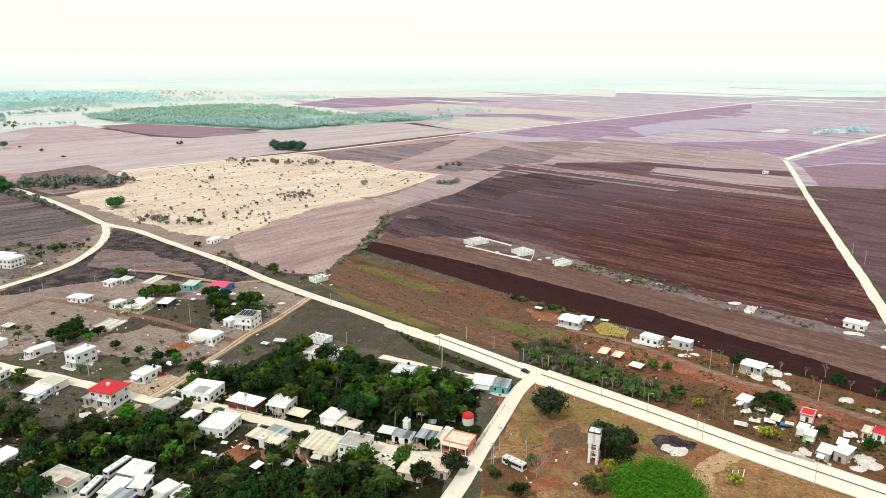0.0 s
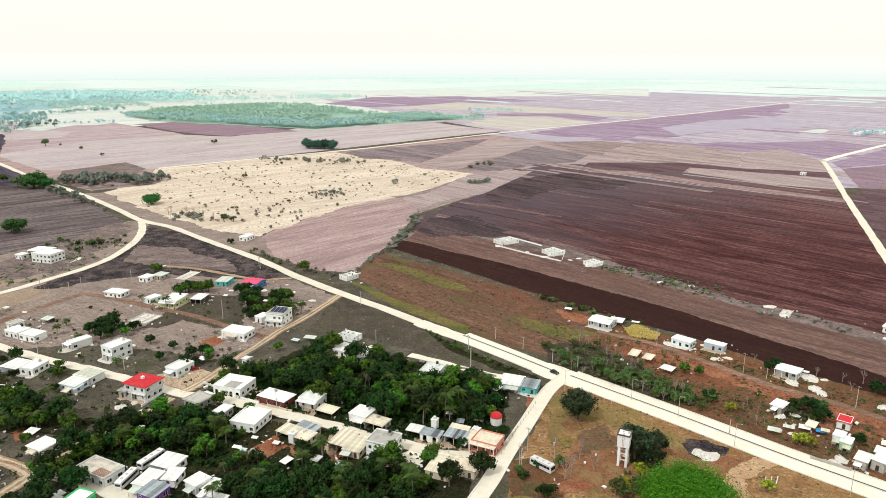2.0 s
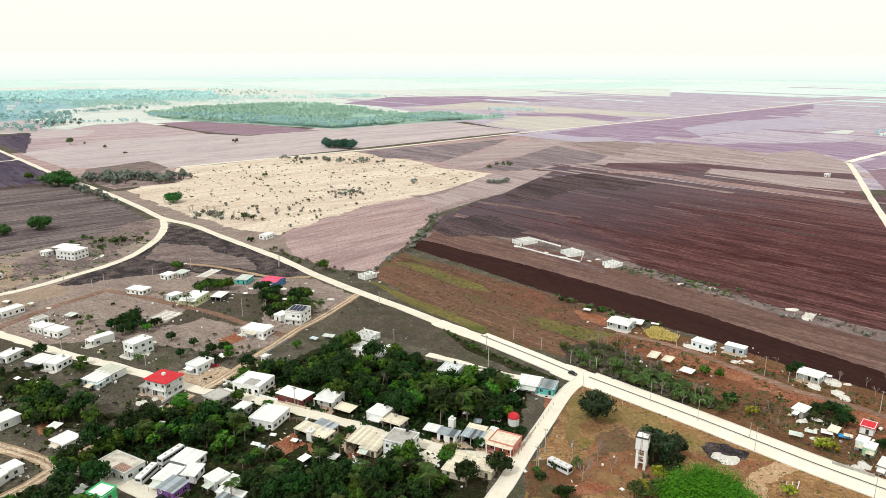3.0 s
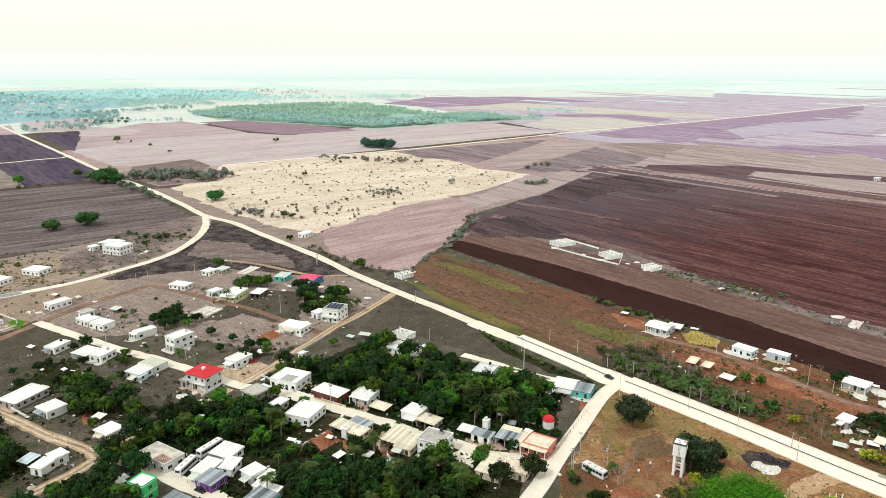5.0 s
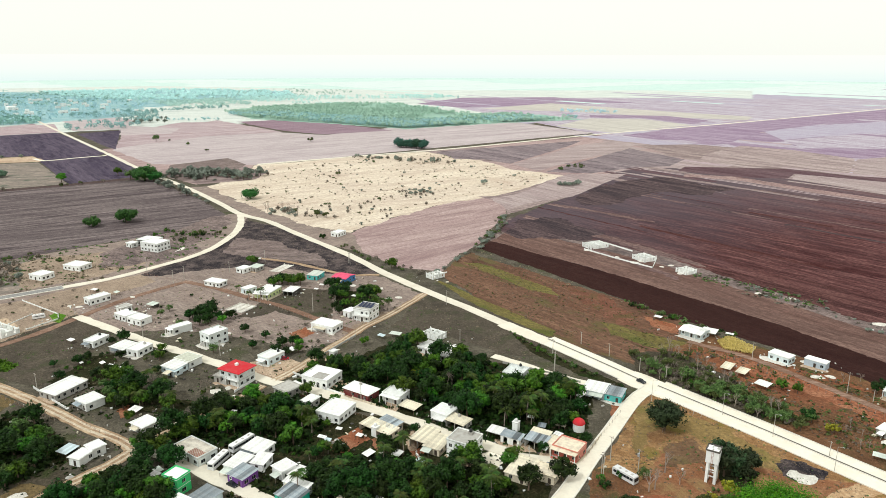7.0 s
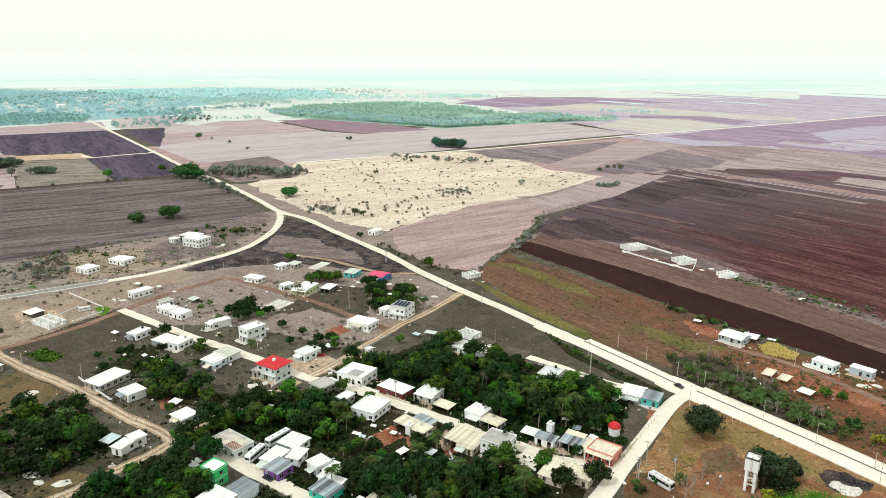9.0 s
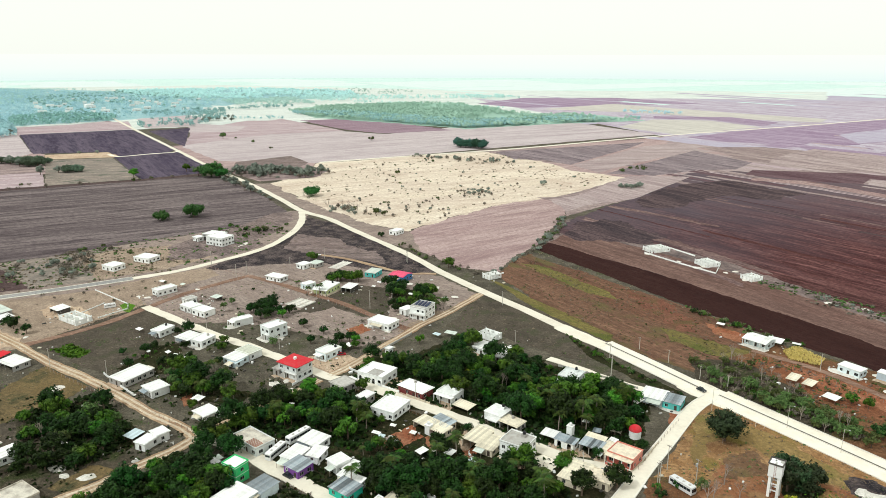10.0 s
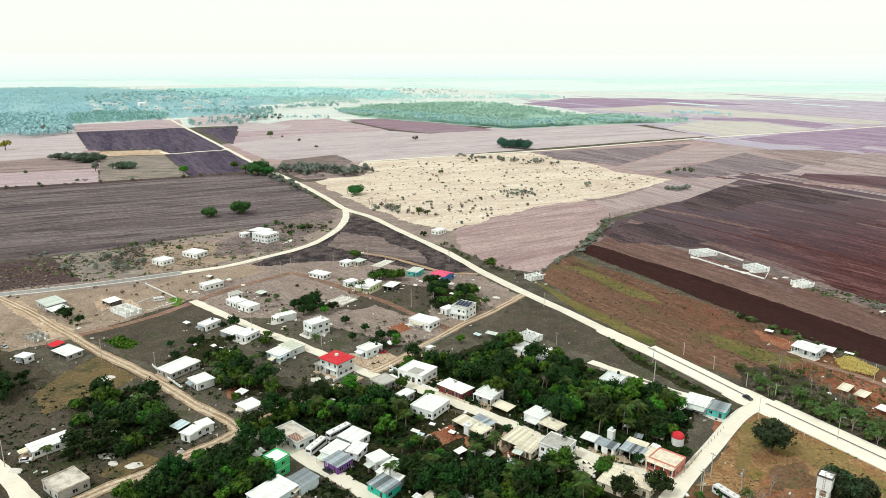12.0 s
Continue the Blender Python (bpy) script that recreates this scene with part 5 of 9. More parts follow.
        bm.faces.new((c2[2], c2[3], rg[0], rg[1]))
        bm.faces.new((c2[3], c2[0], rg[0]))
        put("roof", bm, roofc, hs)
    if tank:
        if roof == 'hip':
            put("roof_box", boxm(-.6, -.6, top + .6, .6, .6, top + 1.9), WHITE, hs)
        else:
            put("tank_stand", boxm(w * .1 - .8, y1 - 2.4, top + .16, w * .1 + .8, y1 - .8, top + 1.1), roofc, hs)
            water_tank(hs, w * .1, y1 - 1.6, top + 1.1)
    if stair:
        n = 12
        for k in range(n):
            put("step", boxm(x0 + .6 + k * .3, y0 - 1.1, 0, x0 + .9 + k * .3, y0 - .05, sh * (k + 1) / n), GREYC, hs)
        put("landing", boxm(x0 + .6 + n * .3, y0 - 1.1, sh - .15, x1, y0 - .05, sh + .02), WHITE, hs)
        for q in (x0 + .8 + n * .3, x1 - .2):
            put("column", boxm(q - .12, y0 - 1.1, 0, q + .12, y0 - .86, sh - .15), WHITE, hs)
            put("column", boxm(q - .12, y0 - 1.1, sh, q + .12, y0 - .9, sh + .9), WHITE, hs)
        put("balustrade", boxm(x0 + .6 + n * .3, y0 - 1.1, sh + .8, x1, y0 - 1.0, sh + .95), WHITE, hs)
    if balcony:
        put("balcony", boxm(x0, y0 - 1.4, sh - .15, x1, y0, sh + .02), WHITE, hs)
        for k in range(5):
            q = x0 + .15 + (w - .3) * k / 4
            put("column", boxm(q - .12, y0 - 1.35, 0, q + .12, y0 - 1.1, sh - .15), WHITE, hs)
        put("balustrade", boxm(x0, y0 - 1.4, sh + .02, x1, y0 - 1.28, sh + .85), WHITE, hs)
    if panels:
        for k in range(4):
            bm = boxm(0, 0, 0, w * .18, d * .5, .06)
            bm.transform(pose(x0 + w * (.08 + .22 * k), -d * .2, top + .3, 10, 0, 0))
            put("solar_panel", bm, PANEL, hs)
    if rebar:
        for k in range(9):
            bm = boxm(w * .05 + k * w * .045, y0 + .4, top + .18, w * .05 + k * w * .045 + .18, y0 + d * .5, top + .3)
            put("shuttering_board", bm, STEEL, hs)
    if ring:
        bm = bmesh.new()
        for k in range(16):
            a, b2 = 2 * math.pi * k / 16, 2 * math.pi * (k + 1) / 16
            tube(bm, (x0 + w * .22 + .6 * math.cos(a), y0 - .04, 2.0 + .6 * math.sin(a)), (x0 + w * .22 + .6 * math.cos(b2), y0 - .04, 2.0 + .6 * math.sin(b2)), .09, .09, 5)
        put("wall_ring", bm, WHITE, hs)
    return hs


house(-261.5, 236.0, 12.4, 8.1, 2.9, -15, roof='sheet', wall=GREYW, roofc=SHEETW, open_front=True)
house(-273.7, 241.2, 5.2, 5.4, 2.5, -6, roof='sheet', wall=GREYW, roofc=REDROOF, open_front=True)
house(-275.0, 224.8, 5.8, 4.8, 3.0, 1, roof='flat', wall=WHITE, roofc=WHITE)
house(-323.7, 286.3, 14.9, 10.4, 3.4, -22, roof='sheet', wall=GREYW, roofc=SHEETG, open_front=False)
house(-313.1, 280.1, 7.4, 8.6, 2.7, -21, roof='sheet', wall=GREYW, roofc=SHEETW, open_front=True)
house(-295.0, 300.4, 8.3, 7.0, 2.6, -21, roof='sheet', wall=DARKW, roofc=SHEETW, open_front=True)
house(-322.0, 376.8, 10.8, 9.3, 3.0, -12, roof='flat', wall=WHITE, roofc=WHITE)
house(-313.7, 399.6, 13.7, 10.2, 3.0, -9, roof='flat', wall=WHITE, roofc=WHITE)
house(-301.2, 464.2, 14.3, 11.0, 4.6, -8, roof='flat', wall=WHITE, roofc=WHITE, open_front=True)
house(-289.8, 452.6, 16.3, 12.1, 6.0, -14, roof='flat', wall=WHITE, roofc=WHITE, storeys=2)
house(-311.2, 457.0, 6.3, 5.5, 3.2, -21, roof='flat', wall=WHITE, roofc=WHITE)
house(-259.2, 342.7, 6.7, 12.2, 3.2, -24, roof='flat', wall=WHITE, roofc=WHITE)
house(-227.0, 320.9, 9.7, 7.2, 3.2, -22, roof='flat', wall=WHITE, roofc=WHITE, tank=True)
house(-216.6, 316.8, 10.4, 7.3, 3.2, -19, roof='flat', wall=WHITE, roofc=WHITE)
house(-234.9, 331.2, 5.2, 6.3, 3.0, -24, roof='flat', wall=WHITE, roofc=GREYC)
house(-189.5, 308.2, 5.0, 12.1, 3.2, -34, roof='flat', wall=WHITE, roofc=WHITE, porch=True)
house(-164.8, 298.2, 7.5, 10.8, 6.2, -26, roof='flat', wall=PALEG, roofc=WHITE, storeys=2, stair=True)
house(-220.4, 286.7, 6.3, 9.6, 3.0, -11, roof='flat', wall=WHITE, roofc=WHITE)
house(-202.7, 281.9, 9.2, 8.7, 3.0, -17, roof='sheet', wall=GREYW, roofc=SHEETW)
house(-193.7, 280.7, 7.3, 9.2, 3.0, -11, roof='flat', wall=WHITE, roofc=WHITE)
house(-222.8, 339.3, 5.1, 4.2, 2.4, -19, roof='sheet', wall=DARKW, roofc=SHEETG, open_front=True)
house(-207.2, 382.6, 11.7, 7.0, 3.0, -14, roof='flat', wall=WHITE, roofc=WHITE)
house(-181.6, 373.8, 5.7, 7.2, 3.0, -26, roof='flat', wall=PALEB, roofc=WHITE)
house(-202.6, 411.8, 6.5, 7.1, 3.0, -19, roof='flat', wall=WHITE, roofc=WHITE)
house(-196.3, 417.0, 6.8, 7.5, 3.0, -20, roof='sheet', wall=GREYW, roofc=SHEETG)
house(-168.3, 369.6, 9.7, 16.3, 3.4, -7, roof='flat', wall=LIME, roofc=WHITE, porch=True)
house(-155.5, 375.5, 6.5, 9.1, 3.0, -9, roof='sheet', wall=DARKW, roofc=SHEETW, open_front=True)
house(-152.2, 407.7, 7.3, 9.6, 3.2, -9, roof='sheet', wall=TURQ, roofc=SHEETG)
house(-132.8, 404.3, 10.5, 10.7, 3.6, -17, roof='gable', wall=BLUE, roofc=PINKROOF)
house(-101.0, 344.4, 9.3, 11.1, 6.4, -13, roof='flat', wall=WHITE, roofc=GREYC, storeys=2, balcony=True, panels=True)
house(-110.5, 346.3, 5.1, 6.4, 3.2, -27, roof='flat', wall=WHITE, roofc=WHITE)
house(-116.6, 325.2, 13.8, 8.8, 3.2, -19, roof='flat', wall=WHITE, roofc=WHITE)
house(-201.3, 238.1, 10.0, 14.9, 3.2, -16, roof='sheet', wall=GREYW, roofc=SHEETW)
house(-182.9, 229.4, 8.1, 7.6, 3.3, -25, roof='flat', wall=WHITE, roofc=WHITE, door=True)
house(-161.0, 226.1, 3.9, 3.2, 2.4, -14, roof='sheet', wall=None, roofc=SHEETW, open_front=True)
house(-150.7, 216.2, 7.4, 6.8, 3.1, -24, roof='flat', wall=WHITE, roofc=WHITE, door=True)
house(-134.8, 260.7, 11.1, 9.5, 6.6, -19, roof='hip', wall=PALEG, roofc=REDROOF, storeys=2, stair=True, tank=True)
house(-142.0, 259.6, 3.8, 4.4, 3.0, -16, roof='flat', wall=GREYC, roofc=GREYC)
house(-164.7, 273.2, 9.4, 7.6, 3.2, -20, roof='flat', wall=WHITE, roofc=GREENC)
house(-167.0, 265.5, 8.6, 7.7, 3.2, -19, roof='sheet', wall=PALEB, roofc=SHEETW)
house(-165.1, 262.1, 4.8, 4.6, 2.7, -17, roof='sheet', wall=PALEB, roofc=SHEETB)
house(-129.0, 283.2, 7.2, 9.8, 3.2, -23, roof='flat', wall=PALEB, roofc=WHITE, door=True)
house(-98.7, 266.2, 13.0, 11.4, 3.7, -16, roof='flat', wall=WHITE, roofc=WHITE, arches=True, slab=True)
house(-78.5, 256.8, 13.0, 7.1, 3.1, -24, roof='flat', wall=MAROON, roofc=WHITE, door=True)
house(-63.8, 254.3, 8.6, 9.4, 3.6, -20, roof='flat', wall=WHITE, roofc=WHITE, porch=True, tank=True)
house(-55.8, 247.5, 7.4, 5.1, 2.6, -25, roof='sheet', wall=None, roofc=SHEETY, open_front=True)
house(-109.2, 253.2, 7.9, 7.9, 3.1, -29, roof='flat', wall=GREYC, roofc=GREYC)
house(-95.8, 244.0, 4.4, 6.3, 3.4, -20, roof='flat', wall=GREYC, roofc=WHITE)
house(-83.4, 238.9, 10.6, 12.0, 3.2, -15, roof='flat', wall=WHITE, roofc=WHITE)
house(-102.1, 292.0, 2.5, 3.0, 3.2, -23, roof='flat', wall=WHITE, roofc=WHITE)
house(-16.8, 284.5, 8.5, 9.3, 3.4, -19, roof='flat', wall=PALEG, roofc=PALEG, tank=True)
house(-58.0, 305.7, 11.1, 8.5, 3.2, -28, roof='sheet', wall=WHITE, roofc=SHEETW)
house(-49.4, 301.6, 4.5, 12.0, 3.0, -18, roof='sheet', wall=WHITE, roofc=SHEETW)
house(-202.7, 169.8, 6.8, 13.0, 3.2, -26, roof='sheet', wall=WHITE, roofc=SHEETW, door=True)
house(-177.5, 152.4, 10.9, 10.0, 3.3, -20, roof='flat', wall=GREYC, roofc=SLAB)
house(-158.3, 197.9, 5.3, 4.7, 3.2, -27, roof='flat', wall=WHITE, roofc=WHITE, door=True)
house(-159.7, 192.1, 4.7, 6.1, 3.0, -8, roof='flat', wall=WHITE, roofc=WHITE, door=True)
house(-167.1, 195.0, 4.6, 5.0, 2.6, -14, roof='sheet', wall=DARKW, roofc=SHEETB, open_front=True)
house(-122.9, 202.2, 14.3, 8.1, 3.2, -25, roof='flat', wall=PALEG, roofc=SLAB, door=True, rebar=True)
house(-118.1, 182.2, 6.3, 5.7, 6.2, -17, roof='flat', wall=GREEN, roofc=WHITE, storeys=2)
house(-105.9, 177.5, 7.4, 7.4, 3.4, -23, roof='sheet', wall=PALEB, roofc=SHEETD, door=True)
house(-112.0, 169.0, 9.5, 12.6, 3.2, -20, roof='sheet', wall=PALEB, roofc=SHEETW)
house(-99.9, 191.3, 7.0, 6.9, 3.4, -22, roof='sheet', wall=PURPLE, roofc=SHEETD, door=True, ring=True)
house(-104.2, 197.4, 6.0, 8.4, 3.4, -15, roof='sheet', wall=WHITE, roofc=SHEETW)
house(-101.9, 207.9, 8.3, 7.9, 3.2, -18, roof='sheet', wall=WHITE, roofc=SHEETW)
house(-97.4, 200.4, 4.9, 6.7, 3.0, -7, roof='sheet', wall=WHITE, roofc=SHEETW)
house(-87.6, 196.6, 5.6, 5.8, 3.6, -31, roof='flat', wall=WHITE, roofc=WHITE)
house(-82.0, 195.4, 4.6, 5.9, 2.7, -20, roof='sheet', wall=None, roofc=SHEETW, open_front=True)
house(-79.7, 183.4, 8.5, 6.8, 3.2, -23, roof='sheet', wall=TEAL, roofc=SHEETD, door=True)
house(-79.8, 188.5, 9.4, 2.8, 3.4, -16, roof='sheet', wall=WHITE, roofc=SHEETW)
house(-63.5, 228.9, 14.3, 6.0, 3.0, -28, roof='sheet', wall=CREAM, roofc=SHEETY, open_front=True)
house(-60.5, 232.0, 8.5, 6.0, 3.2, -31, roof='sheet', wall=CREAM, roofc=SHEETD)
house(-45.4, 225.6, 6.8, 10.5, 3.2, -22, roof='sheet', wall=CREAM, roofc=SHEETY, open_front=True)
house(-40.2, 221.8, 6.6, 9.5, 3.0, -18, roof='sheet', wall=CREAM, roofc=SHEETY)
house(-30.1, 219.6, 9.7, 8.8, 6.6, -19, roof='flat', wall=WHITE, roofc=GREYC, storeys=2, tank=True)
house(-41.5, 244.4, 7.7, 7.8, 3.4, -25, roof='flat', wall=WHITE, roofc=WHITE, door=True, tank=True)
house(-35.0, 238.6, 7.9, 6.0, 2.9, -26, roof='flat', wall=GREYC, roofc=SHEETY, open_front=True)
house(-20.3, 234.0, 5.6, 4.5, 2.7, -20, roof='sheet', wall=None, roofc=SHEETW, open_front=True)
house(-14.2, 230.7, 7.5, 4.2, 3.1, -21, roof='sheet', wall=WHITE, roofc=SHEETD, arches=True)
house(-5.1, 229.5, 7.5, 5.5, 3.4, -21, roof='sheet', wall=WHITE, roofc=SHEETD, open_front=True)
house(0.1, 228.6, 3.2, 7.6, 3.2, -26, roof='sheet', wall=CREAM, roofc=SHEETY)
house(-3.9, 234.7, 6.9, 2.7, 3.2, -21, roof='sheet', wall=WHITE, roofc=SHEETY)
house(5.8, 224.9, 9.4, 10.1, 3.8, -24, roof='flat', wall=PINK, roofc=CREAMC, porch=True, salmon=True)
house(-9.0, 211.0, 8.4, 11.8, 3.0, -20, roof='sheet', wall=CREAM, roofc=SHEETY)
house(-1.1, 209.9, 7.5, 5.9, 3.2, -20, roof='flat', wall=CREAM, roofc=CREAMC, tank=True)
house(-62.5, 210.8, 2.5, 3.3, 2.6, -34, roof='sheet', wall=None, roofc=SHEETW, open_front=True)
house(-52.6, 212.4, 2.5, 2.9, 2.6, -23, roof='sheet', wall=None, roofc=SHEETW, open_front=True)
house(-63.8, 182.6, 3.0, 3.3, 2.6, -21, roof='sheet', wall=CREAM, roofc=SHEETY, open_front=True)
house(17.2, 275.5, 9.2, 9.0, 3.2, -18, roof='sheet', wall=PALEB, roofc=SHEETW, door=True)
house(24.7, 272.5, 6.7, 7.9, 3.2, -18, roof='sheet', wall=TURQ, roofc=SHEETD)
house(10.6, 268.7, 2.7, 4.1, 2.6, -37, roof='sheet', wall=None, roofc=SHEETW, open_front=True)
house(67.9, 348.2, 11.3, 10.4, 3.6, -35, roof='gable', wall=PALEB, roofc=SHEETW, porch=True)
house(75.7, 350.7, 6.6, 6.1, 2.6, -25, roof='sheet', wall=None, roofc=SHEETW, open_front=True)
house(102.6, 324.0, 9.7, 5.9, 3.2, -42, roof='flat', wall=PALEB, roofc=WHITE, door=True)
house(116.5, 319.7, 9.3, 4.4, 3.2, -37, roof='flat', wall=PALEBL, roofc=WHITE)
house(138.9, 291.7, 9.2, 7.6, 3.3, -40, roof='flat', wall=PALEB, roofc=WHITE, porch=True)
house(122.0, 259.5, 4.6, 6.2, 3.0, -46, roof='sheet', wall=GREYC, roofc=SHEETW)
house(141.6, 247.7, 4.6, 6.0, 3.0, -36, roof='flat', wall=WHITE, roofc=REDROOF)
house(133.5, 235.3, 3.7, 5.0, 3.6, -38, roof='flat', wall=PALEB, roofc=WHITE)
house(134.4, 231.8, 3.7, 5.4, 3.2, -38, roof='flat', wall=MINT, roofc=WHITE)
house(134.2, 220.5, 3.6, 6.5, 3.4, -40, roof='flat', wall=GREYC, roofc=WHITE)
house(140.1, 219.5, 4.2, 7.2, 3.8, -49, roof='flat', wall=GREYC, roofc=WHITE, door=True, storeys=1)
house(142.7, 225.4, 2.5, 4.8, 3.2, -38, roof='flat', wall=WHITE, roofc=WHITE)
house(157.2, 234.7, 2.8, 5.3, 3.0, -42, roof='sheet', wall=CREAM, roofc=SHEETY)
house(161.3, 233.4, 4.2, 4.9, 3.2, -45, roof='gable', wall=WHITE, roofc=REDROOF)
house(75.9, 308.6, 3.8, 6.9, 2.4, -30, roof='sheet', wall=None, roofc=SHEETY, open_front=True)
house(81.3, 304.3, 3.7, 5.9, 2.4, -34, roof='sheet', wall=None, roofc=SHEETY, open_front=True)
house(86.9, 292.5, 5.1, 4.4, 2.4, -40, roof='sheet', wall=None, roofc=SHEETW, open_front=True)
house(127.7, 244.3, 3.0, 4.8, 2.6, -40, roof='sheet', wall=GREYC, roofc=SHEETY, open_front=True)
house(214.5, 344.5, 10.1, 6.2, 3.2, -43, roof='flat', wall=WHITE, roofc=WHITE, door=True)
house(-172.4, 516.1, 7.2, 9.9, 3.0, -19, roof='flat', wall=WHITE, roofc=WHITE)
house(-1744, 1953, 13, 9, 5.2, -45, roof='flat', wall=WHITE, roofc=WHITE)
house(-1294, 1552, 18, 11, 5.2, 40, roof='flat', wall=WHITE, roofc=WHITE)
house(-1489, 1901, 11, 8, 5.2, -45, roof='flat', wall=WHITE, roofc=WHITE)
house(-1139, 1669, 18, 9, 5.8, 45, roof='flat', wall=WHITE, roofc=WHITE)
house(-1257, 1671, 18, 12, 5.2, 40, roof='flat', wall=WHITE, roofc=WHITE)
house(-1539, 1798, 12, 9, 5.8, -45, roof='flat', wall=WHITE, roofc=WHITE)
house(-1083, 1683, 19, 11, 5.2, 45, roof='flat', wall=WHITE, roofc=WHITE)
house(-1230, 1594, 18, 10, 5.8, 45, roof='flat', wall=WHITE, roofc=WHITE)
house(-1387, 1822, 11, 9, 5.2, -45, roof='flat', wall=WHITE, roofc=WHITE)
house(-1572, 1624, 12, 10, 5.8, 40, roof='flat', wall=WHITE, roofc=WHITE)
house(-1293, 1510, 11, 10, 5.2, 40, roof='flat', wall=WHITE, roofc=WHITE)
house(-1438, 1920, 13, 11, 5.8, 40, roof='flat', wall=WHITE, roofc=WHITE)
house(-1229, 1582, 10, 8, 5.2, 45, roof='flat', wall=WHITE, roofc=WHITE)
house(-1233, 1752, 12, 9, 5.2, 45, roof='flat', wall=WHITE, roofc=WHITE)
house(-1654, 2040, 17, 12, 5.8, 40, roof='flat', wall=WHITE, roofc=WHITE)
house(-1393, 1897, 13, 9, 5.2, 40, roof='flat', wall=WHITE, roofc=WHITE)
house(-1282, 1543, 16, 11, 5.8, 40, roof='flat', wall=WHITE, roofc=WHITE)
house(-1586, 1741, 11, 10, 5.2, 45, roof='flat', wall=WHITE, roofc=WHITE)
house(-1430, 1856, 14, 9, 5.8, 45, roof='flat', wall=WHITE, roofc=WHITE)
house(-1397, 1812, 11, 12, 5.2, -45, roof='flat', wall=WHITE, roofc=WHITE)
house(-1516, 1576, 16, 12, 6.4, -45, roof='flat', wall=WHITE, roofc=WHITE)
house(-1351, 1731, 13, 8, 6.4, 45, roof='flat', wall=WHITE, roofc=WHITE)
house(-1307, 1866, 20, 10, 5.2, 45, roof='flat', wall=WHITE, roofc=WHITE)
house(-1685, 2035, 14, 9, 5.8, -45, roof='flat', wall=WHITE, roofc=WHITE)
house(-1637, 2057, 12, 9, 5.2, -45, roof='flat', wall=WHITE, roofc=WHITE)
house(-1560, 1887, 13, 12, 5.8, 40, roof='flat', wall=WHITE, roofc=WHITE)
house(-1564, 1663, 20, 11, 6.4, 40, roof='flat', wall=WHITE, roofc=WHITE)
house(-1691, 1744, 14, 12, 6.4, -45, roof='flat', wall=WHITE, roofc=WHITE)
house(-1422, 1658, 18, 11, 5.8, 40, roof='flat', wall=WHITE, roofc=WHITE)
house(-1420, 1572, 18, 9, 5.8, 45, roof='flat', wall=WHITE, roofc=WHITE)
house(-1418, 1480, 20, 11, 5.2, 45, roof='flat', wall=WHITE, roofc=WHITE)
house(-1361, 2071, 20, 11, 5.2, -45, roof='flat', wall=WHITE, roofc=WHITE)
house(-1328, 1819, 14, 10, 5.8, -45, roof='flat', wall=WHITE, roofc=WHITE)
house(-1379, 1993, 11, 10, 5.8, -45, roof='flat', wall=WHITE, roofc=WHITE)
house(-1350, 1616, 13, 9, 5.2, -45, roof='flat', wall=WHITE, roofc=WHITE)
house(-1525, 1652, 18, 10, 5.8, 40, roof='flat', wall=WHITE, roofc=WHITE)
house(-1644, 2011, 17, 8, 6.4, 45, roof='flat', wall=WHITE, roofc=WHITE)
house(-1518, 2004, 13, 11, 6.4, -45, roof='flat', wall=WHITE, roofc=WHITE)
house(-1580, 1814, 10, 12, 5.8, 45, roof='flat', wall=WHITE, roofc=WHITE)
house(-1359, 1498, 13, 11, 5.8, -45, roof='flat', wall=WHITE, roofc=WHITE)
house(-1437, 1663, 40, 18, 9.0, -40, roof='flat', wall=WHITE, roofc=WHITE, storeys=2)
house(695, 1324, 15, 9, 3.4, -40, roof='flat', wall=PALEB, roofc=WHITE)
house(797, 1358, 14, 10, 3.4, -40, roof='flat', wall=PALEB, roofc=WHITE)
house(744, 1324, 14, 12, 3.4, -40, roof='flat', wall=PALEB, roofc=WHITE)
house(759, 1376, 13, 9, 3.4, -40, roof='flat', wall=PALEB, roofc=WHITE)
house(710, 1337, 12, 11, 3.4, -40, roof='flat', wall=PALEB, roofc=WHITE)
house(710, 1321, 10, 9, 3.4, -40, roof='flat', wall=PALEB, roofc=WHITE)
house(775, 1376, 11, 11, 3.4, -40, roof='flat', wall=PALEB, roofc=WHITE)
house(756, 1350, 13, 10, 3.4, -40, roof='flat', wall=PALEB, roofc=WHITE)
house(738, 1368, 11, 11, 3.4, -40, roof='flat', wall=PALEB, roofc=WHITE)
house(391, 852, 6, 5, 3.2, -40, roof='flat', wall=WHITE, roofc=WHITE)


# ---- unfinished buildings, walls, yards ----
def low_wall(pts, h=1.0, mat=None, label="pale block garden wall", t=.2):
    w = empty("wall", pts[0][0], pts[0][1])
    tagged(w, label, "wall")
    o = Vector(pts[0])
    for a, b in zip(pts, pts[1:]):
        a, b = Vector(a) - o, Vector(b) - o
        d = (b - a).normalized()
        bm = boxm(0, -t / 2, -.1, (b - a).length + t * .4, t / 2, h)
        bm.transform(Matrix.Translation((a.x, a.y, 0)) @ Matrix.Rotation(math.atan2(d.y, d.x), 4, 'Z'))
        put("wall_run", bm, mat or WHITE, w)
        n = max(1, int((b - a).length / 4))
        for k in range(n + 1):
            p = a.lerp(b, k / n)
            put("pier", boxm(p.x - .18, p.y - .18, -.1, p.x + .18, p.y + .18, h + .15), mat or WHITE, w)
    return w


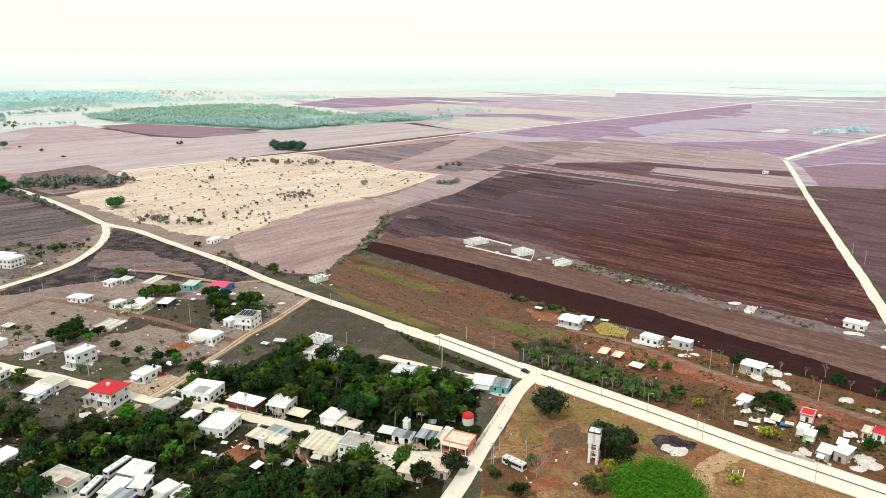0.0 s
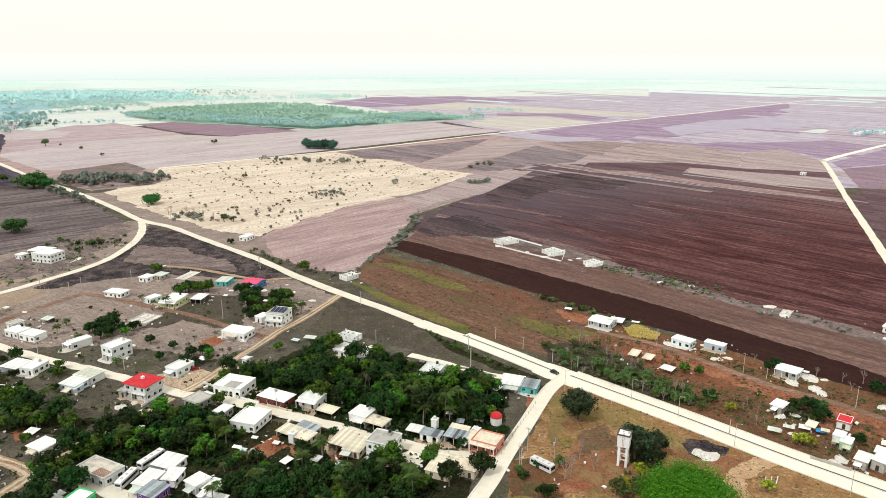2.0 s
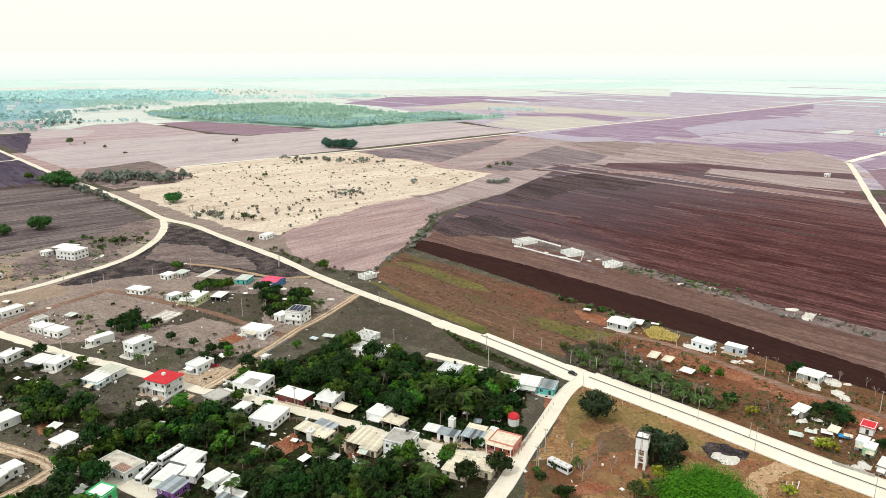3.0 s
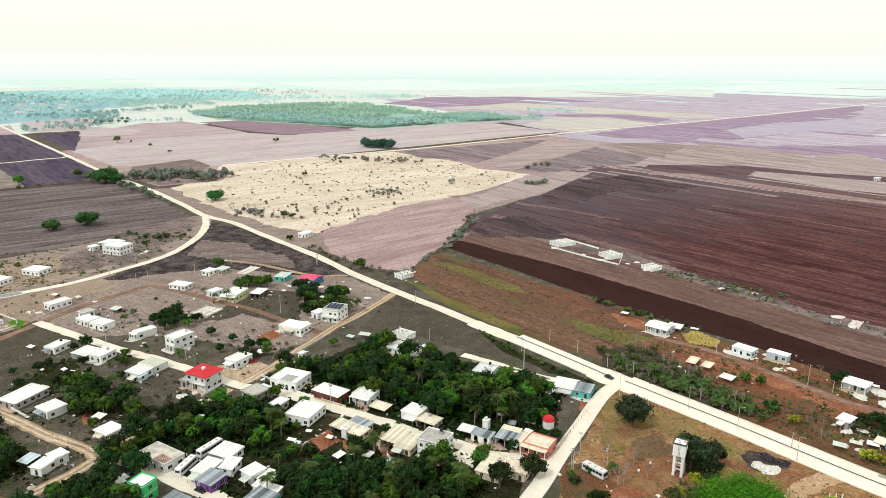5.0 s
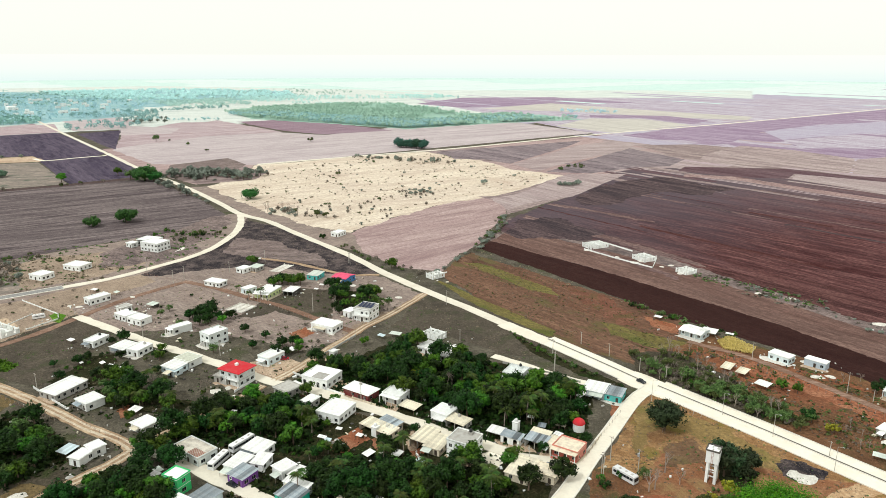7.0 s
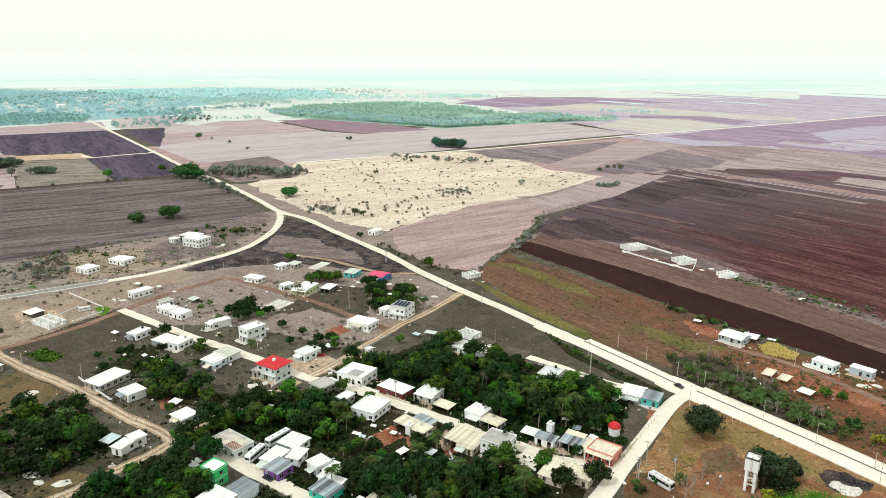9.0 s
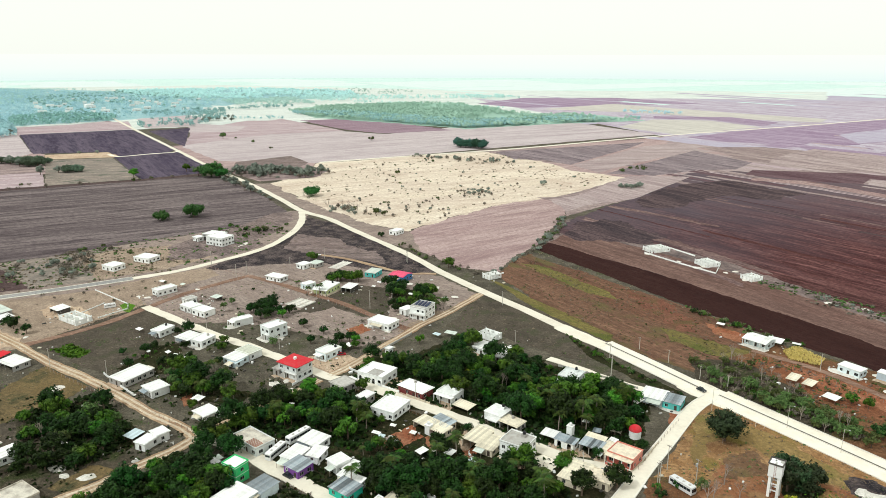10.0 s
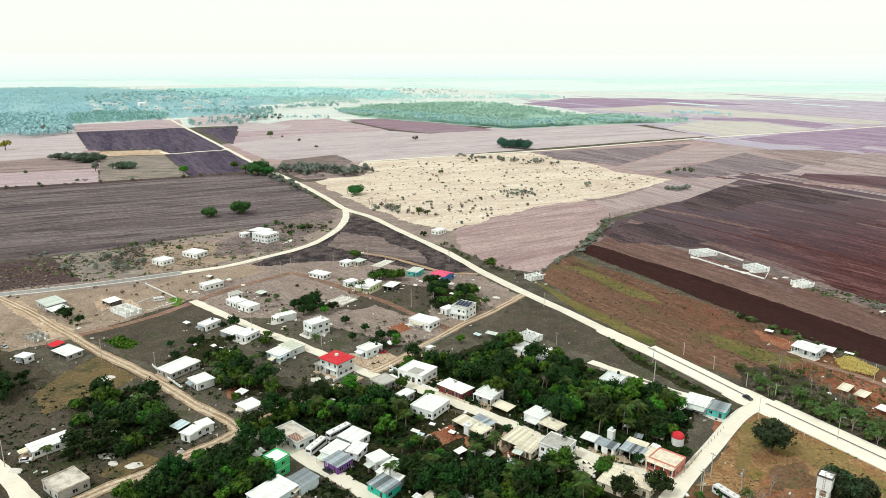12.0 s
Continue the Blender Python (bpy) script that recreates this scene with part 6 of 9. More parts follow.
def ruin(x, y, w, d, h, ang, mat, rooms=2, label="unfinished roofless white block house"):
    """Walls with openings and no roof."""
    FOOT.append((x, y, w, d, radians(ang)))
    rnd = random.Random(int(x + y))
    r = empty("unfinished_house", x, y, 0, ang)
    tagged(r, label, "house")
    x0, x1, y0, y1 = -w / 2, w / 2, -d / 2, d / 2
    runs = [((x0, y0), (1, 0), w), ((x1, y0), (0, 1), d), ((x1, y1), (-1, 0), w), ((x0, y1), (0, -1), d)]
    for k in range(1, rooms):
        runs.append(((x0 + w * k / rooms, y0), (0, 1), d))
    runs.append(((x0, 0), (1, 0), w))
    for o, ux, ln in runs:
        holes = []
        n = max(1, int(ln / 3))
        for k in range(n):
            c = ln * (k + .5) / n
            if c > .9 and ln - c > .9:
                holes.append((c - .55, c + .55, .0 if rnd.random() < .4 else 1.0, min(h - .3, 2.2)))
        bm = bmesh.new()
        wall_panel(bm, o, ux, ln, 0, h + rnd.uniform(-.25, .15), holes if h > 1.5 else [], .22)
        put("wall", bm, mat, r)
    for px_, py_ in ((x0, y0), (x1, y0), (x0, y1), (x1, y1), (0, y0), (0, y1)):
        put("pillar", boxm(px_ - .16, py_ - .16, 0, px_ + .16, py_ + .16, h + rnd.uniform(.1, .7)), mat, r)
    put("floor_slab", boxm(x0, y0, 0, x1, y1, .1), LIMEST, r)
    return r


def mound(x, y, r, hgt, mat, label="heap of white limestone rubble"):
    rng = random.Random(int(x * 31 + y * 17))
    n, rings = 14, 5
    vs, fs = [], []
    for i in range(rings):
        q = 1 - i / rings
        for k in range(n):
            a = 6.283 * k / n
            rr = r * q * (1 + .35 * noise.noise(Vector((math.cos(a) * 1.7 + x, math.sin(a) * 1.7 + y, i * .3))))
            vs.append((rr * math.cos(a), rr * math.sin(a) * .7, hgt * (1 - q * q) * (1 + .3 * rng.uniform(-1, 1)) - (.05 if i == 0 else 0)))
    vs.append((0, 0, hgt))
    for i in range(rings - 1):
        for k in range(n):
            a, b = i * n + k, i * n + (k + 1) % n
            fs.append((a, b, b + n, a + n))
    for k in range(n):
        fs.append(((rings - 1) * n + k, (rings - 1) * n + (k + 1) % n, len(vs) - 1))
    ob = quick("mound", vs, fs, mat)
    ob.matrix_world = pose(x, y, 0.05, 0, 0, rng.uniform(0, 180))
    return tagged(ob, label, "rubble")


def sheet(x, y, z, l, w, ang, tilt, mat, label="loose corrugated metal sheet on props"):
    s = empty("metal_sheet", x, y, 0, ang)
    tagged(s, label, "sheet")
    corrugated("roof", -l / 2, l / 2, -w / 2, w / 2, z, z + tilt, mat, s, 0.0)
    for a in (-l / 2 + .1, l / 2 - .1):
        for b, zz in ((-w / 2 + .1, z), (w / 2 - .1, z + tilt)):
            put("prop", boxm(a - .05, b - .05, 0, a + .05, b + .05, zz), BARK, s)


def pole(x, y, h=9.0, ang=0.0, lamp=False, transformer=False):
    p = empty("street_lamp" if lamp else "utility_pole", x, y, 0, ang)
    tagged(p, "tall grey street lamp on a metal pole" if lamp else "grey concrete utility pole with a crossarm", "pole", group="poles along the streets")
    bm = bmesh.new()
    tube(bm, (0, 0, -.3), (0, 0, h), .17 if not lamp else .11, .10 if not lamp else .07, 8)
    put("shaft", bm, CONC, p)
    if lamp:
        bm = bmesh.new()
        tube(bm, (0, 0, h - .1), (1.6, 0, h + .35), .05, .04, 6)
        put("arm", bm, CONC, p)
        put("lamp_head", boxm(1.4, -.14, h + .28, 2.1, .14, h + .42), CARS, p)
    else:
        put("crossarm", boxm(-.9, -.06, h - .55, .9, .06, h - .42), BARK, p)
        for q in (-.8, -.3, .3, .8):
            bm = bmesh.new()
            tube(bm, (q, 0, h - .42), (q, 0, h - .22), .05, .03, 6)
            put("insulator", bm, KERB, p)
    if transformer:
        bm = bmesh.new()
        tube(bm, (0, -.5, h - 2.4), (0, -.5, h - 1.3), .4, .4, 10)
        put("transformer", bm, CARS, p)


def wheel(parent, x, y, r=.33):
    bm = bmesh.new()
    tube(bm, (x, y - .1, r), (x, y + .1, r), r, r, 12)
    t = put("wheel", bm, RUBBER, parent)
    bm = bmesh.new()
    tube(bm, (x, y - .11, r), (x, y + .11, r), r * .55, r * .55, 10)
    put("rim", bm, CARS, t)


def profile(name, pts, y0, y1, mat, parent, taper=0.0):
    """A side outline extruded across, narrowed towards its top."""
    zs = [p[1] for p in pts]
    lo, hi = min(zs), max(zs)
    bm = bmesh.new()
    rows = []
    for y, s in ((y0, 1), (y1, -1)):
        rows.append([bm.verts.new((x, y + s * taper * (z - lo) / (hi - lo), z)) for x, z in pts])
    bm.faces.new(rows[0])
    bm.faces.new(rows[1][::-1])
    n = len(pts)
    for k in range(n):
        bm.faces.new((rows[0][(k + 1) % n], rows[0][k], rows[1][k], rows[1][(k + 1) % n]))
    bmesh.ops.recalc_face_normals(bm, faces=bm.faces)
    return put(name, bm, mat, parent)


def car(x, y, ang, mat, label, z=0.0):
    c = empty("car", x, y, z, ang)
    tagged(c, label, "car")
    profile("body", [(-2.0, .3), (2.0, .3), (2.05, .62), (1.9, .82), (.95, .92), (-1.75, .95), (-2.02, .8)], -.83, .83, mat, c)
    profile("cabin", [(-1.7, .94), (.95, .92), (.3, 1.42), (-1.2, 1.45)], -.76, .76, GLASS, c, .14)
    put("roof", boxm(-1.2, -.62, 1.42, .3, .62, 1.48), mat, c)
    for a in (-1.25, 1.25):
        for b in (-.76, .76):
            wheel(c, a, b, .31)
    for s in (-1, 1):
        put("headlight", boxm(1.96, s * .6 - .16, .6, 2.06, s * .6 + .16, .74), KERB, c)
        put("tail_light", boxm(-2.05, s * .62 - .14, .65, -1.97, s * .62 + .14, .8), CARR, c)


def bus(x, y, ang, ln, mat, label, z=0.0, hgt=3.0, w=2.45):
    c = empty("bus", x, y, z, ang)
    FOOT.append((x, y, ln, w + 2, radians(ang)))
    tagged(c, label, "bus")
    a, b = -ln / 2, ln / 2
    profile("body", [(a, .35), (b, .35), (b + .08, 1.2), (b - .15, hgt - .15), (b - .45, hgt), (a + .3, hgt), (a, hgt - .2)], -w / 2, w / 2, mat, c, .06)
    n = int(ln / 1.35)
    for s in (-1, 1):
        for k in range(n):
            q = a + .5 + (ln - 1.0) * k / n
            put("window", boxm(q, s * (w / 2 - .01) - .02, 1.45, q + (ln - 1.0) / n - .1, s * (w / 2 - .01) + .02, hgt - .65), GLASS, c)
    put("windscreen", boxm(b - .1, -w / 2 + .2, 1.3, b + .1, w / 2 - .2, hgt - .55), GLASS, c)
    put("rear_window", boxm(a - .03, -w / 2 + .3, 1.6, a + .02, w / 2 - .3, hgt - .6), GLASS, c)
    for k in range(3):
        q = a + ln * (.22 + .27 * k)
        put("roof_hatch", boxm(q, -.4, hgt - .02, q + .8, .4, hgt + .08), GREYW, c)
    for q in (a + ln * .2, b - ln * .18):
        for s in (-1, 1):
            wheel(c, q, s * (w / 2 - .14), .45)


def water_tower(x, y, ang, h):
    t = empty("water_tower", x, y, 0, ang)
    FOOT.append((x, y, 8, 8, radians(ang)))
    tagged(t, "tall white concrete water tower on four columns", "water tower")
    s = 1.3
    zt = h * .64
    for a in (-s, s):
        for b in (-s, s):
            put("column", boxm(a - .42, b - .42, -.2, a + .42, b + .42, zt), TOWERW, t)
    for z in (h * .2, h * .4):
        for q in (-s, s):
            put("beam", boxm(-s + .3, q - .18, z, s - .3, q + .18, z + .35), TOWERW, t)
            put("beam", boxm(q - .18, -s + .3, z, q + .18, s - .3, z + .35), TOWERW, t)
    put("tank", boxm(-s - .72, -s - .72, zt, s + .72, s + .72, h), TOWERW, t)
    put("tank_lid", boxm(-s - .85, -s - .85, h, s + .85, s + .85, h + .15), GREYC, t)
    for a, b, c, d in ((-s - .95, -s - .95, s + .95, -s - .8), (-s - .95, s + .72, s + .95, s + .95), (-s - .95, -s - .72, -s - .72, s + .72), (s + .72, -s - .72, s + .95, s + .72)):
        put("parapet", boxm(a, b, h + .15, c, d, h + .6), DARKW, t)
    for a, b in ((-1.1, -.8), (.1, .5), (1.0, -.9), (-1.0, .9)):
        put("hatch", boxm(a - .75, b - .7, h + .15, a + .75, b + .7, h + .4), TOWERW, t)
    bm = bmesh.new()
    for q in (-.25, .25):
        tube(bm, (q, -s - .75, 0), (q, -s - .75, h), .04, .04, 5)
    for k in range(int(h / .5)):
        tube(bm, (-.25, -s - .75, .3 + k * .5), (.25, -s - .75, .3 + k * .5), .025, .025, 4)
    put("ladder", bm, STEEL, t)
    bm = bmesh.new()
    tube(bm, (.9, .9, 0), (.9, .9, zt), .14, .14, 8)
    put("riser_pipe", bm, DARKW, t)


def tank_tower(x, y, h, ang, dome=False):
    t = empty("tank_tower", x, y, 0, ang)
    if dome:
        tagged(t, "white round cistern with a red domed lid", "cistern")
        bm = bmesh.new()
        tube(bm, (0, 0, -.1), (0, 0, h), 2.2, 2.2, 20)
        put("drum", bm, WHITE, t)
        bm = bmesh.new()
        bmesh.ops.create_uvsphere(bm, u_segments=20, v_segments=10, radius=2.35)
        bmesh.ops.delete(bm, geom=[v for v in bm.verts if v.co.z < -.05], context='VERTS')
        bm.transform(Matrix.Translation((0, 0, h)) @ Matrix.Diagonal((1, 1, .8, 1)))
        put("dome", bm, REDROOF, t, "red painted dome", True)
        return
    tagged(t, "white block tower carrying a household water tank", "tank tower")
    put("shaft", boxm(-1.1, -1.1, -.1, 1.1, 1.1, h), WHITE, t)
    put("cap", boxm(-1.25, -1.25, h, 1.25, 1.25, h + .15), WHITE, t)
    water_tank(t, 0, 0, h + .15, CARW)


def fence(pts, gap=3.0):
    f = empty("fence", *pts[0])
    tagged(f, "wire fence on weathered wooden posts", "fence")
    o = Vector(pts[0])
    base = None
    line = []
    for a, b in zip(pts, pts[1:]):
        a, b = Vector(a), Vector(b)
        n = max(1, int((b - a).length / gap))
        line += [a.lerp(b, k / n) - o for k in range(n)]
    line.append(Vector(pts[-1]) - o)
    for p in line:
        if base is None:
            bm = bmesh.new()
            tube(bm, (0, 0, -.2), (0, 0, 1.5), .09, .07, 5)
            base = put("post", bm, BARKG, f)
        else:
            q = new("post", base.data)
            q.parent = f
        ob = base if p is line[0] else q
        ob.location = (p.x, p.y, 0)
    for z in (.5, 1.1):
        bm = bmesh.new()
        last = None
        for p in line:
            ring = [bm.verts.new((p.x + .01 * c, p.y + .01 * c, z + s_)) for c, s_ in ((-1, -.01), (1, -.01), (0, .014))]
            if last:
                for k in range(3):
                    bm.faces.new((last[k], last[(k + 1) % 3], ring[(k + 1) % 3], ring[k]))
            last = ring
        put("wire", bm, STEEL, f)


def goal(x, y, ang):
    gframe = empty("goal_frame", x, y, 0, ang)
    tagged(gframe, "white metal goal frame on dry grass", "goal")
    for a in (-1.5, 1.5):
        bm = bmesh.new()
        tube(bm, (a, 0, 0), (a, 0, 2), .06, .06, 6)
        put("upright", bm, WHITE, gframe)
    bm = bmesh.new()
    tube(bm, (-1.5, 0, 2), (1.5, 0, 2), .06, .06, 6)
    put("crossbar", bm, WHITE, gframe)


def maize(poly, n):
    rng = random.Random(3)
    xs, ys = [p[0] for p in poly], [p[1] for p in poly]
    vs, fs = [], []
    while n:
        x, y = rng.uniform(min(xs), max(xs)), rng.uniform(min(ys), max(ys))
        if not inside2(x, y, poly):
            continue
        n -= 1
        h = rng.uniform(1.2, 2.0)
        for _ in range(5):
            a = rng.uniform(0, 6.28)
            c, s = math.cos(a), math.sin(a)
            i = len(vs)
            vs += [(x, y, 0), (x + c * .12, y + s * .12, h * .7), (x + c * .75, y + s * .75, h * rng.uniform(.5, 1.05)), (x + s * .1, y - c * .1, h * .6)]
            fs.append((i, i + 1, i + 2, i + 3))
    tagged(quick("dry_maize", vs, fs, LEAF_STRAW), "patch of dry straw-coloured maize stalks", "maize", kind="stuff")


ruin(25.1, 516.1, 10.2, 15.8, 3, -54, WHITE, 3)
ruin(57.1, 487.2, 11.8, 10.6, 3, -52, WHITE, 3)
ruin(81.0, 460.2, 9.0, 9.0, 2.6, -53, WHITE, 2)
ruin(171.9, 371.9, 5.2, 7.7, 0.6, -33, LIMEST, 2, "low white stone foundation of a new house")
ruin(-77.8, 422.0, 6.9, 9.3, 3, -40, WHITE, 1, "small roofless white block hut beside the road")
ruin(-60.2, 323.8, 9.9, 6.4, 3, -28, WHITE, 2)
ruin(-276.7, 291.0, 15.7, 8.9, 2.8, -19, WHITE, 3)
ruin(-292.5, 247.4, 9.6, 6.9, 2.2, -17, GREYC, 2, "roofless grey stone hut in a yard")
ruin(-173.8, 346.2, 11.9, 11.9, 0.5, -17, LIMEST, 3, "low white block foundation grid on bare earth")
ruin(-181.5, 423.4, 7.2, 17.1, 0.3, -12, LIMEST, 2, "low white stone outline of a plot")
low_wall([(33.1, 527.6), (50.8, 507.4)], 1.0, WHITE, "pale block garden wall")
low_wall([(16.8, 507.1), (38.7, 485.4), (60.6, 466.8), (65.9, 490.2)], 1.0, WHITE, "pale block garden wall")
low_wall([(-107.5, 292.4), (-99.1, 317.7)], 1.2, GREYC, "grey concrete block boundary wall")
low_wall([(-131.2, 250.1), (-127.9, 262.6)], 1.0, WHITE, "pale block garden wall")
low_wall([(-137.0, 230.7), (-132.6, 245.1)], 0.9, GREYC, "grey block garden wall")
low_wall([(-189.0, 373.9), (-164.2, 360.7), (-160.2, 375.4)], 1.1, CREAM, "cream painted garden wall with piers")
low_wall([(-282.0, 301.8), (-280.9, 317.5)], 0.6, WHITE, "pale block garden wall")
low_wall([(-267.6, 297.0), (-262.0, 313.5), (-267.1, 320.0), (-302.2, 336.1)], 0.7, WHITE, "pale block garden wall")
low_wall([(-114.0, 271.6), (-107.0, 267.7), (-94.5, 258.9), (-85.4, 255.2)], 1.0, WHITE, "pale block garden wall")
low_wall([(-81.3, 253.4), (-70.3, 248.7)], 0.9, CREAM, "cream garden wall along the street")
low_wall([(-216.2, 238.9), (-204.7, 232.2), (-190.9, 225.2)], 1.0, WHITE, "pale block garden wall")
low_wall([(8.3, 218.5), (12.8, 227.6), (17.6, 240.5)], 0.7, CREAM, "low cream wall beside the street")
low_wall([(118.4, 223.9), (128.4, 216.7)], 1.3, GREYC, "unfinished grey block wall beside the road")
water_tower(52.3, 217.4, -22, 11.8)
low_wall([(-23.6, 298.4), (-1.9, 290.7), (10.8, 283.9)], 1.1, GREYC, "grey block wall along the lane")
bus(-112.4, 199.1, 82, 9.7, CARW, "white coach with a dark window band")
bus(-109.4, 210.9, 68, 10.5, CARW, "white coach with a dark window band")
bus(24.5, 213.8, -42, 8.9, CARW, "old white minibus parked among weeds")
bus(-273.1, 312.9, 45, 6.0, CARW, "white delivery van parked on grass", 0.0, 2.4, 2.1)
car(-203.9, 160.7, 35, CARW, "white saloon car parked by a palm")
car(-297.3, 233.6, -25, CARS, "silver car parked in a yard")
car(-123.3, 285.1, 20, CARR, "dark red car parked beside a house")
car(-101.9, 187.5, -22, CARD, "dark pickup car parked in the street")
car(36.7, 288.7, -42, CARD, "small black car on the pale road", 0.26)
mound(147.6, 289.5, 5, 0.5, LIMEST)
mound(144.9, 279.2, 4, 0.5, LIMEST)
mound(145.8, 274.9, 3.5, 0.5, LIMEST)
mound(138.0, 284.8, 4, 0.5, LIMEST)
mound(165.3, 263.2, 3.8, 0.5, LIMEST)
mound(170.9, 254.1, 3, 0.5, LIMEST)
mound(153.1, 287.8, 1.8, 0.5, LIMEST)
mound(113.3, 307.8, 3, 0.5, LIMEST)
mound(119.1, 309.1, 2.4, 0.5, LIMEST)
mound(113.2, 324.2, 2.5, 0.5, LIMEST)
mound(96.6, 324.8, 4, 0.5, LIMEST)
mound(101.2, 321.3, 3, 0.5, LIMEST)
mound(120.3, 253.9, 2.6, 0.5, LIMEST)
mound(126.5, 255.3, 2.4, 0.5, LIMEST)
mound(207.8, 336.7, 4, 0.5, LIMEST)
mound(211.3, 335.2, 3, 0.5, LIMEST)
mound(214.2, 318.5, 2.4, 0.5, LIMEST)
mound(147.1, 218.5, 5, 0.5, LIMEST)
mound(147.9, 215.0, 4, 0.5, LIMEST)
mound(142.1, 213.3, 3, 0.5, LIMEST)
mound(115.4, 243.1, 2, 0.5, LIMEST)
mound(119.3, 241.0, 1.6, 0.5, LIMEST)
mound(166.7, 381.9, 4, 0.5, LIMEST)
mound(169.0, 368.0, 4, 0.5, LIMEST)
mound(67.0, 471.1, 2, 0.5, LIMEST)
mound(73.5, 475.4, 2.2, 0.5, LIMEST)
mound(76.6, 457.4, 2.5, 0.5, LIMEST)
mound(39.0, 490.0, 2.6, 0.5, LIMEST)
mound(50.1, 478.1, 4, 0.5, LIMEST)
mound(19.2, 505.5, 3, 0.5, LIMEST)
mound(133.5, 417.2, 2.5, 0.5, LIMEST)
mound(116.6, 423.9, 2.6, 0.5, LIMEST)
mound(125.2, 221.3, 3.4, 0.5, LIMEST)
mound(129.0, 223.9, 3, 0.5, LIMEST)
mound(-124.9, 396.5, 3, 0.5, LIMEST)
mound(83.7, 223.7, 4.5, 0.5, LIMEST)
mound(80.5, 226.3, 3, 0.5, LIMEST)
mound(54.5, 482.6, 3, 0.5, LIMEST)
mound(-226.3, 220.9, 3.6, 0.35, LIMEST)
mound(-225.7, 223.5, 2.6, 0.35, LIMEST)
mound(-180.1, 172.0, 3.6, 0.35, LIMEST)
mound(-174.4, 169.0, 2.2, 0.35, LIMEST)
mound(-166.7, 170.4, 3.2, 0.35, LIMEST)
mound(-202.7, 154.9, 3.2, 0.35, LIMEST)
mound(-283.8, 265.1, 1.6, 0.35, LIMEST)
mound(-307.0, 264.1, 1.4, 0.35, LIMEST)
mound(-139.1, 249.3, 3.4, 0.35, LIMEST)
mound(-135.7, 253.3, 2, 0.35, LIMEST)
mound(-263.0, 211.1, 1.8, 0.35, LIMEST)
mound(-163.6, 311.0, 1.6, 0.35, LIMEST)
mound(-194.8, 315.7, 1.2, 0.35, LIMEST)
mound(-212.7, 180.8, 1, 0.35, LIMEST)
mound(-244.3, 353.1, 2.4, 0.35, LIMEST)
mound(-114.9, 337.7, 2, 0.35, LIMEST)
mound(-91.7, 379.6, 2.6, 0.35, LIMEST)
mound(-106.7, 393.2, 3.2, 0.35, LIMEST)
mound(-175.8, 364.5, 1.5, 0.35, LIMEST)
mound(-119.8, 352.0, 1, 0.35, LIMEST)
mound(-264.0, 332.9, 2.2, 0.35, LIMEST)
mound(-270.1, 333.1, 1.8, 0.35, LIMEST)
mound(-129.7, 246.6, 1.6, 0.35, LIMEST)
mound(-161.2, 297.0, 2.5, 0.35, LIMEST)
mound(-131.6, 235.1, 2.2, 0.35, LIMEST)
mound(-59.5, 215.0, 1.5, 0.35, LIMEST)
mound(-81.1, 215.8, 2.0, 0.6, GREYC, "pile of broken masonry and junk")
mound(-78.9, 218.7, 1.6, 0.6, GREYC, "pile of broken masonry and junk")
mound(-77.3, 220.5, 1.5, 0.6, GREYC, "pile of broken masonry and junk")
mound(-79.8, 215.1, 1.5, 0.6, GREYC, "pile of broken masonry and junk")
mound(-63.3, 226.0, 1.6, 0.6, GREYC, "pile of broken masonry and junk")
mound(-45.0, 214.0, 1.5, 0.6, GREYC, "pile of broken masonry and junk")
mound(-88.7, 215.4, 1.4, 0.6, GREYC, "pile of broken masonry and junk")
mound(-27.6, 235.7, 1.6, 0.6, GREYC, "pile of broken masonry and junk")
mound(-24.1, 232.7, 1.4, 0.6, GREYC, "pile of broken masonry and junk")
mound(-157.2, 182.6, 1.6, 0.6, GREYC, "pile of broken masonry and junk")
sheet(-201.5, 263.9, 1.8, 3, 2, -29, 0.3, SHEETW)
sheet(-196.4, 262.0, 1.8, 2.6, 1.8, -14, 0.3, SHEETW)
sheet(-190.9, 260.3, 1.8, 2.6, 1.8, -8, 0.3, SHEETW)
sheet(-190.1, 256.5, 1.8, 2.6, 1.6, -27, 0.3, SHEETW)
sheet(-184.7, 258.3, 1.8, 2.6, 2, -11, 0.3, SHEETW)
sheet(-181.9, 253.2, 1.8, 2, 1.6, -25, 0.3, SHEETW)
sheet(-186.9, 183.8, 1.8, 4.2, 1.2, -12, 0.3, SHEETW)
sheet(-108.9, 227.4, 1.8, 3, 1.6, -24, 0.3, SHEETW)
sheet(-82.4, 219.3, 1.8, 3.4, 1.6, -14, 0.3, SHEETW)
sheet(-78.1, 226.0, 1.8, 2.4, 1.4, -11, 0.3, SHEETW)
sheet(-79.6, 217.7, 1.8, 2.4, 1.6, -13, 0.3, SHEETB)
sheet(-69.3, 222.8, 1.8, 2.6, 1.8, -19, 0.3, SHEETW)
sheet(-73.7, 215.1, 1.8, 2.4, 1.8, -13, 0.3, SHEETW)
sheet(-122.6, 231.8, 1.8, 2.4, 1.2, -8, 0.3, SHEETW)
sheet(-123.0, 169.5, 1.8, 3, 2, -10, 0.3, SHEETG)
sheet(-133.7, 189.2, 1.8, 4, 3, -9, 0.3, SHEETG)
sheet(-129.3, 189.5, 1.8, 3.4, 2.4, -30, 0.3, SHEETG)
sheet(-128.9, 186.9, 1.8, 3.4, 2.6, -19, 0.3, SHEETW)
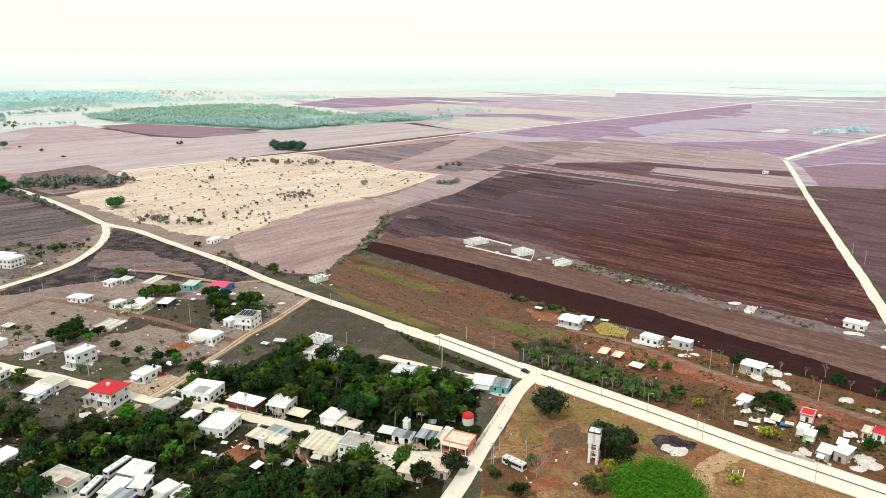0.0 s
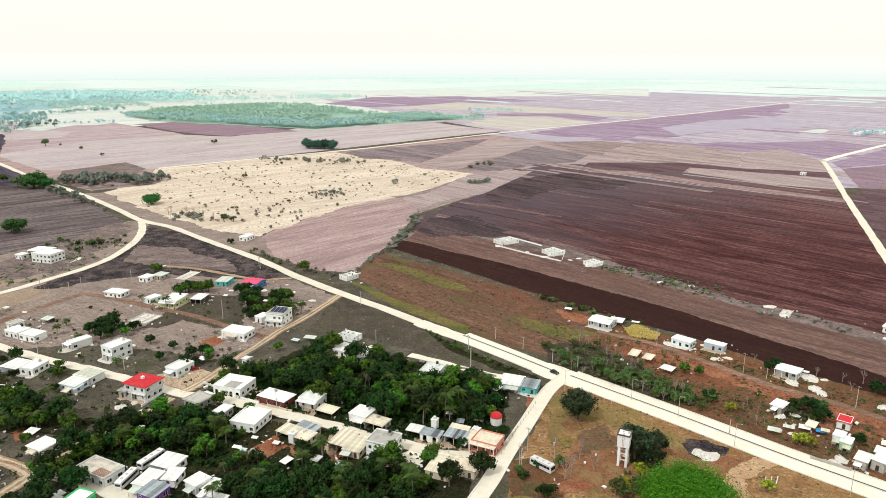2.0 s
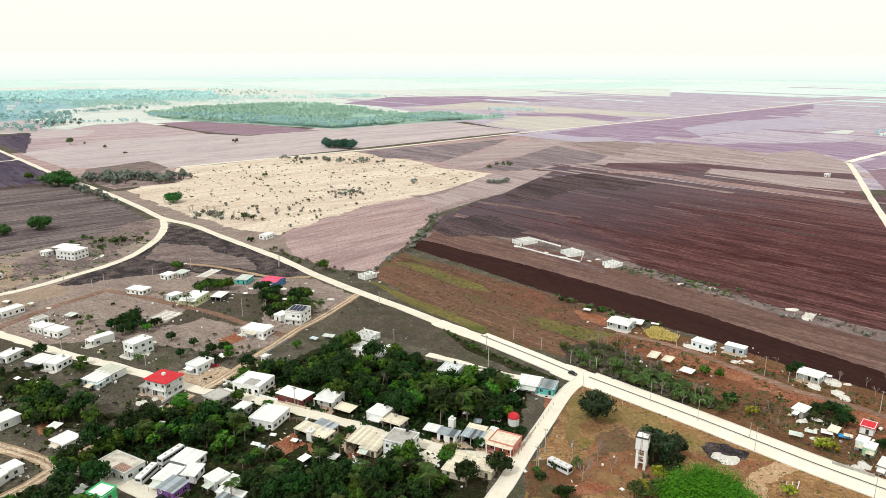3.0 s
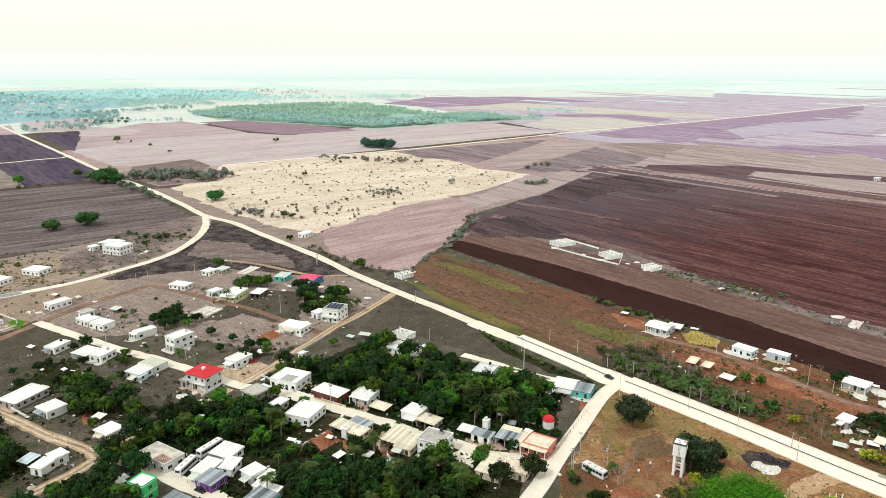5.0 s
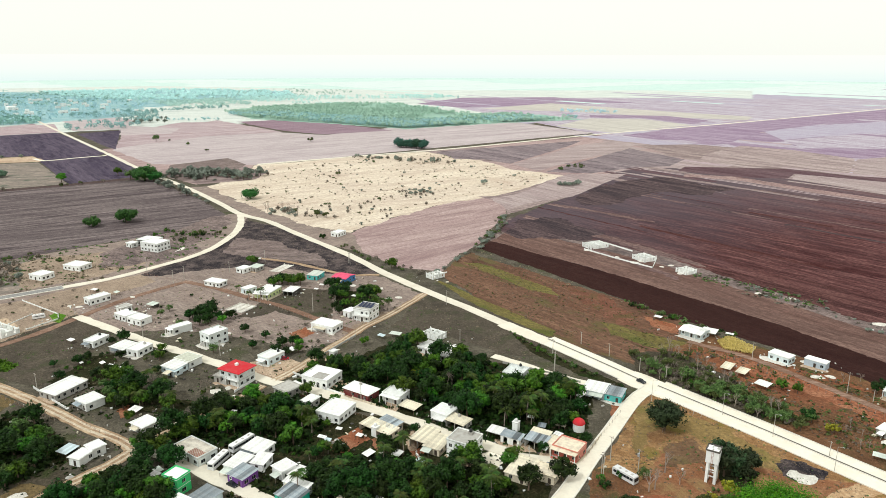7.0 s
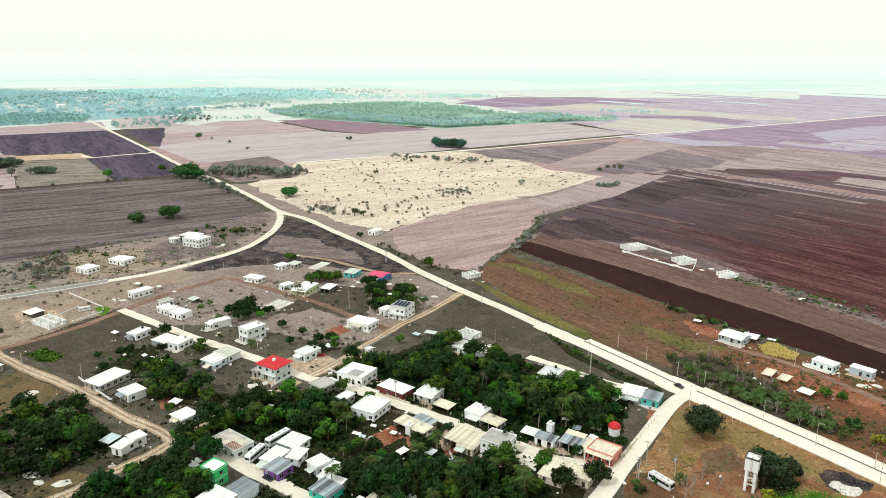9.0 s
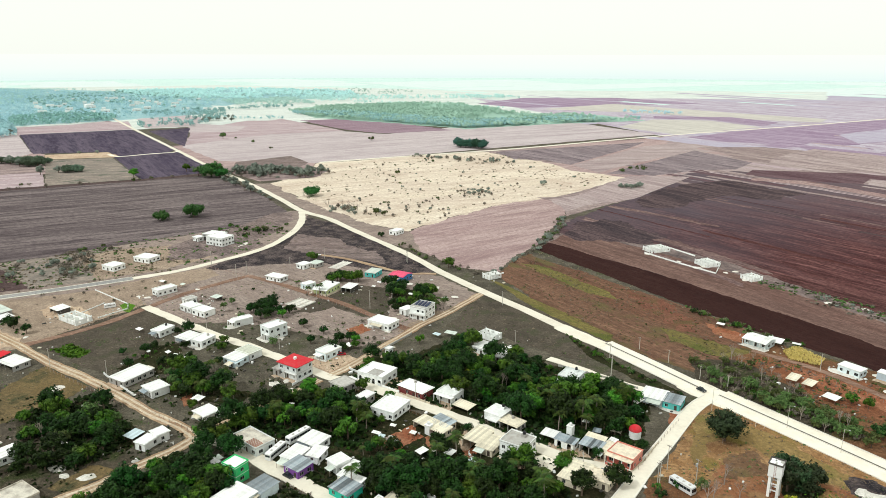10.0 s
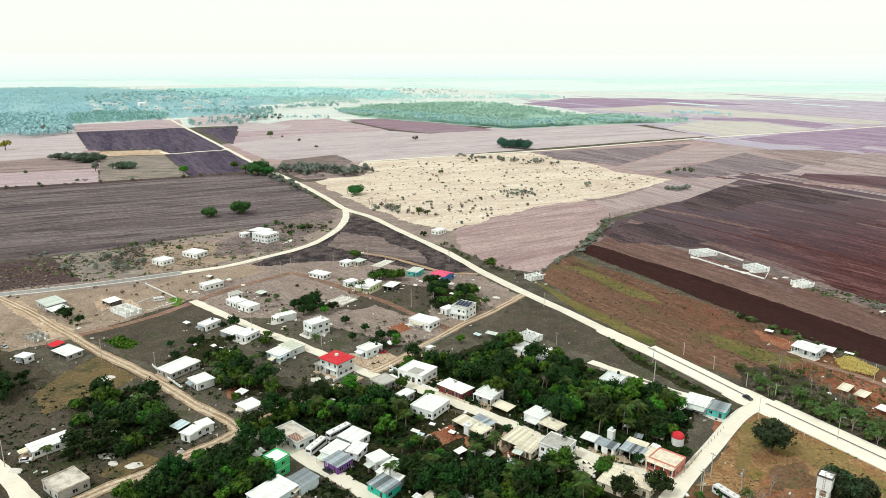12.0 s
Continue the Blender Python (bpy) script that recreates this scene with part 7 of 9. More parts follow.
sheet(-116.1, 171.8, 1.8, 3, 2.4, -29, 0.3, SHEETW)
sheet(-127.2, 163.3, 1.8, 3.4, 2, -14, 0.3, SHEETW)
sheet(-81.8, 279.4, 1.8, 2, 1.4, -17, 0.3, SHEETW)
sheet(-75.6, 285.3, 1.8, 2.4, 1.6, -14, 0.3, SHEETB)
sheet(-80.8, 271.7, 1.8, 2.4, 1.2, -29, 0.3, SHEETW)
sheet(-8.3, 247.3, 1.8, 2.6, 1.6, -11, 0.3, SHEETW)
sheet(2.2, 236.2, 1.8, 3.2, 2.2, -29, 0.3, SHEETW)
sheet(2.9, 242.9, 1.8, 4, 2, -17, 0.3, SHEETY)
sheet(-3.9, 241.5, 1.8, 3, 3, -9, 0.3, SHEETD)
sheet(-44.1, 210.1, 1.8, 3, 1.8, -20, 0.3, SHEETB)
sheet(0.4, 287.6, 1.8, 3.4, 2.2, -29, 0.3, SHEETG)
sheet(-116.6, 373.2, 1.8, 3, 2, -19, 0.3, SHEETW)
sheet(-141.8, 389.7, 1.8, 3, 1.6, -13, 0.3, SHEETW)
sheet(-142.4, 381.3, 1.8, 2.6, 1.6, -14, 0.3, SHEETW)
sheet(-233.4, 285.4, 1.8, 4, 2.4, -20, 0.3, SHEETW)
sheet(-210.8, 262.2, 1.8, 2, 1.4, -30, 0.3, SHEETW)
sheet(-123.0, 293.6, 1.8, 4.2, 2.8, -30, 0.3, SHEETW)
sheet(-95.7, 371.7, 1.8, 3, 2, -13, 0.3, SHEETW)
sheet(-79.5, 321.1, 1.8, 6, 3.4, -12, 0.3, SHEETG)
sheet(-85.8, 317.4, 1.8, 4, 2.4, -26, 0.3, SHEETB)
sheet(-67.5, 181.5, 1.8, 3.6, 2.4, -25, 0.3, SHEETW)
sheet(-55.7, 185.4, 1.8, 4, 2.6, -18, 0.3, SHEETW)
sheet(-52.3, 186.5, 1.8, 3, 2, -16, 0.3, SHEETW)
sheet(-255.8, 355.3, 1.8, 3.5, 2.5, -24, 0.3, SHEETG)
sheet(-271.7, 357.4, 1.8, 4, 2.4, -16, 0.3, SHEETW)
sheet(-203.5, 437.6, 1.8, 3, 2, -12, 0.3, SHEETW)
sheet(52.8, 368.5, 1.8, 4, 2.4, -25, 0.3, SHEETW)
sheet(85.2, 349.6, 1.8, 4, 1.6, -25, 0.3, SHEETW)
sheet(124.6, 242.9, 1.8, 4, 3, -25, 0.3, SHEETW)
sheet(119.3, 236.5, 1.8, 3.4, 2.4, -25, 0.3, SHEETW)
sheet(118.8, 242.9, 1.8, 4, 2, -25, 0.3, SHEETG)
sheet(131.2, 240.8, 1.8, 3, 2, -25, 0.3, SHEETY)
sheet(112.5, 240.7, 1.8, 4.4, 3, -25, 0.3, SHEETG)
sheet(149.7, 232.6, 1.8, 4.4, 2.4, -25, 0.3, SHEETW)
sheet(148.2, 231.8, 1.8, 3, 2, -25, 0.3, SHEETY)
sheet(146.5, 292.1, 1.8, 3.2, 1.6, -25, 0.3, SHEETW)
sheet(130.0, 241.5, 1.2, 3.6, 2.6, -20, .2, BLUET, "bright blue tarpaulin on low props")
tank_tower(-13.4, 238.3, 4.2, -22)
tank_tower(-64.3, 226.5, 3.8, -22)
tank_tower(9.7, 243.5, 3.0, -22, True)
pole(-202.4, 297.2, 9.5, -22, False, False)
pole(-232.8, 390.8, 8.4, -22, False, False)
pole(-235.2, 382.0, 8.4, -22, False, False)
pole(-132.7, 348.7, 10.5, -22, False, False)
pole(-77.1, 251.6, 8.4, -22, False, False)
pole(-244.5, 238.7, 9.5, -22, False, False)
pole(-214.2, 238.3, 7.4, -22, False, False)
pole(-207.7, 155.7, 10.5, -22, False, False)
pole(-0.2, 295.9, 9.5, -22, False, False)
pole(-46.9, 321.2, 6.3, -22, False, False)
pole(-124.4, 362.4, 5.2, -22, False, False)
pole(-154.7, 283.9, 7.4, -22, False, False)
pole(-265.6, 402.3, 9.5, -22, False, False)
pole(-211.2, 409.0, 7.4, -22, False, False)
pole(-198.2, 435.3, 8.4, -22, False, False)
pole(17.4, 213.6, 9.5, -22, False, False)
pole(-7.4, 216.7, 7.4, -22, False, False)
pole(-139.6, 440.1, 8.4, -22, False, False)
pole(20.3, 224.1, 9.5, -40, False, False)
pole(16.8, 214.0, 8.4, -40, False, False)
pole(29.2, 219.0, 8.4, -40, False, True)
pole(39.2, 272.2, 9.5, -40, True, False)
pole(65.2, 264.6, 9.5, -40, True, False)
pole(80.1, 250.4, 9.5, -40, True, False)
pole(94.5, 230.3, 9.5, -40, True, False)
pole(121.0, 202.0, 10.5, -40, True, False)
pole(95.9, 239.6, 6.3, -40, False, False)
pole(120.3, 293.4, 9.5, -40, False, False)
pole(153.5, 262.7, 9.5, -40, False, False)
pole(89.8, 323.3, 8.4, -40, False, False)
pole(37.1, 300.9, 6.3, -40, False, False)
pole(47.5, 293.6, 6.3, -40, False, False)
pole(11.9, 327.8, 6.3, -40, False, False)
pole(24.6, 315.2, 6.3, -40, False, False)
pole(-0.4, 293.3, 9.5, -40, False, False)
pole(-62.4, 372.5, 8.4, -40, False, False)
pole(-141.1, 442.3, 7.4, -40, False, False)
pole(287.1, 462.1, 9.5, -40, False, False)
pole(128.2, 287.6, 5.2, -40, False, False)
pole(293.1, 488.0, 8.4, -40, False, False)
pole(-1.5, 313.7, 7.4, -40, False, False)
fence([(-128.6, 273.2), (-117.4, 287.0), (-114.1, 293.1)])
fence([(-103.2, 251.5), (-85.6, 244.2), (-66.6, 236.0)])
fence([(-275.2, 252.9), (-241.7, 235.6), (-213.6, 225.1), (-188.2, 215.3)])
fence([(-257.2, 316.1), (-262.8, 294.9), (-275.6, 260.5)])
fence([(-262.9, 394.5), (-241.6, 387.8), (-230.7, 384.9)])
fence([(-221.6, 389.2), (-188.6, 371.7), (-166.7, 356.7), (-131.5, 338.6), (-100.7, 322.8)])
fence([(-227.3, 384.7), (-239.2, 351.3), (-244.7, 336.0)])
fence([(62.2, 335.7), (86.5, 317.7), (107.0, 296.4), (125.0, 276.9), (141.9, 261.6), (157.2, 247.7)])
fence([(26.0, 259.5), (16.7, 237.1), (10.9, 221.5)])
fence([(-183.2, 219.6), (-165.5, 210.2), (-148.6, 204.2)])
fence([(114.6, 208.1), (111.3, 197.1)])
fence([(-92.2, 176.1), (-80.7, 172.2)])
fence([(-100.8, 183.0), (-89.9, 179.4)])
goal(55.3, 262.1, -20)
maize([(77.8, 342.0), (85.3, 349.3), (94.4, 335.9), (90.5, 328.4), (78.6, 332.0)], 900)



# ---- plants ----
def leaf_cards(rng, lobes, per, size):
    """Small bent leaf clumps on the shells of round lobes."""
    vs, fs = [], []
    for cx, cy, cz, r in lobes:
        for _ in range(per):
            v = Vector((rng.gauss(0, 1), rng.gauss(0, 1), rng.gauss(0.25, 1))).normalized()
            p = Vector((cx, cy, cz)) + v * r * rng.choice((rng.uniform(.7, 1.05), rng.uniform(.85, 1.1), rng.uniform(1.0, 1.35)))
            n = (v + Vector((rng.uniform(-1, 1), rng.uniform(-1, 1), rng.uniform(-.4, 1))) * .55).normalized()
            a = n.orthogonal().normalized()
            a = Matrix.Rotation(rng.uniform(0, 6.28), 3, n) @ a
            b = n.cross(a)
            s = size * rng.uniform(.6, 1.35)
            k = len(vs)
            vs += [p - a * s - b * s * .5, p + a * s * .2 - b * s * .75 - n * s * .25, p + a * s + b * s * .3, p - a * s * .1 + b * s * .8 - n * s * .2]
            fs.append((k, k + 1, k + 2, k + 3))
    return vs, fs


def crown_lobes(rng, R, Hc, z, n):
    lobes = []
    for _ in range(n):
        a, q = rng.uniform(0, 6.28), math.sqrt(rng.random())
        rr = R * .72 * q
        zz = z + Hc * (rng.uniform(-.3, .55) * (1 - .55 * q))
        lobes.append((rr * math.cos(a) * 1.06, rr * math.sin(a) * 1.06, zz + Hc * rng.uniform(-.04, .14), R * rng.choice((.15, .2, .26, .34))))
    return lobes


def limbs(bm, rng, h, r, R, n=6):
    tube(bm, (0, 0, -.2), (rng.uniform(-.2, .2), rng.uniform(-.2, .2), h * .45), r, r * .7, 7)
    for k in range(n):
        a = 6.28 * k / n + rng.uniform(-.4, .4)
        q = Vector((math.cos(a) * R * .55, math.sin(a) * R * .55, h * rng.uniform(.62, .85)))
        m_ = Vector((q.x * .4, q.y * .4, h * .52))
        tube(bm, (0, 0, h * rng.uniform(.3, .45)), m_, r * .5, r * .36, 5)
        tube(bm, m_, q, r * .36, r * .1, 5)


PROTO = []


def tree_proto(seed, h, R, leaf, n=34, per=44, size=.34, bark=None, low=.56):
    rng = random.Random(seed)
    e = empty("tree", 0, 0)
    bm = bmesh.new()
    limbs(bm, rng, h, .05 * h ** .75 + .06, R)
    put("trunk", bm, bark or BARK, e)
    Hc = h * .55
    vs, fs = leaf_cards(rng, crown_lobes(rng, R, Hc * 1.15, h * low, n), per, size)
    quick("crown", vs, fs, leaf, e)
    PROTO.append(e)
    return e


def bush_proto(seed, h, R, leaf, n=12, per=26, size=.24):
    rng = random.Random(seed)
    e = empty("bush", 0, 0)
    bm = bmesh.new()
    for k in range(5):
        a = 6.28 * k / 5
        q = Vector((math.cos(a) * R * .5, math.sin(a) * R * .5, h * .6))
        tube(bm, (0, 0, -.1), q, .05, .03, 4)
        for _ in range(3):
            tube(bm, q, q + Vector((rng.uniform(-.5, .5) * R, rng.uniform(-.5, .5) * R, h * rng.uniform(.2, .6))), .03, .012, 3)
    put("stem", bm, BARKG if leaf in (LEAF_GREY, LEAF_OLIVE, LEAF_HAZE) else BARK, e)
    vs, fs = leaf_cards(rng, [(x, y, abs(z), r) for x, y, z, r in crown_lobes(rng, R, h * .8, h * .5, n)], per, size)
    quick("crown", vs, fs, leaf, e)
    PROTO.append(e)
    return e


def bare_proto(seed, h, mat):
    rng = random.Random(seed)
    e = empty("bare_tree", 0, 0)
    bm = bmesh.new()

    def grow(p, d, ln, r, lev):
        q = p + d * ln
        tube(bm, p, q, r, r * .6, 5 if lev < 2 else 3)
        if lev < 4:
            for _ in range(3 if lev < 3 else 2):
                nd_ = (d + Vector((rng.uniform(-1, 1), rng.uniform(-1, 1), rng.uniform(-.1, .6))) * .7).normalized()
                grow(q, nd_, ln * rng.uniform(.6, .8), r * .55, lev + 1)
    grow(Vector((0, 0, -.2)), Vector((0, 0, 1)), h * .34, .03 * h, 0)
    put("trunk", bm, mat, e)
    PROTO.append(e)
    return e


def palm_proto(seed, h, leaf=None):
    rng = random.Random(seed)
    e = empty("palm_tree", 0, 0)
    bm = bmesh.new()
    lean = Vector((rng.uniform(-.6, .6), rng.uniform(-.6, .6), 0))
    pts = [lean * (k / 5) ** 2 + Vector((0, 0, h * k / 5)) for k in range(6)]
    for a, b in zip(pts, pts[1:]):
        tube(bm, a, b, .2, .17, 7)
    put("trunk", bm, BARKG, e)
    top = pts[-1]
    base = None
    for k in range(12):
        bm = bmesh.new()
        L = rng.uniform(2.2, 3.1)
        up = rng.uniform(.05, 1.25)
        spine = [Vector((L * t * math.cos(up * .5), 0, L * (math.sin(up) * t - .85 * t * t))) for t in (0, .15, .3, .45, .6, .75, .9, 1.0)]
        for p, q in zip(spine, spine[1:]):
            tube(bm, p, q, .035, .03, 3)
        for s in range(15):
            t = .12 + .88 * s / 14
            p = Vector((L * t * math.cos(up * .5), 0, L * (math.sin(up) * t - .85 * t * t)))
            wl = (.95 * math.sin(math.pi * min(1, .15 + t * .8)) + .15) * rng.uniform(.85, 1.1)
            for sd in (-1, 1):
                tip = p + Vector((.45, sd * wl, -.55 * wl))
                bm.faces.new([bm.verts.new(x) for x in (p + Vector((-.11, 0, 0)), p + Vector((.11, 0, 0)), tip + Vector((.03, 0, 0)), tip - Vector((.04, 0, 0)))])
        bm.transform(Matrix.Translation(top) @ Matrix.Rotation(6.28 * k / 12 + rng.uniform(-.25, .25), 4, 'Z'))
        put("frond", bm, leaf or LEAF_PALM, e)
    PROTO.append(e)
    return e


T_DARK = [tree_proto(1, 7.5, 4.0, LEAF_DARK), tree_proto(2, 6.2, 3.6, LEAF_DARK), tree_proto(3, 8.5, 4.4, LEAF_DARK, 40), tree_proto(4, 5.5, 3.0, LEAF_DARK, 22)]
T_MID = [tree_proto(5, 7.0, 3.8, LEAF_MID), tree_proto(6, 5.6, 3.2, LEAF_MID, 24)]
T_LIME = [tree_proto(25, 6.2, 3.2, LEAF_LIME, 26), tree_proto(26, 5.2, 2.7, LEAF_LIME, 22)]
T_OLIVE = [tree_proto(7, 5.0, 2.8, LEAF_OLIVE, 20, 34, .26), tree_proto(8, 4.0, 2.4, LEAF_OLIVE, 17, 32, .26)]
T_SHADE = [tree_proto(51, 7.0, 3.2, LEAF_SHADE, 30, 40, .3), tree_proto(52, 5.5, 2.8, LEAF_SHADE, 24, 36, .3)]
T_YEL = [tree_proto(9, 4.6, 2.8, LEAF_YELLOW, 12, 26)]
T_ROUND = [tree_proto(31, 11.0, 4.9, LEAF_SHADE, 90, 70, .32, None, .40)]
T_DOME = [tree_proto(32, 8.0, 5.6, LEAF_DOME, 60, 60, .42, None, .42)]
T_WIDE = [tree_proto(33, 6.0, 4.6, LEAF_GREEN_HAZE, 44, 50, .42, None, .40), tree_proto(34, 5.2, 4.2, LEAF_GREEN_HAZE, 40, 50, .42, None, .40)]
T_COPSE = [tree_proto(61, 11.0, 6.0, LEAF_COPSE, 60, 50, .5, None, .42)]
B_GREEN = [bush_proto(11, 2.4, 1.7, LEAF_MID), bush_proto(12, 1.8, 1.3, LEAF_DARK)]
B_OLIVE = [bush_proto(13, 2.0, 1.6, LEAF_OLIVE), bush_proto(14, 1.5, 1.3, LEAF_OLIVE)]
B_GREY = [bush_proto(15, 2.2, 1.7, LEAF_GREY, 9, 22, .2), bush_proto(16, 1.6, 1.5, LEAF_GREY, 8, 20, .2)]
B_HAZE = [bush_proto(41, 2.2, 1.7, LEAF_HAZE, 8, 26, .42), bush_proto(42, 1.7, 1.6, LEAF_HAZE, 7, 24, .4)]
T_HAZE = [tree_proto(43, 5.0, 3.0, LEAF_HAZE, 14, 36, .5)]
T_BARE = [bare_proto(17, 6.5, BARKG), bare_proto(18, 5.0, BARKG)]
T_PALM = [palm_proto(19, 5.5), palm_proto(20, 7.0)]
T_BANANA = [palm_proto(21, 3.2, LEAF_YELLOW)]
for protos, lab, cat in ((T_DARK, "dense dark green broadleaf garden tree", "tree"), (T_MID, "mid green leafy garden tree", "tree"), (T_LIME, "light yellow-green leafy garden tree", "tree"), (T_ROUND, "round dark green tree with a crown down to the ground", "tree"), (T_WIDE, "low wide dusty green tree beside a field", "tree"), (T_COPSE, "dense dark blue-green tree in a copse among fields", "tree"), (T_DOME, "broad domed green tree in open farmland", "tree"), (T_OLIVE, "small dusty olive green tree", "tree"), (T_SHADE, "dull dark green ragged tree on dry ground", "tree"),
                         (T_YEL, "yellow-green flowering tree in a dry garden", "tree"), (B_GREEN, "low green bush on dry ground", "bush"), (B_OLIVE, "dusty olive scrub bush", "bush"),
                         (B_GREY, "dry grey leafless scrub bush", "bush"), (B_HAZE, "dusty grey-green scrub bush in dry farmland", "bush"), (T_HAZE, "dusty grey-green tree in dry farmland", "tree"), (T_BARE, "bare grey branched tree without leaves", "tree"), (T_BANANA, "low palm with bright yellow-green fronds in a garden", "palm"), (T_PALM, "coconut palm with drooping yellow-green fronds", "palm")):
    for p in protos:
        tagged(p, lab, cat)
RNG = random.Random(5)


WANTED = []


def plant(protos, x, y, s=1.0):
    """Notes down a plant; all are set out together below."""
    p = RNG.choice(protos)
    k = s * RNG.uniform(.85, 1.15)
    WANTED.append((math.hypot(x, y), p, x, y, RNG.uniform(0, 360), k, k * RNG.uniform(.9, 1.1)))


def inside(x, y, poly):
    c = False
    for i in range(len(poly)):
        (x1, y1), (x2, y2) = poly[i], poly[i - 1]
        if (y1 > y) != (y2 > y) and x < (x2 - x1) * (y - y1) / (y2 - y1) + x1:
            c = not c
    return c


def grove(poly, n, mix_, s=(.8, 1.2), gap=2.2):
    """Plants n trees or bushes at random within a plot, clear of houses and of one another."""
    xs, ys = [p[0] for p in poly], [p[1] for p in poly]
    done, tries = [], 0
    while len(done) < n and tries < n * 40:
        tries += 1
        x, y = RNG.uniform(min(xs), max(xs)), RNG.uniform(min(ys), max(ys))
        if not inside(x, y, poly) or in_house(x, y, 1.2) or on_road(x, y) or any((x - a) ** 2 + (y - b) ** 2 < gap * gap for a, b in done):
            continue
        done.append((x, y))
        plant(RNG.choice(mix_), x, y, RNG.uniform(*s))


def hedge(pts, n, mix_, spread=2.0, s=(.7, 1.2)):
    line = smooth_path(pts, 2)
    for _ in range(n):
        p = RNG.choice(line)
        x, y = p.x + RNG.gauss(0, spread), p.y + RNG.gauss(0, spread)
        if not in_house(x, y, 1.0) and not on_road(x, y):
            plant(RNG.choice(mix_), x, y, RNG.uniform(*s))


# open ground kept in front of the far houses
FAR_HOMES = [(f[0] * (1 - k / 2200), f[1] * (1 - k / 2200)) for f in FOOT if f[0] < -900 for k in (0, 18, 36, 54)]


def far_wood(poly, n, leaf, label, h=(6, 10), name="wood", gaps=0.0):
    """A distant wood: joined crowns of leaf clumps."""
    rng = random.Random(n)
    xs, ys = [p[0] for p in poly], [p[1] for p in poly]
    vs, fs = [], []
    k = 0
    while k < n:
        x, y = rng.uniform(min(xs), max(xs)), rng.uniform(min(ys), max(ys))
        if not inside(x, y, poly) or any((x - a) ** 2 + (y - b) ** 2 < 300 for a, b in FAR_HOMES) or noise.noise(Vector((x * .011, y * .011, .5))) + .8 * noise.noise(Vector((x * .0042, y * .0042, 2.5))) < rng.uniform(-.6, .12) + gaps:
            continue
        k += 1
        hh = rng.uniform(*h)
        for _ in range(26):
            v = Vector((rng.gauss(0, 1), rng.gauss(0, 1), rng.gauss(.6, .8))).normalized()
            p = Vector((x, y, hh * .62)) + Vector((v.x * hh * .42, v.y * hh * .42, v.z * hh * .4))
            nn = (v + Vector((rng.uniform(-1, 1), rng.uniform(-1, 1), rng.uniform(-.3, 1))) * .5).normalized()
            a = nn.orthogonal().normalized()
            a = Matrix.Rotation(rng.uniform(0, 6.28), 3, nn) @ a
            b = nn.cross(a)
            s = hh * rng.uniform(.10, .19)
            i = len(vs)
            vs += [p - a * s - b * s * .6, p + a * s * .3 - b * s * .8, p + a * s + b * s * .3, p - a * s * .1 + b * s * .9]
            fs.append((i, i + 1, i + 2, i + 3))
    return tagged(quick(name, vs, fs, leaf), label, "wood", kind="stuff")


grove([(-79, 300), (-70, 317), (-50, 299), (-32, 305), (-23, 290), (-21, 273), (5, 282), (13, 267), (13, 243), (-10, 242), (-31, 243), (-54, 255), (-75, 269), (-90, 273)], 112, [T_DARK, T_DARK, T_DARK, T_MID, T_MID, T_LIME], (.7, 1.3), 2.6)
grove([(-142, 213), (-131, 234), (-117, 247), (-100, 244), (-90, 233), (-92, 218), (-88, 209), (-104, 219), (-121, 216), (-135, 206)], 44, [T_DARK, T_DARK, T_MID, T_LIME], (.7, 1.2), 2.6)
grove([(-81, 196), (-64, 206), (-50, 208), (-43, 200), (-34, 213), (-24, 212), (-14, 202), (-22, 184), (-60, 172), (-76, 184)], 60, [T_DARK, T_DARK, T_DARK, T_MID, T_PALM], (.7, 1.3), 2.6)
grove([(-153, 166), (-142, 188), (-122, 178), (-107, 174), (-120, 164), (-118, 153), (-154, 136), (-155, 155)], 50, [T_DARK, T_DARK, T_MID, T_LIME], (.7, 1.2), 2.6)
grove([(-219, 195), (-204, 218), (-177, 204), (-164, 190), (-166, 178), (-180, 169), (-193, 165), (-201, 176)], 40, [T_DARK, T_DARK, T_MID, T_OLIVE], (.7, 1.2), 2.6)
grove([(-189, 243), (-183, 255), (-166, 242), (-146, 237), (-145, 227), (-175, 228)], 22, [T_DARK, T_MID, T_OLIVE], (.8, 1.2), 2.2)
grove([(-136, 384), (-107, 388), (-94, 351), (-115, 349)], 20, [T_DARK, T_MID], (.7, 1.0), 2.2)
grove([(-183, 392), (-164, 404), (-152, 393), (-174, 382)], 9, [T_DARK, T_MID], (.7, 1.0), 2.2)
grove([(-289, 207), (-268, 217), (-252, 208), (-248, 188), (-256, 176)], 20, [T_DARK, T_DARK], (.8, 1.2), 2.2)
grove([(-309, 275), (-311, 288), (-280, 271), (-290, 264)], 10, [T_DARK, B_GREEN], (.6, .9), 2.2)
grove([(-199, 326), (-180, 347), (-172, 330), (-185, 316)], 10, [T_DARK, T_OLIVE], (.7, 1.0), 2.2)
grove([(-228, 261), (-206, 276), (-183, 255), (-204, 235)], 16, [T_DARK, B_GREEN], (.6, .9), 2.2)
grove([(-223, 290), (-186, 290), (-170, 259), (-200, 263)], 14, [T_DARK, T_MID, B_GREEN], (.5, .9), 2.2)
grove([(-115, 268), (-107, 290), (-84, 288), (-75, 266), (-87, 271)], 16, [T_DARK, T_MID], (.6, .9), 2.2)
grove([(-145, 296), (-124, 303), (-121, 289), (-136, 290)], 5, [T_DARK, B_GREEN], (.6, .8), 2.2)
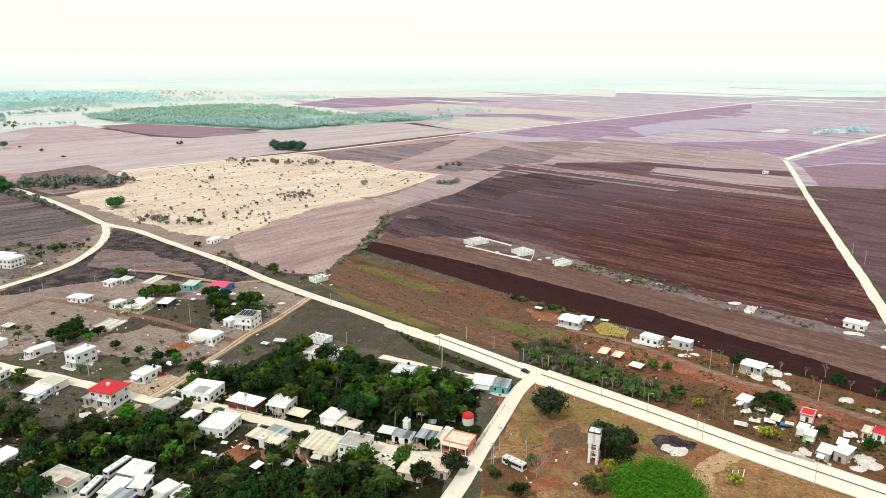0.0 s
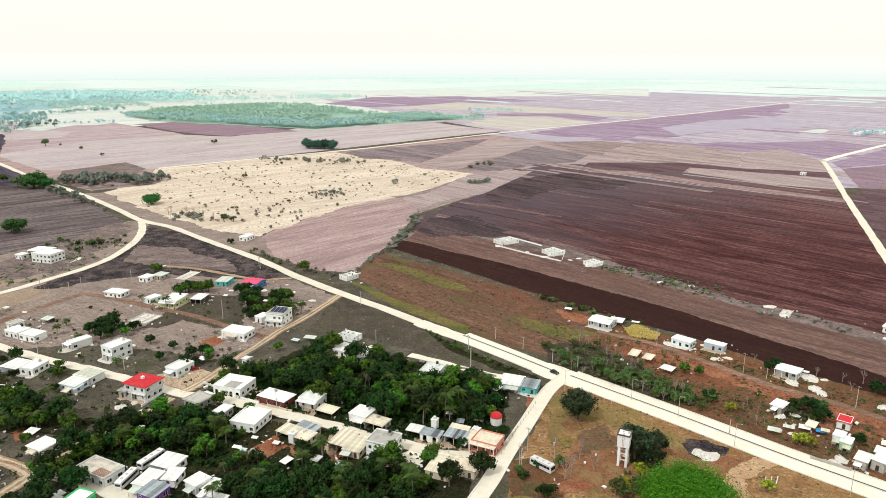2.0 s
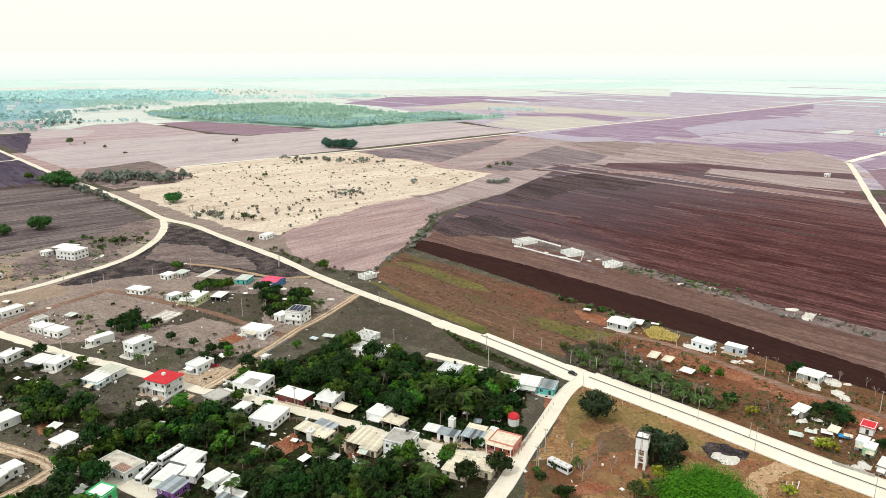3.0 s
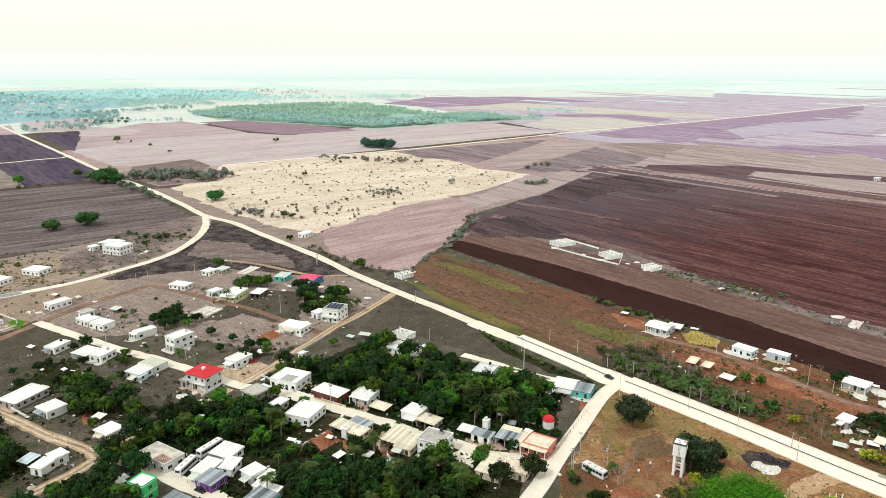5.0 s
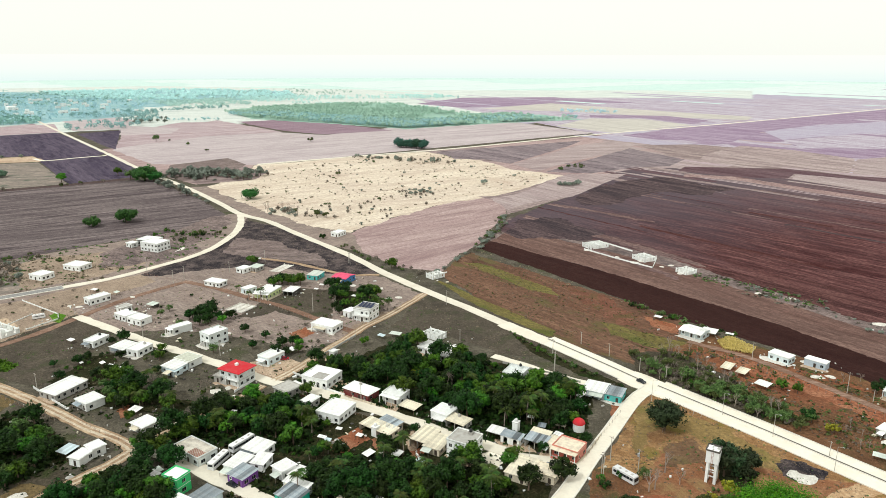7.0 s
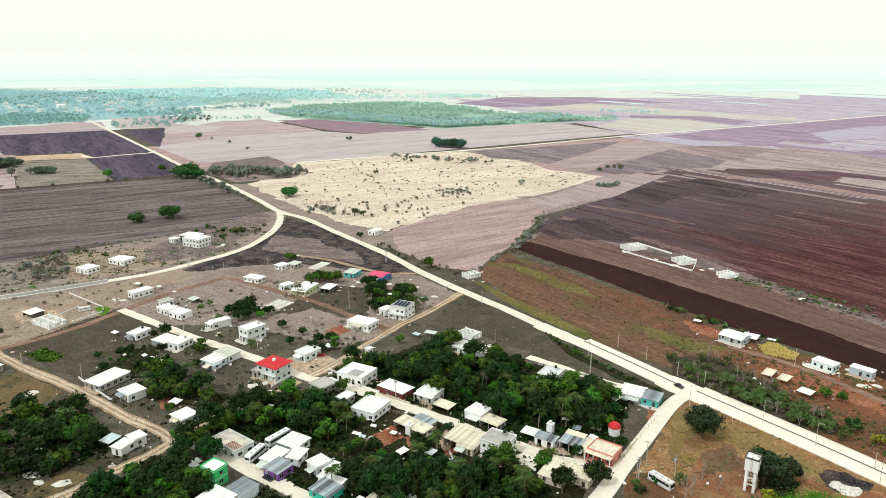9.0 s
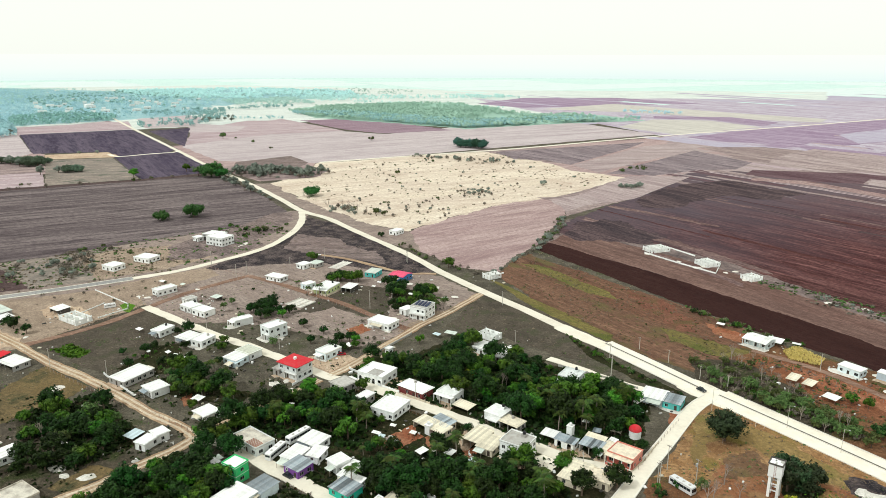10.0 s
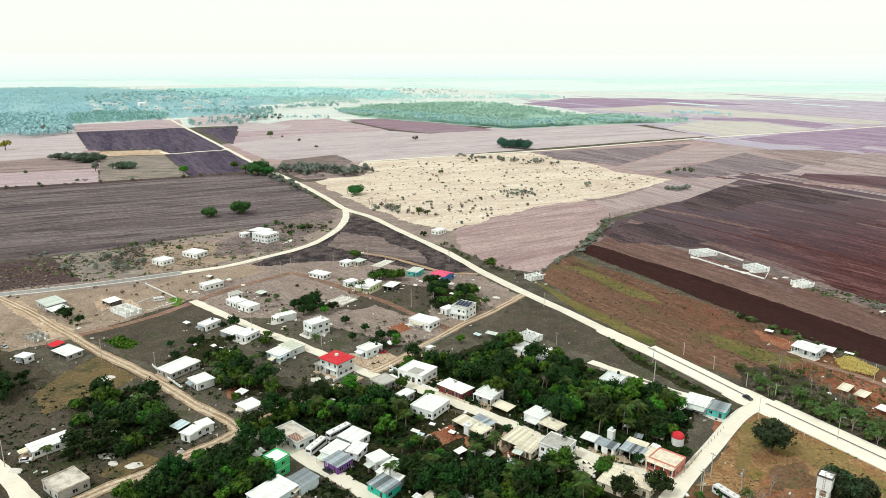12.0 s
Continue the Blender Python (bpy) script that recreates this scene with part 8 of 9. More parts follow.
grove([(46, 301), (75, 292), (99, 265), (92, 256), (72, 270), (52, 288)], 95, [B_OLIVE, B_GREY, B_GREY, T_OLIVE, T_OLIVE, B_GREEN], (.6, 1.2), 1.4)
grove([(131, 268), (141, 260), (134, 248), (123, 254)], 10, [T_OLIVE, T_DARK], (.7, 1.0), 2.2)
grove([(57, 233), (69, 229), (64, 217), (55, 219)], 9, [T_SHADE], (1.0, 1.35), 2.4)
grove([(44, 199), (56, 219), (60, 204), (54, 196)], 12, [T_OLIVE, B_OLIVE, T_YEL], (.8, 1.2), 2.0)
hedge([(114, 432), (142, 404), (164, 374), (187, 357), (196, 344)], 46, [B_GREY, B_GREY, B_HAZE], 3.0, (.4, 1.0))
hedge([(-80, 428), (-66, 481), (-59, 500), (-52, 552), (-49, 604)], 30, [B_HAZE, B_GREY], 2.0, (.8, 1.5))
hedge([(-59, 506), (-52, 559), (-50, 611)], 30, [B_HAZE, B_OLIVE, B_GREY], 2.5, (1.0, 1.8))
hedge([(38, 393), (56, 374), (78, 356), (90, 344)], 20, [B_GREEN, B_OLIVE], 2.0, (.8, 1.4))
hedge([(-23, 337), (-7, 316), (10, 299), (24, 285), (29, 283)], 60, [B_GREEN, B_OLIVE], 1.0, (.5, .9))
hedge([(-312, 496), (-281, 496), (-268, 511)], 14, [B_OLIVE, B_GREEN], 4.0, (1.0, 1.8))
hedge([(-265, 597), (-238, 588), (-202, 579)], 40, [T_OLIVE, B_HAZE, B_GREY, B_GREY, T_BARE], 6.0, (1.0, 1.7))
hedge([(-461, 767), (-411, 761), (-354, 767)], 120, [T_HAZE, B_HAZE, B_HAZE, B_GREY], 13.0, (1.3, 2.2))
hedge([(-446, 705), (-388, 666), (-332, 612)], 30, [B_HAZE, B_GREY, T_HAZE], 3.0, (1.0, 1.6))
hedge([(-162, 489), (-120, 447), (-84, 425)], 24, [B_OLIVE, B_GREY], 2.5, (.8, 1.4))
hedge([(-383, 397), (-361, 418), (-332, 414)], 18, [B_OLIVE, B_GREY], 5.0, (.9, 1.6))
hedge([(-281, 949), (-212, 931), (-166, 930), (-134, 919)], 34, [B_GREY, B_HAZE, B_HAZE], 8.0, (1.5, 2.4))
hedge([(-672, 552), (-602, 612), (-494, 719)], 16, [B_GREY, B_OLIVE], 2.5, (1.0, 2.0))
hedge([(-10, 881), (27, 931)], 10, [B_OLIVE], 5.0, (1.4, 2.2))
grove([(-353, 855), (-179, 1002), (-64, 856), (-12, 824), (-68, 707), (-119, 649), (-155, 576), (-169, 540), (-260, 642)], 90, [B_HAZE, B_GREY, B_GREY], (.4, 1.3), 5)
grove([(-229, 623), (-175, 671), (-145, 598), (-168, 536)], 30, [B_HAZE, B_GREY, B_GREY, B_OLIVE], (.6, 1.5), 3)
grove([(-172, 705), (-141, 732), (-126, 682), (-150, 662)], 22, [B_HAZE, B_GREY], (.9, 1.9), 3)
grove([(-85, 206), (-75, 214), (-56, 220), (-50, 212), (-64, 208)], 9, [T_DARK, T_MID, T_PALM], (.5, .8), 2.2)
grove([(50, 301), (60, 304), (65, 292), (54, 289)], 14, [T_BARE], (.5, .8), 1.0)
grove([(55, 295), (79, 286), (97, 265), (90, 258), (71, 272)], 26, [T_OLIVE, T_OLIVE, T_BARE, B_OLIVE], (.7, 1.1), 2.0)
grove([(-934, 1398), (-883, 1483), (-820, 1376), (-874, 1328)], 14, [T_HAZE], (1.2, 2.0), 6)
grove([(-447, 360), (-406, 390), (-356, 390), (-322, 345), (-355, 328)], 18, [B_GREY, B_HAZE], (.8, 1.6), 4)
grove([(-372, 377), (-364, 404), (-329, 370), (-332, 342)], 30, [B_GREY, B_GREY, B_HAZE], (1.2, 2.0), 3)
grove([(-316, 495), (-282, 518), (-263, 502), (-275, 469), (-296, 471)], 16, [B_OLIVE, B_GREEN, B_GREY], (.9, 1.6), 3)
grove([(-225, 262), (-157, 321), (-102, 292), (-56, 259), (8, 252), (7, 215), (-104, 182), (-176, 200)], 34, [T_DARK, T_MID, B_GREEN, B_OLIVE], (.4, .8), 3)
for kinds, x, y, size in ((T_WIDE, -760, 744, 2.6), (T_WIDE, -737, 735, 2.6), (T_WIDE, -745, 760, 2.2), (T_WIDE, -790, 745, 2.0), (T_WIDE, -653, 707, 2.2), (T_LIME, -551, 695, 1.7), (B_OLIVE, -735, 642, 2.4),
                          (B_OLIVE, -652, 584, 2.2), (B_OLIVE, -630, 614, 1.8), (B_GREY, -624, 620, 2.2), (T_HAZE, -1052, 1019, 2.4), (T_HAZE, -1116, 1029, 2.4), (T_HAZE, -1101, 1034, 2.0), (T_HAZE, -669, 682, 1.8),
                          (T_YEL, -947, 799, 3.4), (B_HAZE, -760, 849, 2.2), (B_HAZE, -741, 863, 2.0)):
    plant(kinds, x, y, size)
    if kinds is T_WIDE:
        plant(kinds, x + 9, y + 5, size * .8)
        plant(T_HAZE, x - 8, y - 6, size * .8)
for x, y in ((-134, 213), (-132, 215), (-135, 211), (-142, 200), (-140, 202), (-135, 200), (-131, 197), (-126, 193), (-137, 194), (-135, 183), (-134, 176), (-139, 177), (-128, 175), (-125, 179), (-136, 170), (-131, 168)):
    plant(RNG.choice((T_DARK, T_DARK, T_MID)), x, y, 1.0)
grove([(35, 319), (54, 328), (76, 301), (85, 272), (78, 260), (65, 272), (48, 285), (36, 300)], 95, [B_OLIVE, B_OLIVE, B_GREY, T_OLIVE, T_BARE], (.7, 1.3), 1.2)
grove([(-245, 330), (-205, 385), (-100, 372), (-92, 330), (-118, 280), (-170, 300)], 46, [B_OLIVE, B_OLIVE, B_GREEN, B_GREY], (.35, .9), 3)
grove([(-278, 318), (-320, 300), (-330, 330), (-280, 372), (-255, 360)], 22, [B_OLIVE, B_GREY], (.4, .9), 3)
for kinds, size, places in ((T_MID, .95, ((-168, 392), (-166, 395), (-161, 392), (-156, 391), (-169, 389), (-171, 385), (-206, 430), (-202, 427))),
                            (T_DARK, .85, ((-189, 331), (-184, 327), (-183, 331), (-178, 328), (-193, 328), (-142, 307), (-136, 388), (-133, 392), (-126, 384), (-125, 390), (-128, 370), (-122, 354), (-118, 357), (-117, 347))),
                            (T_LIME, .8, ((-130, 301), (-122, 300), (-112, 447), (-92, 308), (-173, 323))),
                            (T_PALM, .8, ((-103, 364), (-100, 361), (-97, 363), (-93, 359), (-96, 355), (-188, 373), (-208, 323)))):
    for x, y in places:
        plant(kinds, x, y, size)
for kinds, size, places in ((T_BANANA, .9, [(-60, 277), (-57, 276), (-45, 260)]), (T_BARE, 1.2, [(-40, 276), (-43, 272)]),
                            (T_LIME, 1.25, [(-27, 259), (-49, 257), (-30, 264), (-8, 280)]), (T_PALM, 1.2, [(-10, 248), (-5, 253)])):
    for x, y in places:
        plant(kinds, x, y, size)
plant(T_DOME, -303.6, 643.5, 1.75)
plant(T_DOME, -362.1, 527.9, 1.55)
plant(T_DOME, -381.1, 509.4, 1.35)
plant(T_DOME, -465.0, 720.1, 2.4)
plant(T_OLIVE, -484.2, 722.4, 2.2)
plant(T_DOME, -453.9, 719.5, 1.6)
plant(B_GREEN, -180.8, 504.2, 2.2)
plant(T_MID, -109.6, 436.0, 1.15)
plant(T_MID, -517.3, 748.2, 1.6)
plant(T_OLIVE, -665.9, 1073.8, 2.6)
plant(B_OLIVE, -592.8, 1045.1, 2.5)
plant(B_OLIVE, -523.3, 973.2, 2.0)
plant(B_OLIVE, -417.1, 1123.2, 3.6)
plant(B_OLIVE, -650.3, 1088.6, 2.0)
plant(B_OLIVE, -264.0, 797.3, 2.0)
plant(B_OLIVE, -250.2, 906.6, 2.0)
plant(B_HAZE, -86.6, 768.4, 2.4)
plant(T_COPSE, -257.2, 1079.6, 1.25)
plant(T_COPSE, -250.3, 1068.1, 1.25)
plant(T_COPSE, -248.3, 1077.3, 1.25)
plant(T_COPSE, -241.6, 1065.9, 1.25)
plant(T_COPSE, -239.6, 1075.1, 1.25)
plant(T_COPSE, -233.0, 1063.7, 1.25)
plant(T_COPSE, -230.9, 1072.9, 1.25)
plant(T_COPSE, -224.4, 1061.5, 1.25)
plant(T_COPSE, -222.3, 1070.7, 1.25)
plant(T_COPSE, -215.9, 1059.4, 1.25)
plant(T_COPSE, -213.8, 1068.5, 1.25)
plant(B_HAZE, -4.7, 774.7, 2.4)
plant(B_HAZE, 0.4, 772.9, 2.4)
plant(B_HAZE, 5.6, 771.2, 2.4)
plant(B_HAZE, 10.6, 776.4, 2.4)
plant(B_HAZE, 15.7, 781.6, 2.4)
plant(T_ROUND, 41.4, 248.9, 1.36)
plant(T_BARE, 40.5, 247.1, 0.7)
plant(T_YEL, 102.4, 256.6, 1.25)
plant(T_DARK, 96.5, 264.8, 1.0)
plant(T_MID, 99.7, 289.2, 0.8)
plant(T_MID, 94.2, 292.1, 0.9)
plant(T_YEL, 118.7, 232.4, 1.2)
plant(T_YEL, 121.9, 231.6, 1.0)
plant(T_DARK, 136.6, 298.4, 1.0)
plant(T_DARK, 132.3, 295.3, 0.7)
plant(T_DARK, 166.4, 272.9, 0.9)
plant(T_YEL, 95.7, 203.1, 1.0)
plant(T_DARK, 152.2, 224.0, 1.0)
plant(T_DARK, 140.1, 233.7, 0.7)
plant(T_DARK, 182.5, 267.8, 0.8)
plant(T_DARK, 24.3, 196.7, 1.1)
plant(B_GREEN, 17.9, 207.6, 1.6)
plant(B_GREEN, 16.2, 209.9, 1.3)
plant(T_OLIVE, 30.4, 214.4, 0.8)
plant(B_GREEN, 23.6, 214.4, 1.4)
plant(T_DARK, 4.1, 209.2, 1.1)
plant(T_DARK, -6.7, 201.8, 1.0)
plant(T_MID, -14.2, 214.4, 0.9)
plant(T_MID, -12.7, 218.5, 0.8)
plant(T_DARK, -2.9, 225.3, 0.55)
plant(T_DARK, 12.2, 232.9, 0.6)
plant(T_MID, -100.3, 252.5, 0.8)
plant(T_BARE, 150.1, 289.5, 1.0)
plant(T_BARE, 160.0, 286.6, 1.0)
plant(T_BARE, 167.9, 285.0, 1.0)
plant(T_BARE, 122.8, 304.6, 1.0)
plant(T_BARE, 130.2, 306.6, 1.0)
plant(T_BARE, 159.5, 278.2, 1.0)
plant(T_BARE, 178.6, 265.3, 1.0)
plant(T_BARE, 172.4, 273.0, 1.0)
plant(T_BARE, 33.6, 209.4, 1.5)
plant(T_BARE, 41.9, 213.5, 1.4)
plant(T_BARE, 38.0, 219.8, 1.3)
plant(T_BARE, 31.5, 207.7, 1.5)
plant(T_PALM, -207.9, 322.6, 1.0)
plant(T_PALM, -172.0, 252.3, 1.0)
plant(T_PALM, -90.9, 227.9, 1.0)
plant(T_PALM, -12.3, 247.2, 1.0)
plant(T_PALM, -18.0, 241.0, 1.0)
plant(T_PALM, -197.3, 163.6, 1.0)
plant(T_PALM, -98.3, 359.2, 1.0)
plant(T_PALM, -91.2, 354.8, 1.0)
plant(T_PALM, -168.8, 361.3, 1.0)
plant(T_PALM, -175.1, 359.2, 1.0)
plant(T_PALM, -8.0, 244.3, 1.0)
plant(T_PALM, -79.2, 186.8, 1.0)
plant(T_BARE, -147.1, 251.3, 1.0)
plant(T_BARE, -143.9, 250.6, 0.9)
plant(T_BARE, -200.2, 187.1, 1.0)
plant(T_BARE, -44.6, 271.0, 1.0)
grove([(48, 324), (72, 330), (75, 301), (52, 292)], 24, [T_BARE, T_BARE, B_GREY], (.5, .9), 1.2)
grove([(56, 301), (79, 308), (85, 289), (64, 286)], 16, [T_BARE, B_GREY, T_OLIVE], (.5, .9), 1.5)
grove([(107, 267), (117, 258), (111, 246), (101, 250)], 10, [B_GREY, T_BARE], (.4, .7), 2.0)
grove([(-165, 323), (-131, 374), (-92, 347), (-95, 305), (-114, 278)], 12, [B_OLIVE, B_GREEN, B_GREY], (.6, 1.1), 3)
grove([(-237, 299), (-213, 347), (-150, 294), (-168, 260)], 10, [B_OLIVE, T_OLIVE, B_GREEN], (.5, .9), 3)
plant(T_PALM, -62.0, 288.8, 1.25)
plant(T_PALM, -34.7, 268.8, 1.25)
plant(T_PALM, -24.1, 257.1, 1.25)
plant(T_PALM, -4.6, 256.5, 1.25)
plant(T_PALM, 6.7, 264.9, 1.25)
plant(T_PALM, -68.0, 193.9, 1.25)
plant(T_PALM, -124.4, 221.5, 1.25)
for x, y in ((-88, 224), (-20, 201), (-56, 206), (-170, 253), (-157, 240), (-149, 233), (-51, 215), (-163, 232), (-93, 227)):
    plant(T_PALM, x, y, 1.1)
# distant trees, in leaf colours that already hold the haze
far_wood([(-948, 1219), (-1141, 1502), (-1160, 1713), (-997, 1635), (-835, 1355), (-846, 1254), (-897, 1186)], 150, LEAF_FARB_HAZE, "hazy trees and hedges where the road meets the far village", (6, 12), gaps=.15)
far_wood([(-1211, 1238), (-1110, 1369), (-1157, 1763), (-1573, 2404), (-2011, 2496), (-1943, 1974)], 600, LEAF_FARD_HAZE, "darker green trees between the far village houses", (5, 9), gaps=.2)
far_wood([(-1234, 966), (-1203, 1010), (-1079, 1053), (-1391, 1321), (-1515, 1278), (-1545, 1216)], 420, LEAF_FARB_HAZE, "blue-green trees beside pale fields", (8, 13), gaps=-.3)
far_wood([(-1174, 1140), (-1107, 1231), (-1070, 1319), (-1174, 1433), (-1331, 1435), (-1353, 1317)], 330, LEAF_FARD_HAZE, "hazy green trees at the near edge of the far village", (6, 11), gaps=-.2)
far_wood([(-862, 1704), (-837, 1828), (-691, 1982), (-524, 2126), (-259, 1738), (-62, 1738), (30, 1644), (-154, 1509), (-307, 1367), (-508, 1456), (-694, 1515)], 3600, LEAF_FAR_HAZE, "pale green dry wood in the distance", (6, 10))
far_wood([(-3036, 1866), (-2482, 2435), (-1855, 2302), (-1225, 1962), (-1016, 1547), (-1090, 1343), (-1215, 1180), (-1227, 918), (-1236, 743)], 8000, LEAF_FARB_HAZE, "hazy blue-green trees around the far village", (4, 8), gaps=-.1)
far_wood([(-3287, 2022), (-2616, 2506), (-2081, 2585), (-1345, 2193), (-1131, 1723), (-1667, 1803), (-1978, 1206)], 2600, LEAF_FARC_HAZE, "pale hazy trees beyond the far village", (5, 8))
far_wood([(-1303, 1095), (-1304, 1237), (-1126, 1106), (-1081, 1009), (-1134, 950)], 160, LEAF_FARB_HAZE, "hazy trees along the fields", (6, 10))
far_wood([(-1460, 2230), (-1175, 2923), (-823, 2939), (-802, 2554), (-1134, 2125)], 260, LEAF_FARC_HAZE, "hazy tree belts near the horizon", (6, 10))
far_wood([(696, 1360), (831, 1408), (792, 1322), (676, 1299)], 60, LEAF_FARB_HAZE, "hazy trees round a distant farmstead", (6, 10))
far_wood([(-2011, 2497), (-1614, 2820), (-1097, 2729), (-927, 2384), (-1220, 2128), (-1618, 2093)], 1500, LEAF_FARC_HAZE, "hazy tree belts beyond the far village", (7, 12))
far_wood([(-1257, 2014), (-1094, 2210), (-898, 1963), (-1014, 1765)], 420, LEAF_FARC_HAZE, "hazy tree belts beyond the far village", (6, 10))
far_wood([(-1125, 2273), (-471, 2591), (-361, 2405), (-944, 2064)], 420, LEAF_FARC_HAZE, "pale hazy tree belts in the distance", (7, 11))
far_wood([(-818, 1617), (-672, 1668), (-338, 1501), (-121, 1668), (32, 1659), (-156, 1522), (-307, 1367), (-508, 1456)], 1500, LEAF_FARB_HAZE, "blue-green edge of the distant wood", (6, 10))
far_wood([(-1168, 979), (-1144, 1030), (-1109, 1088), (-1029, 1006), (-1048, 942), (-1087, 910)], 130, LEAF_FARB_HAZE, "hazy grey-green trees along the fields", (8, 13))
far_wood([(-70, 1922), (81, 1935), (128, 1839), (0, 1812)], 50, LEAF_FARB_HAZE, "thin hazy hedge between far fields", (5, 8))
far_wood([(-1099, 1688), (-938, 1894), (-900, 1830), (-1045, 1618)], 70, LEAF_FARB_HAZE, "thin hazy hedge between far fields", (6, 9))
far_wood([(-908, 1474), (-749, 1479), (-728, 1439), (-882, 1432)], 26, LEAF_FARB_HAZE, "thin hazy hedge between far fields", (5, 8))
far_wood([(-845, 2100), (-324, 1963), (-314, 1899), (-813, 2022)], 60, LEAF_FARC_HAZE, "thin hazy hedge between far fields", (6, 9))

BIG = tagged(tree_proto(77, 11.5, 15.0, LEAF_BRIGHT, 200, 290, .235), "huge spreading bright green tree on the green", "tree")
PROTO.remove(BIG)
BIG.location = (66.2, 189.6, 0)
for i in range(3):
    bm = bmesh.new()
    tube(bm, (0, 0, -.2), (.5 * i - .4, .3 * i, 3.2), .22, .15, 7)
    o = tagged(put("painted_trunk", bm, WHITE), "leaning tree trunk painted white against insects", "tree trunk")
    o.location = (96.6, 207.0, 0)
    o.location.x += i * 1.6


# the nearest of a kind are things of their own; the far rest is joined
WANTED.sort(key=lambda w: w[0])
made, JOINED = {}, {}
for far, p, x, y, turn, k, kz in WANTED:
    kind = p.name.split(".")[0]
    made[kind] = made.get(kind, 0) + 1
    tall = kind == "tree" and p in T_DOME + T_ROUND + T_COPSE + T_WIDE
    if made[kind] <= (265 if kind == "tree" else 140) or tall:
        copy_thing(p, pose(x, y, 0, 0, 0, turn)).scale = (k, k, kz)
    else:
        JOINED.setdefault(p, []).append(pose(x, y, 0, 0, 0, turn) @ Matrix.Diagonal((k, k, kz, 1)))
for p, places in JOINED.items():
    for child in p.children:
        base = np.array([v.co for v in child.data.vertices])
        tri = [tuple(f.vertices) for f in child.data.polygons]
        vs, fs = [], []
        for m_ in places:
            mm_ = np.array(m_)
            off = len(vs)
            vs.extend(map(tuple, base @ mm_[:3, :3].T + mm_[:3, 3]))
            fs.extend(tuple(i + off for i in f) for f in tri)
        ob = quick("scrub" if "bush" in p.name else "woodland", vs, fs, child.data.materials[0])
        tagged(ob, f"scattered {p['label']}" if child.name.startswith("crown") else "bare stems of scattered trees and scrub", "scrub", kind="stuff")


def weeds(poly, n, mat, label, size=(.25, .6), cards=5, clear=.3):
    """Low dry weeds and tufts strewn over a plot."""
    rng = random.Random(n)
    xs, ys = [p[0] for p in poly], [p[1] for p in poly]
    vs, fs = [], []
    for _ in range(n * 3):
        if not n:
            break
        x, y = rng.uniform(min(xs), max(xs)), rng.uniform(min(ys), max(ys))
        if not inside(x, y, poly) or noise.noise(Vector((x * .06, y * .06, 3))) < rng.uniform(-.5, .35) or in_house(x, y, clear) or on_road(x, y):
            continue
        n -= 1
        s = rng.uniform(*size)
        for _k in range(cards):
            a, e = rng.uniform(0, 6.28), rng.uniform(.2, 1.0)
            px_, py_ = x + rng.gauss(0, s), y + rng.gauss(0, s)
            c, d = math.cos(a) * s, math.sin(a) * s
            i = len(vs)
            vs += [(px_ - c, py_ - d, 0), (px_ + c, py_ + d, .02), (px_ + c * .8 + d * .7, py_ + d * .8 - c * .7, s * e * 1.6), (px_ - c * .6 + d * .6, py_ - d * .6 - c * .6, s * e * 1.3)]
            fs.append((i, i + 1, i + 2, i + 3))
    return tagged(quick("weeds", vs, fs, mat), label, "weeds", kind="stuff")


weeds([(-323, 237), (-277, 348), (-206, 425), (-75, 382), (-16, 324), (30, 290), (12, 224), (2, 204), (-70, 169), (-198, 135)], 2600, LEAF_DRY, "dry grey-brown weeds on village ground", (.12, .3), 5)
weeds([(-323, 237), (-264, 330), (-195, 401), (-73, 372), (-18, 310), (12, 274), (10, 238), (-6, 190), (-185, 125)], 1200, LEAF_OLIVE, "low olive weeds on village ground", (.12, .35), 5)
weeds([(-267, 192), (-198, 244), (-99, 283), (-16, 286), (12, 269), (8, 237), (-9, 189), (-185, 125)], 1500, LEAF_DARK, "green undergrowth between the houses", (.2, .55), 6)
weeds([(37, 289), (75, 260), (120, 215), (126, 191), (10, 180), (21, 239)], 1200, LEAF_DRY, "dry tufts of grass on the green", (.12, .3), 5)
weeds([(37, 289), (75, 260), (120, 215), (126, 191), (10, 180), (21, 239)], 260, LEAF_OLIVE, "olive weeds on the green", (.12, .35), 5)
weeds([(43, 301), (62, 336), (124, 308), (178, 258), (149, 210), (132, 220), (103, 248), (75, 270)], 900, LEAF_OLIVE, "olive weeds on red earth", (.2, .6), 5)
weeds([(43, 301), (62, 336), (124, 308), (178, 258), (149, 210), (132, 220), (103, 248), (75, 270)], 1500, LEAF_DRY, "dry weeds on red earth", (.15, .4), 5)
weeds([(-68, 419), (-57, 477), (38, 388), (67, 364), (46, 304), (-1, 334)], 800, LEAF_OLIVE, "weeds in the fallow field", (.15, .4), 4)
weeds([(-68, 419), (-57, 477), (38, 388), (67, 364), (46, 304), (-1, 334)], 1300, LEAF_DRY, "dry weeds in the fallow field", (.15, .35), 4)
weeds([(-235, 431), (-269, 557), (-111, 429), (-75, 382), (19, 310), (-25, 308), (-76, 344), (-158, 388)], 900, LEAF_DRY, "dry weeds on burnt and fallow ground", (.15, .4), 4)
weeds([(-384, 834), (-182, 1020), (-6, 826), (-119, 649), (-167, 535), (-320, 638)], 500, LEAF_DRY, "dry tussocks in the pale pasture", (.3, .8), 4)
weeds([(-384, 834), (-182, 1020), (-6, 826), (-119, 649), (-167, 535), (-320, 638)], 130, LEAF_OLIVE, "olive tussocks in the pale pasture", (.3, 1.0), 5)
